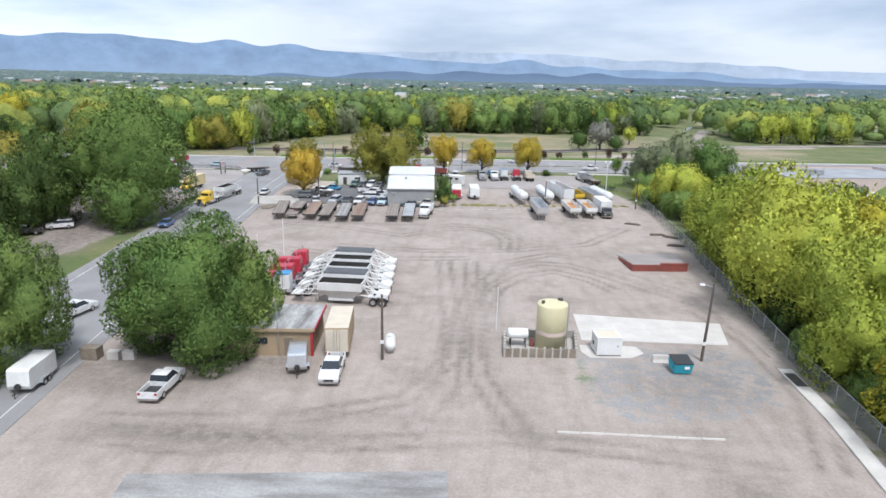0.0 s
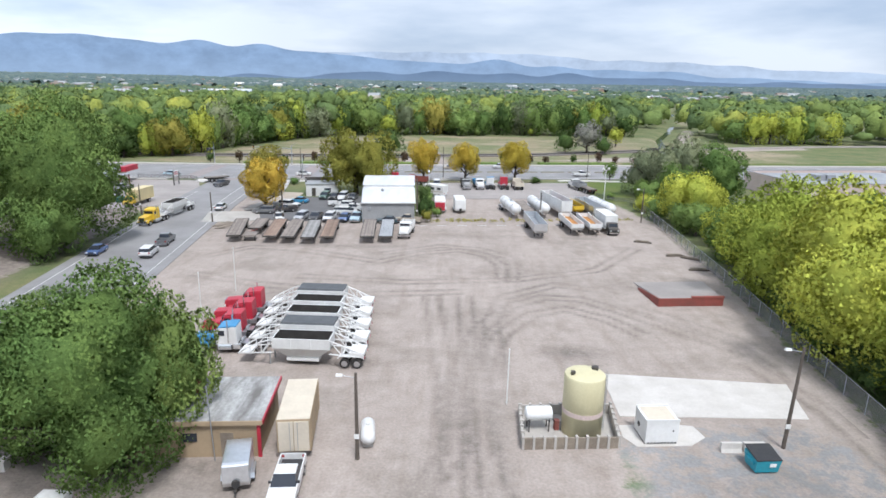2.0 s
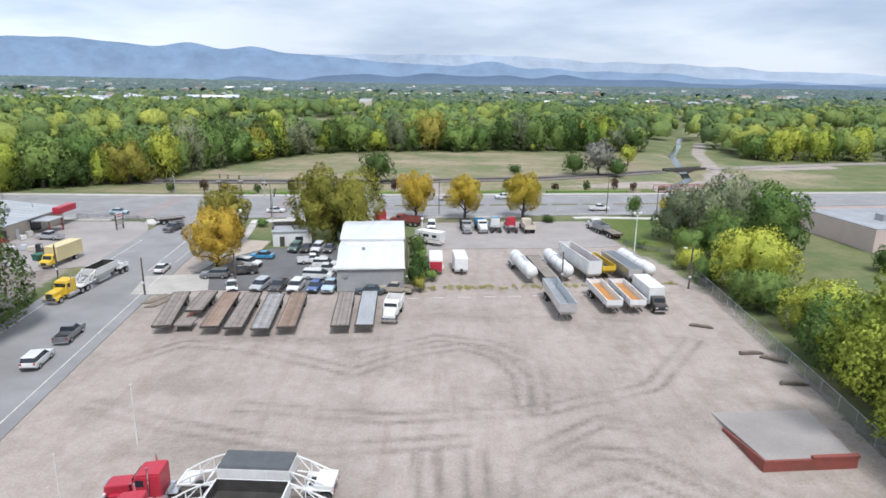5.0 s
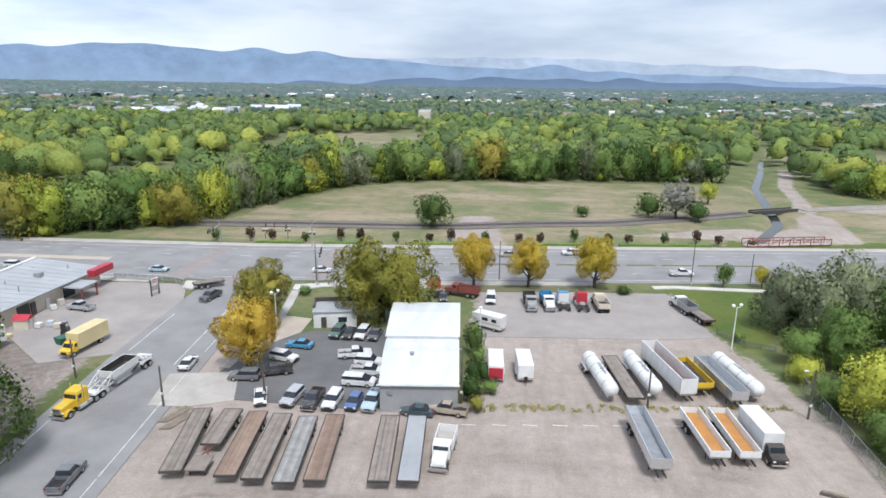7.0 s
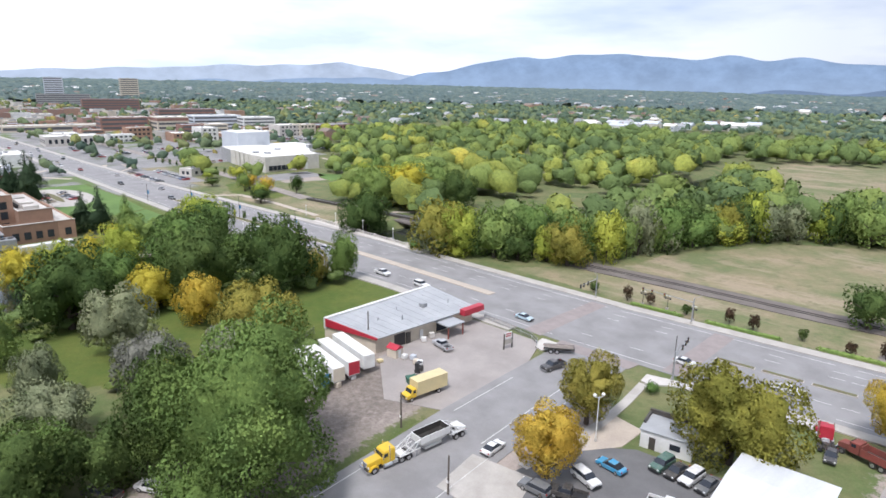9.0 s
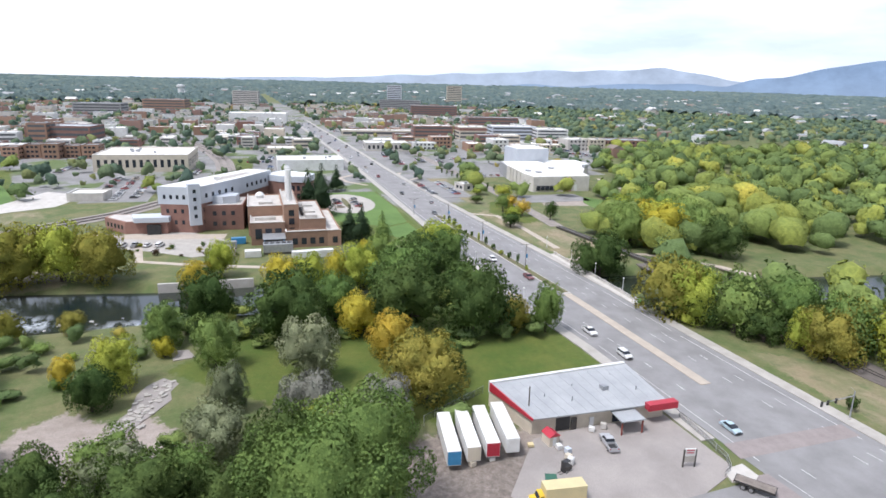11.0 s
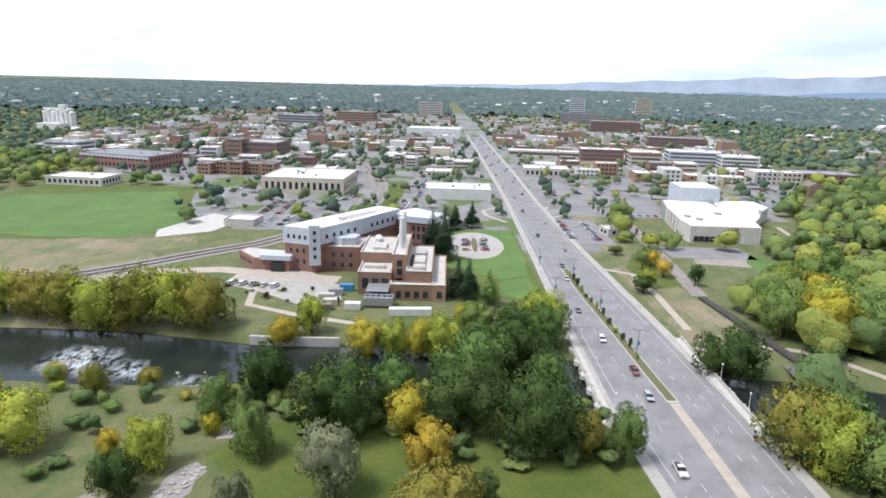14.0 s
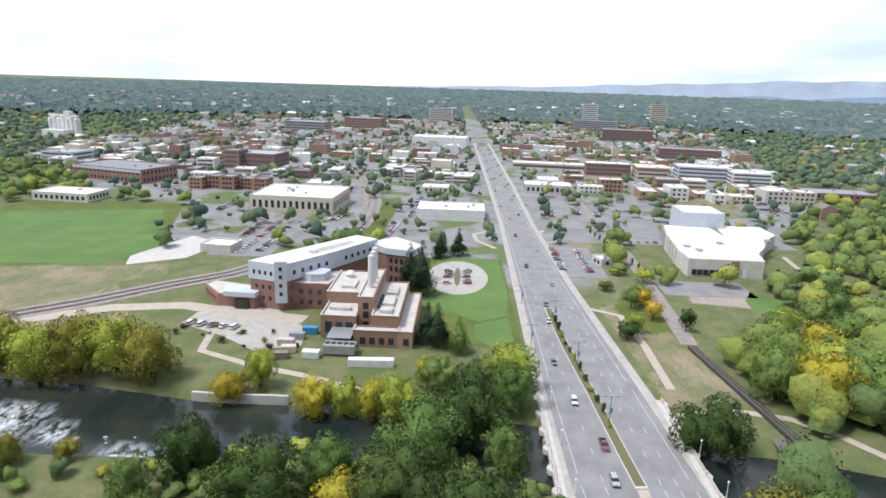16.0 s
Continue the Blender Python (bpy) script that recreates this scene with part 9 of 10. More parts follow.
put(make_cargo_trailer(3.4, 1.9, 2.3, "alu"), *aim(-17.3, 64.0, -16.5, 60.4), "silver cargo trailer with a spare wheel", "trailer")

# ---- the yard's own surface: packed dirt with turning tracks, stains and dark patches ----
TRACKS = [
    [(-0.7, 66), (-0.7, 77.2), (0.2, 84.2), (2.3, 92.4), (6.5, 100.4), (11.6, 104.4), (16.7, 103.8), (21.2, 99.4), (26.5, 93.0), (32, 87)],
    [(1.4, 66), (1.5, 77.3), (2.4, 83.4), (5.0, 91.3), (9.2, 97.6), (13.9, 99.9), (18.5, 96.5), (21.5, 91.7)],
    [(-12.9, 120.7), (-6.8, 126.1), (0.1, 128.6), (5.1, 125.2), (7.0, 119.0), (6.5, 112)],
    [(-13.2, 125.4), (-3.3, 131.3), (4.4, 129.4), (8.7, 124.0), (9.0, 119.1), (7.6, 111)],
    [(-42, 122), (-36.5, 128.3), (-28.5, 127.3), (-14, 121)],
    [(-3.9, 104), (-2.7, 88.2), (-1.5, 78.6), (-1.0, 60), (-4, 50)],
    [(0.6, 104), (0.9, 88.4), (1.9, 74.9), (1.9, 62), (6, 50)],
    [(-33, 48.5), (-23.3, 47.2), (-9.7, 48.6), (4, 50.7), (14, 49.6), (26, 47.2)],
    [(-32, 50.5), (-15.4, 51.9), (-5, 56.5), (-1.6, 65)],
    [(20, 108), (14, 110), (6, 104), (3.6, 94), (3.4, 80)],
    [(31, 84), (33.5, 74), (33.8, 60), (30, 48)],
    [(23.4, 101), (28.5, 95), (33, 90), (34.6, 80)],
    [(-24, 112), (-8, 110), (8, 112), (22, 118), (32, 132)],
    [(-40, 112), (-30, 108), (-14, 104), (0, 106)],
]
# stains and dark ovals, some under trailers and trees and along the shed's front
DARK_PATCHES = [(12, 86, 4.5, 2.2, 0.9), (-14, 82.5, 7, 1.3, 0.8), (-15, 87, 7, 1.2, 0.7), (-15, 91, 7, 1.2, 0.6), (-16, 97, 7, 1.4, 0.6), (-34, 61, 9, 5, 0.6), (-24, 130, 18, 1.8, 0.55), (-20, 61, 8, 2.2, 0.45), (-20, 49, 15, 2.0, 0.9), (-8, 53, 12, 1.2, 0.5), (21, 61, 8, 4.5, 0.45), (21, 52.5, 9, 2.0, 0.4), (-32, 57, 10, 3, 0.6), (-22, 63.4, 7, 1.6, 0.8), (22, 45, 3, 2, 0.6), (35, 57, 1.4, 5, 0.6), (17, 136, 5, 2, 0.4), (24, 139, 5, 1.5, 0.6), (26, 110, 6, 3, 0.35), (-12, 100, 6, 3, 0.3), (8, 116, 9, 3, 0.3), (-30, 117, 8, 2.5, 0.35), (30, 132, 5, 3, 0.35), (-26, 104, 6, 2.2, 0.35), (2, 139, 12, 1.8, 0.4)]


def build_yard():
    step = 0.6
    gx, gy = np.arange(-44, 41.1, step), np.arange(30, 149.5, step)
    X, Y = np.meshgrid(gx, gy)
    px, py = X.ravel(), Y.ravel()
    shape = [(-40, 30), (-43, 66), (-45, 95), (-49, 138), (-43, 148.5), (-20, 147.5), (-8, 150), (38, 151), (40.5, 146), (38.5, 118), (36, 90), (34, 60), (31, 30)]
    tone = np.zeros(px.shape)
    rng = np.random.RandomState(3)
    for line in TRACKS:
        for off in (-0.95, 0.95):
            d = far_from(px, py, [tuple(p) for p in ribbon(line, (off, -off))[0]])
            tone = np.maximum(tone, 0.95 * np.clip(1 - d / 0.7, 0, 1) * (0.7 + 0.3 * np.sin(px * 0.35 + py * 0.21)))
    for x, y, sx, sy, k in DARK_PATCHES:
        tone = np.maximum(tone, k * np.clip(1.25 - np.hypot((px - x) / sx, (py - y) / sy), 0, 1))
    keep = inside(px, py, shape)
    z = 0.012 * np.sin(px * 0.9) * np.sin(py * 0.7) - 0.03 * np.clip(tone, 0, 1)
    nx = len(gx)
    i = (np.arange(len(gy) - 1)[:, None] * nx + np.arange(nx - 1)[None]).ravel()
    f = np.stack([i, i + 1, i + 1 + nx, i + nx], 1)
    f = f[keep[f].all(1)]
    used, inv = np.unique(f, return_inverse=True)
    me = bpy.data.meshes.new("ground_yard")
    me.from_pydata(np.stack([px, py, z], 1)[used].tolist(), [], inv.reshape(-1, 4).tolist())
    zone = np.zeros((len(used), 4))
    grey = soft_in(px, py, [(12.6, 70.8), (14, 71.1), (31.4, 71.6), (33.4, 66), (31, 58), (24, 54.5), (14, 54), (11.4, 61)], 3.0)[used]
    zone[:, 0], zone[:, 3] = 1.0 - np.clip((grey - 0.35) / 0.6, 0, 0.5), np.clip(grey * 3, 0, 1)
    me.color_attributes.new("zone", "FLOAT_COLOR", "POINT").data.foreach_set("color", zone.ravel())
    me.attributes.new("wear", "FLOAT", "POINT").data.foreach_set("value", tone[used])
    me.polygons.foreach_set("use_smooth", np.ones(len(me.polygons), bool))
    ob = new("ground_yard", me)
    ob.data.materials.append(M["ground"])
    tagged(ob, "packed dirt yard with turning tyre tracks, stains and dark patches", "ground", "", "structure")


build_yard()

# ---- yard fixtures ----
def build_tank_farm():
    wall = thing("containment_wall", 0, 0, 0, 0, "low weathered concrete containment wall with posts", "wall")
    A, Bq, C, D = (4.7, 66.9), (12.6, 67.4), (13.2, 72.9), (5.0, 72.3)
    for a, b, n in ((A, Bq, 9), (Bq, C, 6), (C, D, 9), (D, A, 6)):
        a, b = Vector(a), Vector(b)
        d = (b - a).normalized()
        nn = Vector((-d.y, d.x)) * 0.09
        for k in range(n):
            p, q = a.lerp(b, k / n), a.lerp(b, (k + 1) / n)
            part("panel", prism(B(), [tuple(p - nn), tuple(q - nn), tuple(q + nn), tuple(p + nn)], 0, 1.0), "wood" if n == 9 and a == Vector(A) else "concrete", wall)
            part("post", prism(B(), [tuple(p - nn * 1.8 - d * 0.1), tuple(p - nn * 1.8 + d * 0.1), tuple(p + nn * 1.8 + d * 0.1), tuple(p + nn * 1.8 - d * 0.1)], 0, 1.15), "concrete", wall)
    structure("pavement_tank_floor", prism(B(), [A, Bq, C, D], -0.2, 0.07), "concrete", "stained concrete floor inside the containment wall", "floor")
    t = thing("storage_tank", 10.0, 69.9, 0.07, 0, "tall cream vertical storage tank with a faded band", "tank")
    sh = part("shell", lathe(B(), [(1.7, 0), (1.7, 5.2), (1.65, 5.3), (0.9, 5.52), (0.05, 5.58)], 32), "tank_cream", t)
    for p in sh.data.polygons:
        p.use_smooth = abs(p.normal.z) < 0.4
    part("band", lathe(B(), [(1.69, 1.9), (1.715, 1.9), (1.715, 2.3), (1.69, 2.3)], 32), "pink_wall", t, "faded pinkish band")
    part("hatch", lathe(B(), [(0.3, 5.35), (0.3, 5.75), (0.05, 5.8)], 12, "z", (0.9, 0.5, 0)), "steel_dark", t)
    part("hatch", lathe(B(), [(0.2, 5.35), (0.2, 5.7), (0.05, 5.75)], 12, "z", (-1.1, -0.4, 0)), "steel_dark", t)
    for s in (-0.2, 0.2):
        part("ladder_rail", tube(B(), (1.85, s, 0.1), (1.85, s, 5.6), 0.025, 0.025, 6), "galv", t)
    for k in range(14):
        part("ladder_rung", tube(B(), (1.85, -0.2, 0.3 + k * 0.37), (1.85, 0.2, 0.3 + k * 0.37), 0.018, 0.018, 5), "galv", t)
    s = thing("fuel_tank", 6.3, 69.9, 0.07, 4, "small white horizontal fuel tank on a steel stand", "tank")
    part("shell", lathe(B(), [(0.2, -1.2), (0.55, -1.1), (0.6, -1.0), (0.6, 1.0), (0.55, 1.1), (0.2, 1.2)], 18, "x", (0, 0, 1.55)), "white", s)
    for x in (-0.85, 0.85):
        for y in (-0.45, 0.45):
            part("leg", box(B(), x - 0.05, x + 0.05, y - 0.05, y + 0.05, 0, 1.2), "steel_dark", s)
        part("saddle", box(B(), x - 0.06, x + 0.06, -0.6, 0.6, 0.95, 1.12), "steel_dark", s)
    part("pump", box(B(), 1.4, 1.8, -0.3, 0.2, 0, 0.9, 0.04), "red_rust", s)
    part("hose", tube(B(), (1.2, 0, 1.0), (1.6, 0, 0.6), 0.05, 0.05, 6), "black", s)
    part("pipe", tube(B(), (1.7, 0.4, 0.25), (2.6, 0.9, 0.25), 0.06, 0.06, 6), "galv", s)


build_tank_farm()
h = thing("equipment_hut", 16.2, 69.3, 0, 4, "small white equipment hut with a tan flat roof", "hut")
part("wall", box(B(), -1.6, 1.6, -1.5, 1.5, 0.15, 2.7, 0.04), "white", h)
part("roof", box(B(), -1.35, 1.35, -1.25, 1.25, 2.66, 2.74), "cream_wall", h)
part("parapet", box(B(), -1.62, 1.62, -1.52, -1.38, 2.7, 2.85), "white", h)
part("parapet", box(B(), -1.62, 1.62, 1.38, 1.52, 2.7, 2.85), "white", h)
part("skid", box(B(), -1.6, 1.6, -1.4, 1.4, 0.0, 0.15), "steel_dark", h)
part("vent", lathe(B(), [(0.02, -1.66), (0.28, -1.66), (0.28, -1.58), (0.02, -1.58)], 12, "x", (0, 0.4, 1.3)), "black", h)
part("lock", box(B(), 1.0, 1.12, -1.54, -1.5, 1.5, 1.65), "black", h)
for k in range(9):
    part("base_vent", box(B(), -1.4 + k * 0.33, -1.2 + k * 0.33, -1.53, -1.49, 0.2, 0.3), "black", h)
h.scale = (0.86, 0.86, 0.8)
structure("pavement_hut_apron", prism(B(), [(13.5, 70.9), (13.4, 69.0), (14.2, 67.6), (18.8, 67.9), (20.4, 69.2), (20.0, 71.0), (18.2, 71.2)], -0.2, 0.045), "concrete_pale", "pale spilled concrete round the hut", "apron")
d = thing("dumpster", 23.1, 65.0, 0, 4, "teal steel dumpster with a dark lid", "dumpster")
part("bin", frustum(B(), -0.75, 0.75, 1.8, 0.15, -0.95, 0.95, 1.95, 1.25), "teal", d)
part("lid", loft(B(), [[(-1.0, -0.98, 1.25), (1.0, -0.98, 1.25), (1.0, -0.98, 1.33), (-1.0, -0.98, 1.33)], [(-1.0, 0.98, 1.5), (1.0, 0.98, 1.5), (1.0, 0.98, 1.58), (-1.0, 0.98, 1.58)]]), "black", d)
part("label_plate", box(B(), 0.1, 0.6, -0.93, -0.9, 0.7, 1.0), "white", d)
for s in (-1, 1):
    part("fork_pocket", box(B(), s * 1.0 - 0.08, s * 1.0 + 0.08, -0.6, 0.6, 0.8, 0.95), "teal", d)
for x, y in ((21.7, 67.3), (23.6, 67.4)):
    j = thing("concrete_barrier", x, y, 0, 2, "short pale concrete road barrier", "barrier", "barriers by the pole")
    part("block", loft(B(), [[(-0.85, -0.3, 0), (0.85, -0.3, 0), (0.85, 0.3, 0), (-0.85, 0.3, 0)], [(-0.85, -0.17, 0.3), (0.85, -0.17, 0.3), (0.85, 0.17, 0.3), (-0.85, 0.17, 0.3)], [(-0.85, -0.12, 0.8), (0.85, -0.12, 0.8), (0.85, 0.12, 0.8), (-0.85, 0.12, 0.8)]]), "concrete_pale", j)
for k in range(7):
    w = thing("wheel_stop", 9.7 + k * 2.05, 51.9 + 0.03 * math.sin(k), 0, 0.5 * math.sin(k * 2), "pale concrete wheel stop on the dirt", "wheel stop", "wheel stops")
    part("bar", sideform(B(), [(-0.1, 0), (0.1, 0), (0.07, 0.14), (-0.07, 0.14)], 1.95, 0.0), "concrete_pale", w)
structure("kerb_channel", strip(B(), [(34.6, 66.5), (34.3, 56), (33.2, 46), (32.6, 38)], 0.75, -0.2, 0.12), "concrete_pale", "pale concrete drainage kerb along the fence", "kerb")
part("grate", box(B(), 34.0, 35.1, 62.5, 65.4, 0.1, 0.15), "steel_dark", bpy.data.objects["kerb_channel"])

# tan storage trailer by the shed
c = thing("storage_trailer", -13.75, 68.1, 0, 6.5, "tan storage trailer with a faded roof beside the shed", "trailer")
part("body", box(B(), -1.3, 1.3, -3.4, 3.4, 0.7, 3.5, 0.05), "tan_wall", c)
part("roof_sheet", box(B(), -1.26, 1.26, -3.36, 3.36, 3.5, 3.54), "cream_wall", c)
for s_ in (-1, 1):
    part("rear_door", box(B(), s_ * 0.6 - 0.57, s_ * 0.6 + 0.57, -3.47, -3.38, 0.8, 3.35), "cream_wall", c)
    part("lock_bar", tube(B(), (s_ * 0.3, -3.5, 0.85), (s_ * 0.3, -3.5, 3.3), 0.025, 0.025, 6), "galv", c)
part("axle_frame", box(B(), -1.0, 1.0, -2.6, 2.6, 0.45, 0.7), "steel_dark", c)
for s_ in (-1, 1):
    wheel(c, s_ * 1.0, -1.8, 0.45, 0.3)
for k in range(4):
    part("side_post", box(B(), 1.29, 1.34, -3.0 + k * 2, -2.9 + k * 2, 0.8, 3.4), "tan_wall", c)
p = thing("propane_tank", -8.0, 67.6, 0, 8, "white propane tank on concrete feet", "tank")
sh = part("shell", lathe(B(), [(0.1, -1.6), (0.4, -1.45), (0.6, -1.1), (0.6, 1.1), (0.4, 1.45), (0.1, 1.6)], 18, "y", (0, 0, 0.95)), "white", p)
for q in sh.data.polygons:
    q.use_smooth = True
part("dome", lathe(B(), [(0.2, 1.5), (0.2, 1.72), (0.05, 1.78)], 10), "white", p)
for y in (-0.8, 0.8):
    part("foot", box(B(), -0.4, 0.4, y - 0.12, y + 0.12, 0, 0.45), "concrete", p)
for i, (x, y, s, m_, nm) in enumerate(((-39.2, 62.4, 0.9, "wood", "crate"), (-36.8, 62.5, 0.6, "concrete_pale", "block"), (-35.2, 62.6, 0.6, "concrete_pale", "block"))):
    b = thing("wooden_crate" if m_ == "wood" else "concrete_block", x, y, 0, 3 * i, "brown wooden crate on the dirt" if m_ == "wood" else "pale concrete block on the dirt", "crate" if m_ == "wood" else "block")
    part("body", box(B(), -s, s, -s * 0.7, s * 0.7, 0, s * 1.4, 0.04), m_, b)
    part("cap", box(B(), -s - 0.04, s + 0.04, -s * 0.72, s * 0.72, s * 1.4, s * 1.48), m_, b)

# loading ramp with red steel sides
r = thing("loading_ramp", 0, 0, 0, 0, "earth loading ramp held by red-brown steel sides", "ramp")
bm = B()
F0, F1, R1, R0 = (26.9, 101.8), (35.4, 102.6), (37.0, 113.0), (26.2, 112.0)
lo = [bm.verts.new((*q, -0.2)) for q in (F0, F1, R1, R0)]
hi = [bm.verts.new((*q, z)) for q, z in ((F0, 1.0), (F1, 1.15), (R1, 0.04), (R0, 0.04))]
bm.faces.new(hi)
for k in range(4):
    bm.faces.new((lo[k], lo[(k + 1) % 4], hi[(k + 1) % 4], hi[k]))
part("ramp_deck", bm, "lot", r)
part("front_plate", prism(B(), [(26.7, 101.5), (35.6, 102.3), (35.6, 102.55), (26.7, 101.75)], -0.1, 1.1), "red_rust", r)
part("front_cap", prism(B(), [(31.2, 101.85), (35.7, 102.25), (35.7, 102.7), (31.2, 102.3)], 1.1, 1.35), "red_rust", r)
for a, b in (((26.6, 101.5), (25.9, 108.6)), ((35.4, 102.4), (36.2, 107.5))):
    bm = B()
    vs = [bm.verts.new(v) for v in ((a[0], a[1], -0.1), (b[0], b[1], -0.1), (b[0], b[1], 0.3), (a[0], a[1], 1.12))]
    ws = [bm.verts.new((v.co.x + 0.2, v.co.y, v.co.z)) for v in vs]
    bm.faces.new(vs[::-1])
    bm.faces.new(ws)
    for k in range(4):
        bm.faces.new((vs[k], vs[(k + 1) % 4], ws[(k + 1) % 4], ws[k]))
    part("side_plate", bm, "red_rust", r)
for i, (x, y, rz, n) in enumerate(((37.6, 127.6, 95, 3), (39.8, 125.8, 60, 4), (38.6, 119.1, 88, 2), (34.8, 136.8, 70, 2))):
    pile = thing("timber_pile", x, y, 0, rz, "pile of dark weathered timbers on the dirt", "timber pile", "timber piles")
    for k in range(n):
        part("timber", box(B(), -0.5 + k * 0.32, -0.26 + k * 0.32, -1.7 + 0.2 * k, 1.6 - 0.15 * k, 0.0, 0.22, 0.02), "pole_wood", pile)
    part("timber", box(B(), -0.3, 0.1, -1.2, 1.3, 0.22, 0.4, 0.02), "wood", pile)
for k in range(8):
    structure("bay_line", box(B(), -8.3 + k * 4.1, -6.3 + k * 4.1, 147.15 + k * 0.42, 147.33 + k * 0.42, 0.0, 0.05), "paint_white", "short white bay line on the dirt", "bay line")
for i, (x, y, rz) in enumerate(((-47.8, 145.2, -22), (-46.6, 143.6, -18))):
    pl = thing("timber_pile", x, y, 0, rz, "stack of pale weathered planks by the street", "timber pile", "timber piles")
    for k in range(4):
        part("plank", box(B(), -0.7 + 0.36 * k, -0.38 + 0.36 * k, -2.6 + 0.2 * k, 2.4, 0.02, 0.12), "wood", pl)

# ---- poles, lamps, fences, signals ----
def wood_pole(x, y, h, label="dark wooden pole standing in the yard", arm=0.0, lamp=False, lean=0.0):
    root = thing("utility_pole", x, y, 0, 0, label, "pole", "utility poles")
    part("shaft", tube(B(), (0, 0, -0.2), (lean, 0, h), 0.17, 0.11, 10), "pole_wood", root)
    if lamp:
        part("lamp_arm", tube(B(), (lean, 0, h - 0.4), (lean - 1.1, 0, h - 0.2), 0.035, 0.03, 6), "galv", root)
        part("lamp_head", sideform(B(), [(-0.14, -0.08), (0.14, -0.08), (0.08, 0.1), (-0.08, 0.1)], 0.5, 0.02), "white", root).location = (lean - 1.25, 0, h - 0.2)
    if arm:
        part("crossarm", box(B(), -arm, arm, -0.06, 0.06, h - 0.7, h - 0.55), "pole_wood", root)
        for s in (-0.9, -0.4, 0.4, 0.9):
            part("insulator", lathe(B(), [(0.05, h - 0.55), (0.08, h - 0.45), (0.04, h - 0.35)], 8, "z", (s * arm, 0, 0)), "white", root)
    part("pole_tag", box(B(), -0.2, 0.2, -0.2, -0.17, 1.9, 2.3), "white", root)
    return root


wood_pole(-8.5, 65.0, 7.4, lamp=True)
wood_pole(26.3, 67.9, 9.0, lamp=True, lean=0.3)
wood_pole(-50.6, 147.2, 6.2)
wood_pole(-36.5, 149.2, 6.6)
wood_pole(39.6, 154.4, 7.4, lamp=True)
wood_pole(17.9, 155.0, 6.0)
wood_pole(-8.7, 152.6, 9.0, lamp=True)
wood_pole(-68.6, 154.0, 6.4)
wood_pole(-98.0, 170.0, 8.5, "thin dark pole beside the store")
wood_pole(-114.0, 152.0, 7.0, "thin dark pole in the meadow")
for x, y, h in ((-4.0, 212.0, 9.5), (40.5, 215.5, 10.5), (-45.8, 205.2, 9.0), (54.5, 217.5, 7.0)):
    g = thing("street_pole", x, y, 0, 0, "dark grey steel pole at the roadside", "pole", "roadside poles")
    part("shaft", tube(B(), (0, 0, 0), (0, 0, h), 0.11, 0.07, 8), "steel_dark", g)
    part("base", lathe(B(), [(0.3, 0), (0.3, 0.2), (0.14, 0.5)], 10), "concrete", g)
    part("cap", lathe(B(), [(0.09, h), (0.12, h + 0.1), (0.02, h + 0.2)], 8), "steel_dark", g)
for x, y, h in ((4.0, 74.3, 5.4), (-31.9, 93.5, 6.0), (-31.4, 104.5, 6.2)):
    g = thing("marker_pole", x, y, 0, 0, "thin white pole standing in the dirt", "pole", "white poles")
    part("shaft", tube(B(), (0, 0, -0.1), (0.05, 0, h), 0.07, 0.05, 8), "white", g)
    part("finial", lathe(B(), [(0.05, h), (0.1, h + 0.08), (0.02, h + 0.16)], 8, "z", (0.05, 0, 0)), "white", g)


def globe_lamp(x, y, h, arms=2, rz=0.0):
    root = thing("street_lamp", x, y, 0, rz, "white lamp post with round globe lamps", "street lamp", "globe lamps")
    part("post", tube(B(), (0, 0, 0), (0, 0, h - 0.3), 0.12, 0.08, 10), "white", root)
    part("base", lathe(B(), [(0.28, 0), (0.28, 0.25), (0.14, 0.5)], 12), "concrete", root)
    for k in range(arms):
        s = -1 if k else 1
        a = 0.75 if arms > 1 else 0.0
        if a:
            part("arm", tube(B(), (0, 0, h - 0.5), (s * a, 0, h - 0.35), 0.045, 0.045, 6), "white", root)
        gl = part("globe", lathe(B(), [(0.03, -0.3), (0.2, -0.24), (0.3, -0.08), (0.3, 0.08), (0.2, 0.24), (0.03, 0.3)], 14, "z", (s * a, 0, h)), "lamp_glass", root)
        for q in gl.data.polygons:
            q.use_smooth = True


globe_lamp(-43.9, 174.4, 8.3, 2, 60)
globe_lamp(36.8, 177.0, 8.5, 2, 20)
globe_lamp(-6.9, 172.4, 7.7, 1)
for x, y in ((-168, 235.8), (-186, 235.8), (-204, 235.8), (-226, 236.0), (-150, 236.2), (-166, 199.0), (-188, 198.8), (-210, 198.8)):
    globe_lamp(x, y, 4.6, 1)


def road_light(x, y, h=9.5, rz=0.0):
    root = thing("road_light", x, y, 0, rz, "tall dark road light with twin arms", "street light", "road lights")
    part("post", tube(B(), (0, 0, 0), (0, 0, h), 0.12, 0.07, 8), "steel_dark", root)
    for s in (-1, 1):
        part("arm", tube(B(), (0, 0, h - 0.2), (0, s * 1.6, h + 0.1), 0.05, 0.04, 6), "steel_dark", root)
        part("lamp_head", box(B(), -0.14, 0.14, s * 1.9 - 0.35, s * 1.9 + 0.35, h + 0.04, h + 0.16, 0.03), "steel_dark", root)
    part("banner", box(B(), -0.03, 0.03, 0.12, 0.7, h * 0.45, h * 0.45 + 1.6), "blue", root)


for x in (-199, -238, -280):
    road_light(x, float(np.interp(x, [p[0] for p in MEDIAN], [p[1] for p in MEDIAN])))
for x in (-150, -255, -300):
    road_light(x, float(np.interp(x, [p[0] for p in SHORE], [p[1] for p in SHORE])) - 1.2, 8.5)


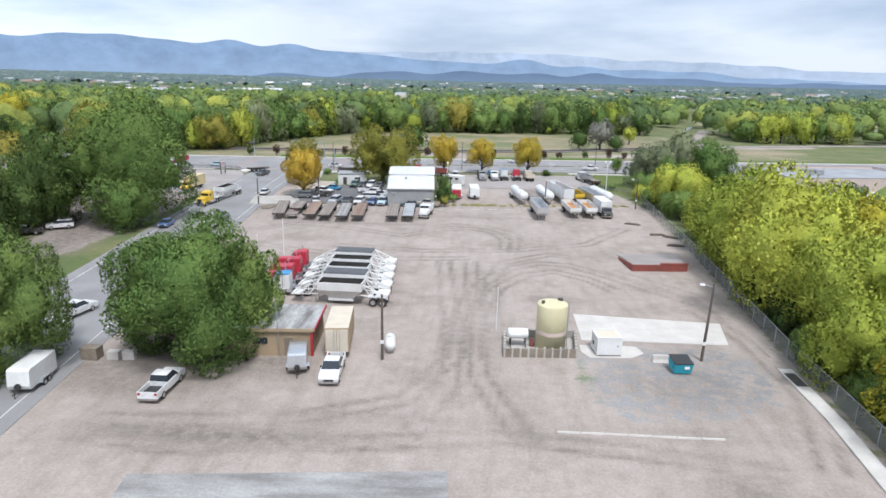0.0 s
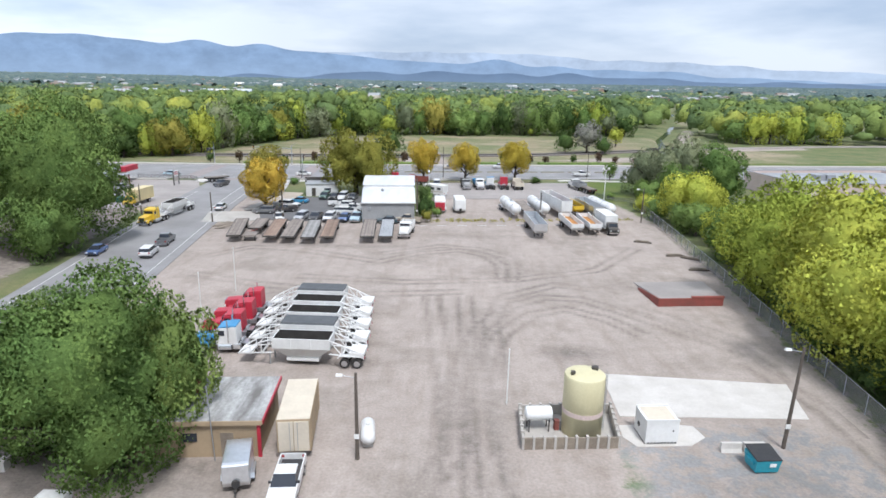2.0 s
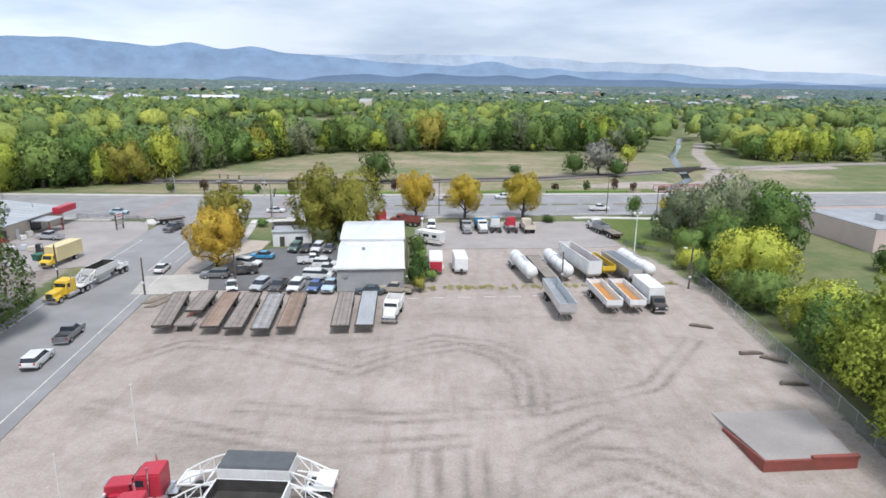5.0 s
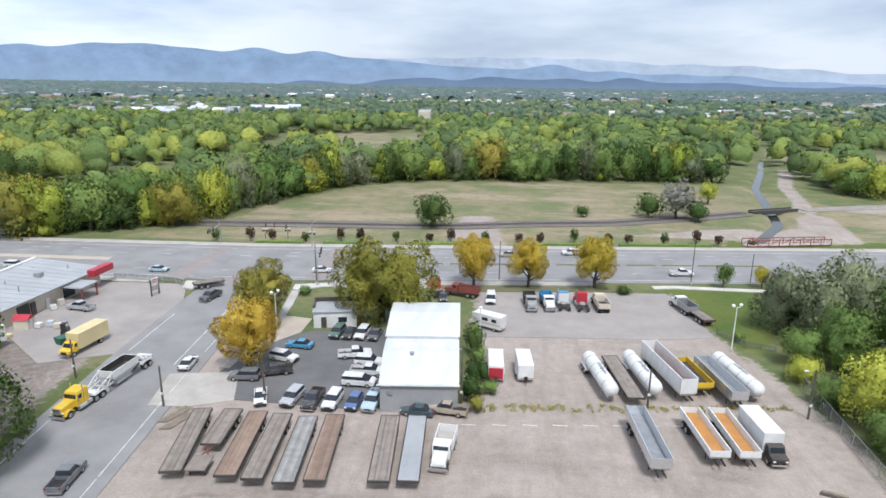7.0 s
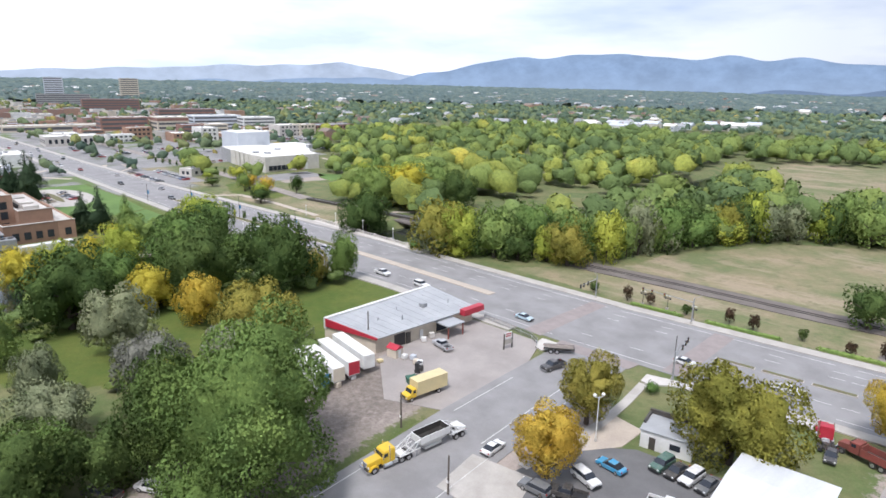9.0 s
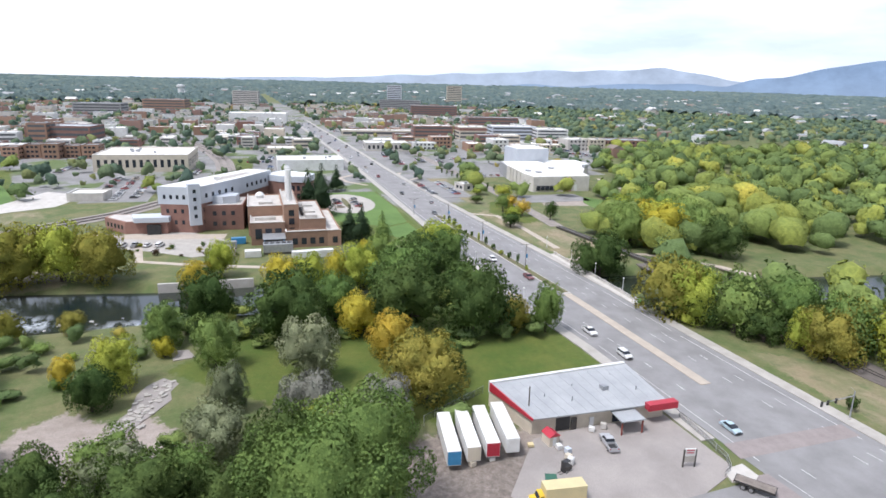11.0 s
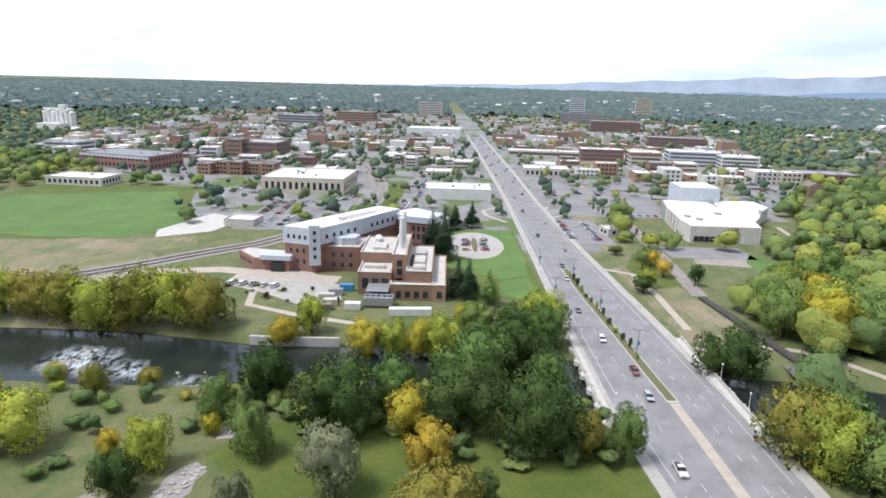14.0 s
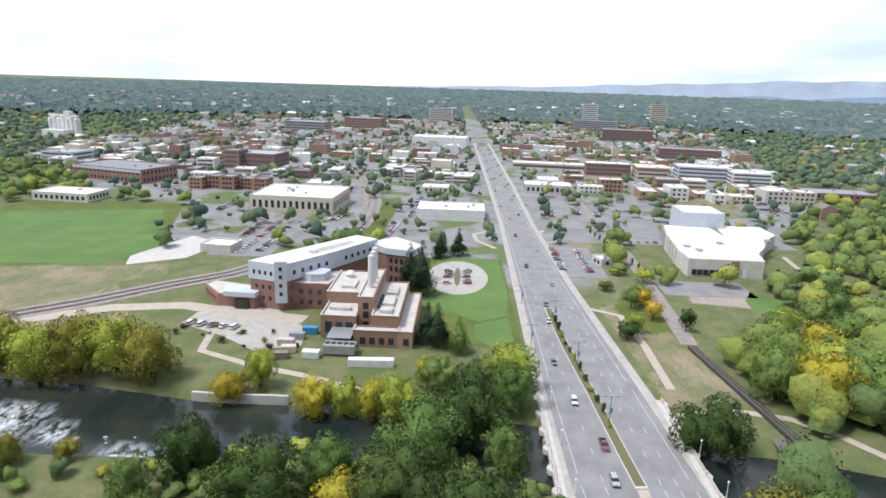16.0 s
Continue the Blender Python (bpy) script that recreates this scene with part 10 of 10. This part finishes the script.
def chain_link_material():
    m, nt, ln, bsdf = nodes_of("chain_link_mesh")
    tr, mx = nt.new("ShaderNodeBsdfTransparent"), nt.new("ShaderNodeMixShader")
    bsdf.inputs["Base Color"].default_value = (0.3, 0.31, 0.32, 1)
    bsdf.inputs["Metallic"].default_value, bsdf.inputs["Roughness"].default_value = 0.6, 0.5
    mx.inputs["Fac"].default_value = 0.24
    ln.new(tr.outputs["BSDF"], mx.inputs[1])
    ln.new(bsdf.outputs["BSDF"], mx.inputs[2])
    ln.new(mx.outputs["Shader"], nt["Material Output"].inputs["Surface"])
    return m


M["chain_link"] = chain_link_material()


def fence(line, h, gap, label, rail="galv", pickets=False):
    root = thing("fence", 0, 0, 0, 0, label, "fence")
    for (ax, ay), (bx, by) in zip(line, line[1:]):
        L = math.hypot(bx - ax, by - ay)
        n = max(1, int(L / gap))
        for k in range(n):
            x, y = ax + (bx - ax) * k / n, ay + (by - ay) * k / n
            part("post", tube(B(), (x, y, -0.1), (x, y, h + 0.05), 0.045, 0.045, 6), rail, root)
        part("top_rail", tube(B(), (ax, ay, h), (bx, by, h), 0.03, 0.03, 6), rail, root)
        if pickets:
            part("low_rail", tube(B(), (ax, ay, h * 0.5), (bx, by, h * 0.5), 0.03, 0.03, 6), rail, root)
        bm = B()
        d = Vector((bx - ax, by - ay)).normalized()
        q = Vector((-d.y, d.x)) * 0.012
        prism(bm, [(ax - q.x, ay - q.y), (bx - q.x, by - q.y), (bx + q.x, by + q.y), (ax + q.x, ay + q.y)], 0.05, h - 0.03)
        part("mesh", bm, "chain_link", root)
    return root


fence([(42.9, 163.8), (41.3, 134.6), (40.0, 112.6), (37.6, 85), (36.4, 70), (35.4, 45)], 2.0, 3.2, "galvanised chain-link fence along the dirt yard")
weed_rng = np.random.RandomState(9)
weed_lobes = [(-6 + 45 * u, 151.9 + 4.9 * u + weed_rng.uniform(-0.9, 0.9), 0.1, weed_rng.uniform(0.12, 0.4)) for u in weed_rng.uniform(0, 1, 120)]
weeds = new("weeds", cards_mesh("weeds", np.zeros((0, 3)), np.zeros((0, 3), int), crown_cards(weed_rng, weed_lobes, 5200, 0.08, 2)[2]))
weeds.data.materials.append(M["leaf_oak"])
tagged(weeds, "rough weeds growing between the dirt lots", "weeds", "", "stuff")
fence([(-92.8, 201.9), (-84, 201.4), (-77.2, 200.6), (-74.4, 199.0), (-73.2, 196.8)], 1.5, 2.4, "low metal fence round the store forecourt", "galv", True)
fence([(-113, 166), (-104, 150), (-100, 149)], 1.6, 3.0, "pale fence beside the store")
fence([(36.6, 184.5), (39.8, 179.0), (44.5, 177.5)], 1.1, 1.8, "dark low fence at the lawn", "steel_dark", True)


def signal(x, y, h, arm, rz, label="steel traffic signal mast with a long arm"):
    root = thing("traffic_signal", x, y, 0, rz, label, "traffic signal", "traffic signals")
    part("post", tube(B(), (0, 0, 0), (0, 0, h), 0.17, 0.12, 10), "galv", root)
    part("base", lathe(B(), [(0.4, 0), (0.4, 0.3), (0.2, 0.6)], 12), "concrete", root)
    part("mast_arm", tube(B(), (0, 0, h - 1.0), (arm, 0, h - 0.3), 0.11, 0.06, 8), "galv", root)
    part("lamp_arm", tube(B(), (0, 0, h), (1.8, 0, h + 1.2), 0.05, 0.04, 6), "galv", root)
    for u in (0.55, 0.8, 0.98):
        z = h - 1.0 + 0.7 * u
        hd = part("signal_head", box(B(), arm * u - 0.2, arm * u + 0.2, -0.2, 0.12, z - 0.75, z + 0.35, 0.04), "black", root)
        for k, m_ in enumerate(("tail", "yellow", "green_bin")):
            part("lens", lathe(B(), [(0.02, -0.24), (0.12, -0.23), (0.12, -0.19)], 10, "y", (arm * u, 0, z + 0.15 - 0.33 * k)), m_, hd)


signal(-83.0, 236.4, 6.6, 11.0, -80)
signal(-56.5, 237.2, 6.6, -13.0, 6)
signal(-45.0, 203.6, 6.6, 9.0, 100)
for x, y in ((-71.7, 241.3), (-65.4, 242.5), (-57.2, 239.6)):
    g = thing("crossing_signal", x, y, 0, 0, "dark railway crossing signal on a post", "signal", "crossing signals")
    part("post", tube(B(), (0, 0, 0), (0, 0, 4.2), 0.09, 0.09, 8), "steel_dark", g)
    part("lamp_bar", box(B(), -0.7, 0.7, -0.06, 0.06, 3.0, 3.2), "steel_dark", g)
    for s in (-0.6, 0.6):
        part("lamp", lathe(B(), [(0.05, -0.14), (0.26, -0.1), (0.26, 0.1), (0.05, 0.12)], 12, "y", (s, 0, 3.1)), "black", g)
    part("crossbuck", box(B(), -0.7, 0.7, -0.1, -0.06, 3.75, 3.92), "white", g)
    part("cabinet", box(B(), -0.3, 0.3, -0.25, 0.25, 0, 0.6, 0.03), "concrete", g)
yp = thing("road_sign", -138, 246, 0, 10, "small yellow warning sign on a post", "sign")
part("post", tube(B(), (0, 0, 0), (0, 0, 2.4), 0.04, 0.04, 6), "galv", yp)
part("plate", box(B(), -0.45, 0.45, -0.04, -0.02, 1.6, 2.5), "yellow", yp)
sg = thing("store_sign", -77.4, 192.4, 0, 78, "tall white sign board between dark posts", "sign")
for s in (-1, 1):
    part("post", box(B(), s * 1.1 - 0.12, s * 1.1 + 0.12, -0.12, 0.12, 0, 3.6, 0.02), "steel_dark", sg)
part("board", box(B(), -1.0, 1.0, -0.1, 0.1, 2.4, 3.8, 0.03), "white", sg)
part("lower_board", box(B(), -0.98, 0.98, -0.08, 0.08, 1.1, 2.2, 0.02), "concrete", sg)
for z in (3.4, 2.9):
    part("text_bar", box(B(), -0.7, 0.7, -0.13, -0.1, z, z + 0.22), "red", sg)

# store clutter
gb = thing("green_bin", -79.4, 166.0, 0, 70, "dark green waste bin beside the yellow truck", "bin")
part("bin", frustum(B(), -0.7, 0.7, 1.7, 0.1, -0.9, 0.9, 1.9, 1.2), "green_bin", gb)
part("lid", box(B(), -1.0, 1.0, -0.95, 0.95, 1.2, 1.32, 0.03), "green_bin", gb)
fk = thing("forklift", -82.0, 170.2, 0, 200, "small dark forklift on the forecourt", "forklift")
part("body", box(B(), -0.55, 0.55, -1.0, 0.6, 0.3, 1.1, 0.06), "steel_dark", fk)
part("mast", box(B(), -0.45, 0.45, 0.7, 0.82, 0.1, 2.2, 0.02), "black", fk)
part("roof_guard", box(B(), -0.5, 0.5, -0.7, 0.5, 2.0, 2.08, 0.02), "black", fk)
for s in (-1, 1):
    part("guard_post", tube(B(), (s * 0.45, -0.6, 1.0), (s * 0.45, -0.6, 2.0), 0.04, 0.04, 6), "black", fk)
    part("fork", box(B(), s * 0.3 - 0.06, s * 0.3 + 0.06, 0.8, 1.8, 0.1, 0.16), "steel_dark", fk)
    wheel(fk, s * 0.5, 0.4, 0.33, 0.22), wheel(fk, s * 0.5, -0.7, 0.28, 0.2)
for i, (x, y, m_, hh) in enumerate(((-88.6, 172.2, "white", 1.0), (-87.0, 173.2, "white_panel", 1.1), (-85.2, 172.4, "cream_wall", 1.0), (-83.6, 172.0, "white", 1.4), (-92.6, 181.4, "white", 1.0), (-93.0, 184.2, "concrete_pale", 1.2), (-90.8, 167.4, "pale_yellow", 0.6), (-88.4, 158.6, "white", 0.8), (-87.6, 154.6, "cream_wall", 1.0))):
    pa = thing("wrapped_pallet", x, y, 0.02, 13 * i, "wrapped goods on a wooden pallet", "pallet", "pallets at the store")
    for k in range(3):
        part("runner", box(B(), -0.6, 0.6, -0.55 + 0.5 * k, -0.45 + 0.5 * k, 0.0, 0.1), "wood", pa)
    part("load", box(B(), -0.55, 0.55, -0.5, 0.5, 0.1, hh, 0.08), m_, pa)

# pavement corner, kerbs, hedges and beds
structure("pavement_corner", prism(B(), [(-75.6, 202.6), (-71.8, 202.8), (-70.2, 200.2), (-71.6, 197.0), (-74.0, 197.6), (-75.2, 200.0)], -0.3, 0.16), "concrete_pale", "pale concrete street corner with a ramp", "pavement")
structure("pavement_corner_east", prism(B(), [(-50.2, 203.2), (-44, 205), (-20, 206.8), (-20.2, 204.6), (-44, 202.4), (-47.6, 199.2), (-49.6, 199.8)], -0.3, 0.16), "concrete_pale", "pale concrete street corner with a ramp", "pavement")
structure("pavement_walk", strip(B(), [(-48.6, 199), (-47.2, 190), (-46.2, 180), (-46.6, 170), (-47.5, 160)], 0.9, -0.3, 0.1), "concrete", "narrow concrete walk beside the street", "pavement")
structure("pavement_lawn_walk", strip(B(), [(31, 211.5), (36, 212.4), (48, 212.2), (62, 212.0)], 1.0, -0.3, 0.14), "concrete_pale", "curving pale walk beside the lawn", "pavement")
structure("bed_corner", prism(B(), [(-40, 183), (-46, 184), (-46.6, 172), (-44, 170), (-40, 176)], -0.3, 0.06), "path", "bare pinkish gravel bed by the car park", "bed")
structure("bed_kerb", strip(B(), [(-14, 204.4), (4, 206.6), (20, 208.8), (25, 209.2)], 1.7, -0.3, 0.12), "mulch", "planted strip under the street trees", "bed")
for a, b in (((-73.5, 239.2), (-60.5, 240.0)), ((-54, 240.6), (-38, 242.4)), ((-30, 243.2), (-8, 245.6)), ((4, 246.6), (22, 248.6)), ((30, 249.4), (56, 252.2))):
    n = int((b[0] - a[0]) / 1.5)
    hroot = thing("hedge", 0, 0, 0, 0, "low clipped green hedge beside the pavement", "hedge", "roadside hedges")
    bed = part("bed", strip(B(), [a, b], 0.9, -0.2, 0.1), "mulch", hroot)
    rngh = np.random.RandomState(n)
    lobs = [(a[0] + (b[0] - a[0]) * k / n, a[1] + (b[1] - a[1]) * k / n, 0.3, 0.62) for k in range(n + 1)]
    part("inner_growth", strip(B(), [a, b], 0.55, 0.1, 0.72), "leaf_green", hroot)
    cr = new("foliage", cards_mesh("foliage", np.zeros((0, 3)), np.zeros((0, 3), int), crown_cards(rngh, lobs, 80 * n, 0.17, 2)[2]))
    cr.data.materials.append(M["leaf_green"])
    cr.parent = hroot
for x in range(-40, 60, 9):
    y = 224.5 + (x + 20) * 0.105
    lb = thing("median_island", x, y - 0.6, 0, 6, "narrow dark planted island between the lanes", "median", "median islands")
    part("kerb", box(B(), -3.9, 3.9, -0.6, 0.6, 0, 0.2, 0.03), "concrete", lb)
    part("planting", box(B(), -3.7, 3.7, -0.42, 0.42, 0.2, 0.32, 0.05), "mulch", lb)

# ---- bridges ----
def build_road_bridge():
    root = thing("road_bridge", 0, 0, 0, 0, "pale concrete road bridge with balustrades and arched bays", "bridge")
    for sy, y0 in ((-1, 195.6), (1, 234.0)):
        part("girder", box(B(), -214, -158, y0 - 0.5, y0 + 0.5, -1.9, -0.05, 0.05), "concrete_pale", root)
        part("walk_slab", box(B(), -216, -156, min(y0 - sy * 1.6, y0 + sy * 0.7), max(y0 - sy * 1.6, y0 + sy * 0.7), -0.1, 0.24), "concrete_pale", root)
        part("rail_plinth", box(B(), -216, -156, y0 + sy * 0.3 - 0.16, y0 + sy * 0.3 + 0.16, 0.2, 0.55, 0.02), "concrete_pale", root)
        part("hand_rail", box(B(), -216, -156, y0 + sy * 0.3 - 0.17, y0 + sy * 0.3 + 0.17, 1.05, 1.22, 0.03), "concrete_pale", root)
        for k in range(60):
            x = -215.5 + k
            part("baluster", box(B(), x - 0.11, x + 0.11, y0 + sy * 0.3 - 0.09, y0 + sy * 0.3 + 0.09, 0.55, 1.05), "concrete_pale", root)
        for k in range(7):
            x = -214 + k * 9.3
            bay = part("bay", lathe(B(), [(0.02, -1.2), (1.7, -1.2), (1.7, 0.2), (1.55, 0.24), (0.02, 0.25)], 14, "z", (x, y0 + sy * 0.2, 0)), "concrete_pale", root)
            part("pilaster", box(B(), x - 0.35, x + 0.35, y0 + sy * 0.3 - 0.3, y0 + sy * 0.3 + 0.3, 0.2, 1.5, 0.04), "concrete_pale", root)
    for x in (-204, -192, -180, -168):
        part("pier", box(B(), x - 0.7, x + 0.7, 194.6, 235.0, -5.2, -0.9, 0.1), "concrete", root)
    part("deck_underside", box(B(), -214, -158, 196.2, 233.4, -1.5, -0.62), "concrete", root)
    for x0, x1 in ((-218, -213.6), (-158.4, -154)):
        part("abutment", box(B(), x0, x1, 194.4, 235.2, -5.0, -0.65), "concrete", root)


build_road_bridge()


def build_rail_bridge():
    a, b = Vector((-259, 258.6)), Vector((-176, 268.2))
    d = (b - a).normalized()
    L = (b - a).length
    root = thing("railway_bridge", a.x, a.y, 0, math.degrees(math.atan2(d.y, d.x)), "dark steel railway bridge on trestle piers", "bridge")
    part("deck", box(B(), 0, L, -1.6, 1.6, 0.35, 0.75), "steel_dark", root)
    for s in (-1, 1):
        part("girder", box(B(), 0, L, s * 1.5 - 0.15, s * 1.5 + 0.15, -0.9, 0.9, 0.02), "steel_dark", root)
        part("rail", box(B(), 0, L, s * 0.72 - 0.04, s * 0.72 + 0.04, 0.84, 0.98), "galv", root)
        part("side_rail", tube(B(), (0, s * 1.9, 1.7), (L, s * 1.9, 1.7), 0.03, 0.03, 5), "steel_dark", root)
    for k in range(int(L / 1.4)):
        part("sleeper", box(B(), k * 1.4, k * 1.4 + 0.5, -1.3, 1.3, 0.75, 0.86), "pole_wood", root)
    for k in range(6):
        x = 20 + k * 11.5
        for s in (-1.4, -0.5, 0.5, 1.4):
            part("trestle_leg", tube(B(), (x, s * 1.5, -5.2), (x, s, -0.8), 0.16, 0.16, 6), "steel_dark", root)
        part("trestle_cap", box(B(), x - 0.2, x + 0.2, -2.0, 2.0, -1.1, -0.75), "steel_dark", root)


build_rail_bridge()
for pts in (FIELD_TRACK, [tuple(p) for p in ribbon(WEST_TRACK, (2.6, 0))[0]], [tuple(p) for p in ribbon(WEST_TRACK, (-2.6, 0))[0]]):
    root = thing("railway_track", 0, 0, 0, 0, "worn steel railway track on ballast", "railway track", "railway tracks")
    for s in (-0.72, 0.72):
        part("rail", strip(B(), [tuple(p) for p in ribbon(pts, (s, -s))[0]], 0.06, 0.1, 0.36), "steel_dark", root)
cb = thing("creek_bridge", 96, 310, 0, 24, "short dark railway bridge over the creek", "bridge")
part("deck", box(B(), -10, 10, -1.7, 1.7, 0.2, 0.6), "steel_dark", cb)
for s in (-1, 1):
    part("girder", box(B(), -10, 10, s * 1.7 - 0.12, s * 1.7 + 0.12, -0.4, 1.0), "steel_dark", cb)
for x in (-5, 5):
    part("pier", box(B(), x - 0.4, x + 0.4, -1.6, 1.6, -2.4, 0.2), "concrete", cb)
fb_ = thing("foot_bridge", 79, 257.5, 0, 12, "rust-brown steel footbridge beside the road", "bridge")
part("deck", box(B(), -13, 13, -1.4, 1.4, 0.1, 0.3), "concrete", fb_)
for s in (-1, 1):
    part("top_chord", box(B(), -13, 13, s * 1.5 - 0.1, s * 1.5 + 0.1, 1.9, 2.1), "red_rust", fb_)
    part("low_chord", box(B(), -13, 13, s * 1.5 - 0.1, s * 1.5 + 0.1, 0.1, 0.35), "red_rust", fb_)
    for k in range(9):
        x = -13 + k * 3.25
        part("upright", box(B(), x - 0.08, x + 0.08, s * 1.5 - 0.08, s * 1.5 + 0.08, 0.3, 1.95), "red_rust", fb_)
        if k < 8:
            part("brace", tube(B(), (x, s * 1.5, 0.3), (x + 3.25, s * 1.5, 1.95), 0.06, 0.06, 5), "red_rust", fb_)
chip_rng = random.Random(31)
for k in range(60):
    u = chip_rng.random()
    cx, cy = -134 + 19 * u + chip_rng.uniform(-2, 2), 99 - 5.5 * u + chip_rng.uniform(-2.4, 2.4)
    rb = thing("rubble_block", cx, cy, 0, chip_rng.uniform(0, 360), "broken pale concrete block on the meadow", "rubble", "rubble blocks")
    a, b, h = chip_rng.uniform(0.25, 0.8), chip_rng.uniform(0.25, 0.6), chip_rng.uniform(0.15, 0.5)
    part("chunk", prism(B(), [(-a, -b), (a * 0.8, -b * 1.1), (a, b * 0.7), (-a * 0.7, b)], 0, h), "concrete", rb)
structure("river_wall", strip(B(), [(-207.5, 88), (-207, 100), (-207.5, 118)], 0.5, -4.5, 0.5), "concrete_pale", "pale concrete wall along the river", "wall")
rock_rng = random.Random(12)
for k in range(34):
    u = rock_rng.random()
    rx, ry = (-203 + 20 * u, 37 + 3.0 * math.sin(u * 5) + rock_rng.uniform(-2.5, 2.5)) if k < 22 else (rock_rng.uniform(-186, -180), rock_rng.uniform(56, 84))
    rs = rock_rng.uniform(0.5, 1.3)
    rk = thing("river_rock", rx, ry, -3.0, rock_rng.uniform(0, 360), "rounded grey rock in the riffles of the river", "rock", "river rocks")
    bm = B()
    bmesh.ops.create_icosphere(bm, subdivisions=2, radius=rs)
    for v in bm.verts:
        v.co *= rock_rng.uniform(0.8, 1.1)
        v.co.z *= 0.7
    part("stone", bm, "concrete", rk)

# ---- parked cars in the town's lots, plainer as they stay far off ----
FAR = {}


def far_car(x, y, rz, colour, where, group):
    if not FAR:
        for nm, bm, m_ in (("body", sideform(B(), [(-2.2, 0.3), (2.2, 0.3), (2.3, 0.7), (1.1, 0.95), (-2.2, 0.98), (-2.3, 0.6)], 1.8, 0.0), "car"), ("window", frustum(B(), -1.9, 1.0, 1.66, 0.95, -1.4, 0.3, 1.3, 1.42), "glass"), ("roof", box(B(), -0.65, 0.65, -1.38, 0.28, 1.4, 1.48), "car")):
            FAR[nm] = mesh_of(bm, nm)
            FAR[nm].materials.append(M[m_])
    root = thing("parked_car", x, y, 0.05, rz, f"{colour} car parked {where}", "car", group)
    for nm, me in FAR.items():
        o = new(nm, me)
        o.parent = root
        o.color = (*COLOURS[colour], 1)


lot_rng = random.Random(8)
PICKS = ("white", "white", "silver", "silver", "grey", "black", "red", "blue", "tan")
for x0, dx, n, y, rz, where, group in ((-444, 5.2, 16, 36, 0, "in the town car park", "town car park"), (-444, 5.2, 16, 46, 180, "in the town car park", "town car park"), (-444, 5.2, 15, 56, 0, "in the town car park", "town car park"), (-352, 3.3, 9, 163.4, 6, "by the power house", "power house car park"), (-350, 3.3, 8, 172.8, 186, "by the power house", "power house car park"), (-400, 3.6, 13, 224, 0, "beside the railway line", "lot by the road"), (-398, 3.6, 13, 238, 180, "beside the railway line", "lot by the road"), (-492, 4.6, 5, 132, 0, "beside the white hall", "hall car park")):
    for k in range(n):
        if lot_rng.random() < 0.82:
            far_car(x0 + k * dx, y + lot_rng.uniform(-0.5, 0.5), rz + lot_rng.uniform(-4, 4), lot_rng.choice(PICKS), where, group)
for k in range(9):
    far_car(-424 - 0.3 * k, 276 + 5.4 * k, 90, lot_rng.choice(PICKS), "at the museum", "museum car park")
for k in range(44):
    side = k % 4
    far_car(-455 - 17 * k - lot_rng.uniform(0, 9), road_middle(-455 - 17 * k) + (-7.5, -4, 4, 7.5)[side], -90 if side < 2 else 90, lot_rng.choice(PICKS), "on the main road", "traffic on the main road")
for k in range(5):
    car(("suv", "van", "pickup", "sedan", "van")[k], -262 + 0.6 * k, 64 + 4.6 * k, 75, ("white", "white", "silver", "white", "white")[k], "on the service drive", "vehicles on the service drive")

# houses among the far trees
def house(x, y, w, d, h, rz, wall, roof):
    root = thing("house", x, y, 0, rz, "pale house among the far trees", "house", "far houses")
    part("wall", box(B(), -w / 2, w / 2, -d / 2, d / 2, -0.3, h), wall, root)
    part("roof", sideform(B(), [(-d / 2 - 0.5, h), (d / 2 + 0.5, h), (0, h + d * 0.32)], w + 0.8, 0.0), roof, root)
    for k in range(3):
        window(root, -w / 3 + k * w / 3, -d / 2 - 0.03, h * 0.55, 0, 1.6, 1.6)
    part("chimney", box(B(), w * 0.2, w * 0.2 + 1.0, -0.5, 0.5, h, h + d * 0.45), "brick", root)


house_rng = random.Random(5)
for k in range(26):
    x = -560 + k * 9 + house_rng.uniform(-14, 14)
    house(x, 720 + k * 10 + house_rng.uniform(-40, 60), house_rng.uniform(14, 24), house_rng.uniform(9, 12), house_rng.uniform(6.5, 9.5), house_rng.uniform(-20, 20), house_rng.choice(("white", "pale_wall", "white_panel")), house_rng.choice(("white_roof", "grey_roof", "white_panel")))
block("school_building", -240, 1440, 60, 70, 9.0, 90, "white", "white_roof", "long white hall on the far plain", floors=0, units=2)
block("school_building", -60, 1540, 90, 160, 9.0, 90, "cream_wall", "white_roof", "long pale hall on the far plain", floors=0, units=3)
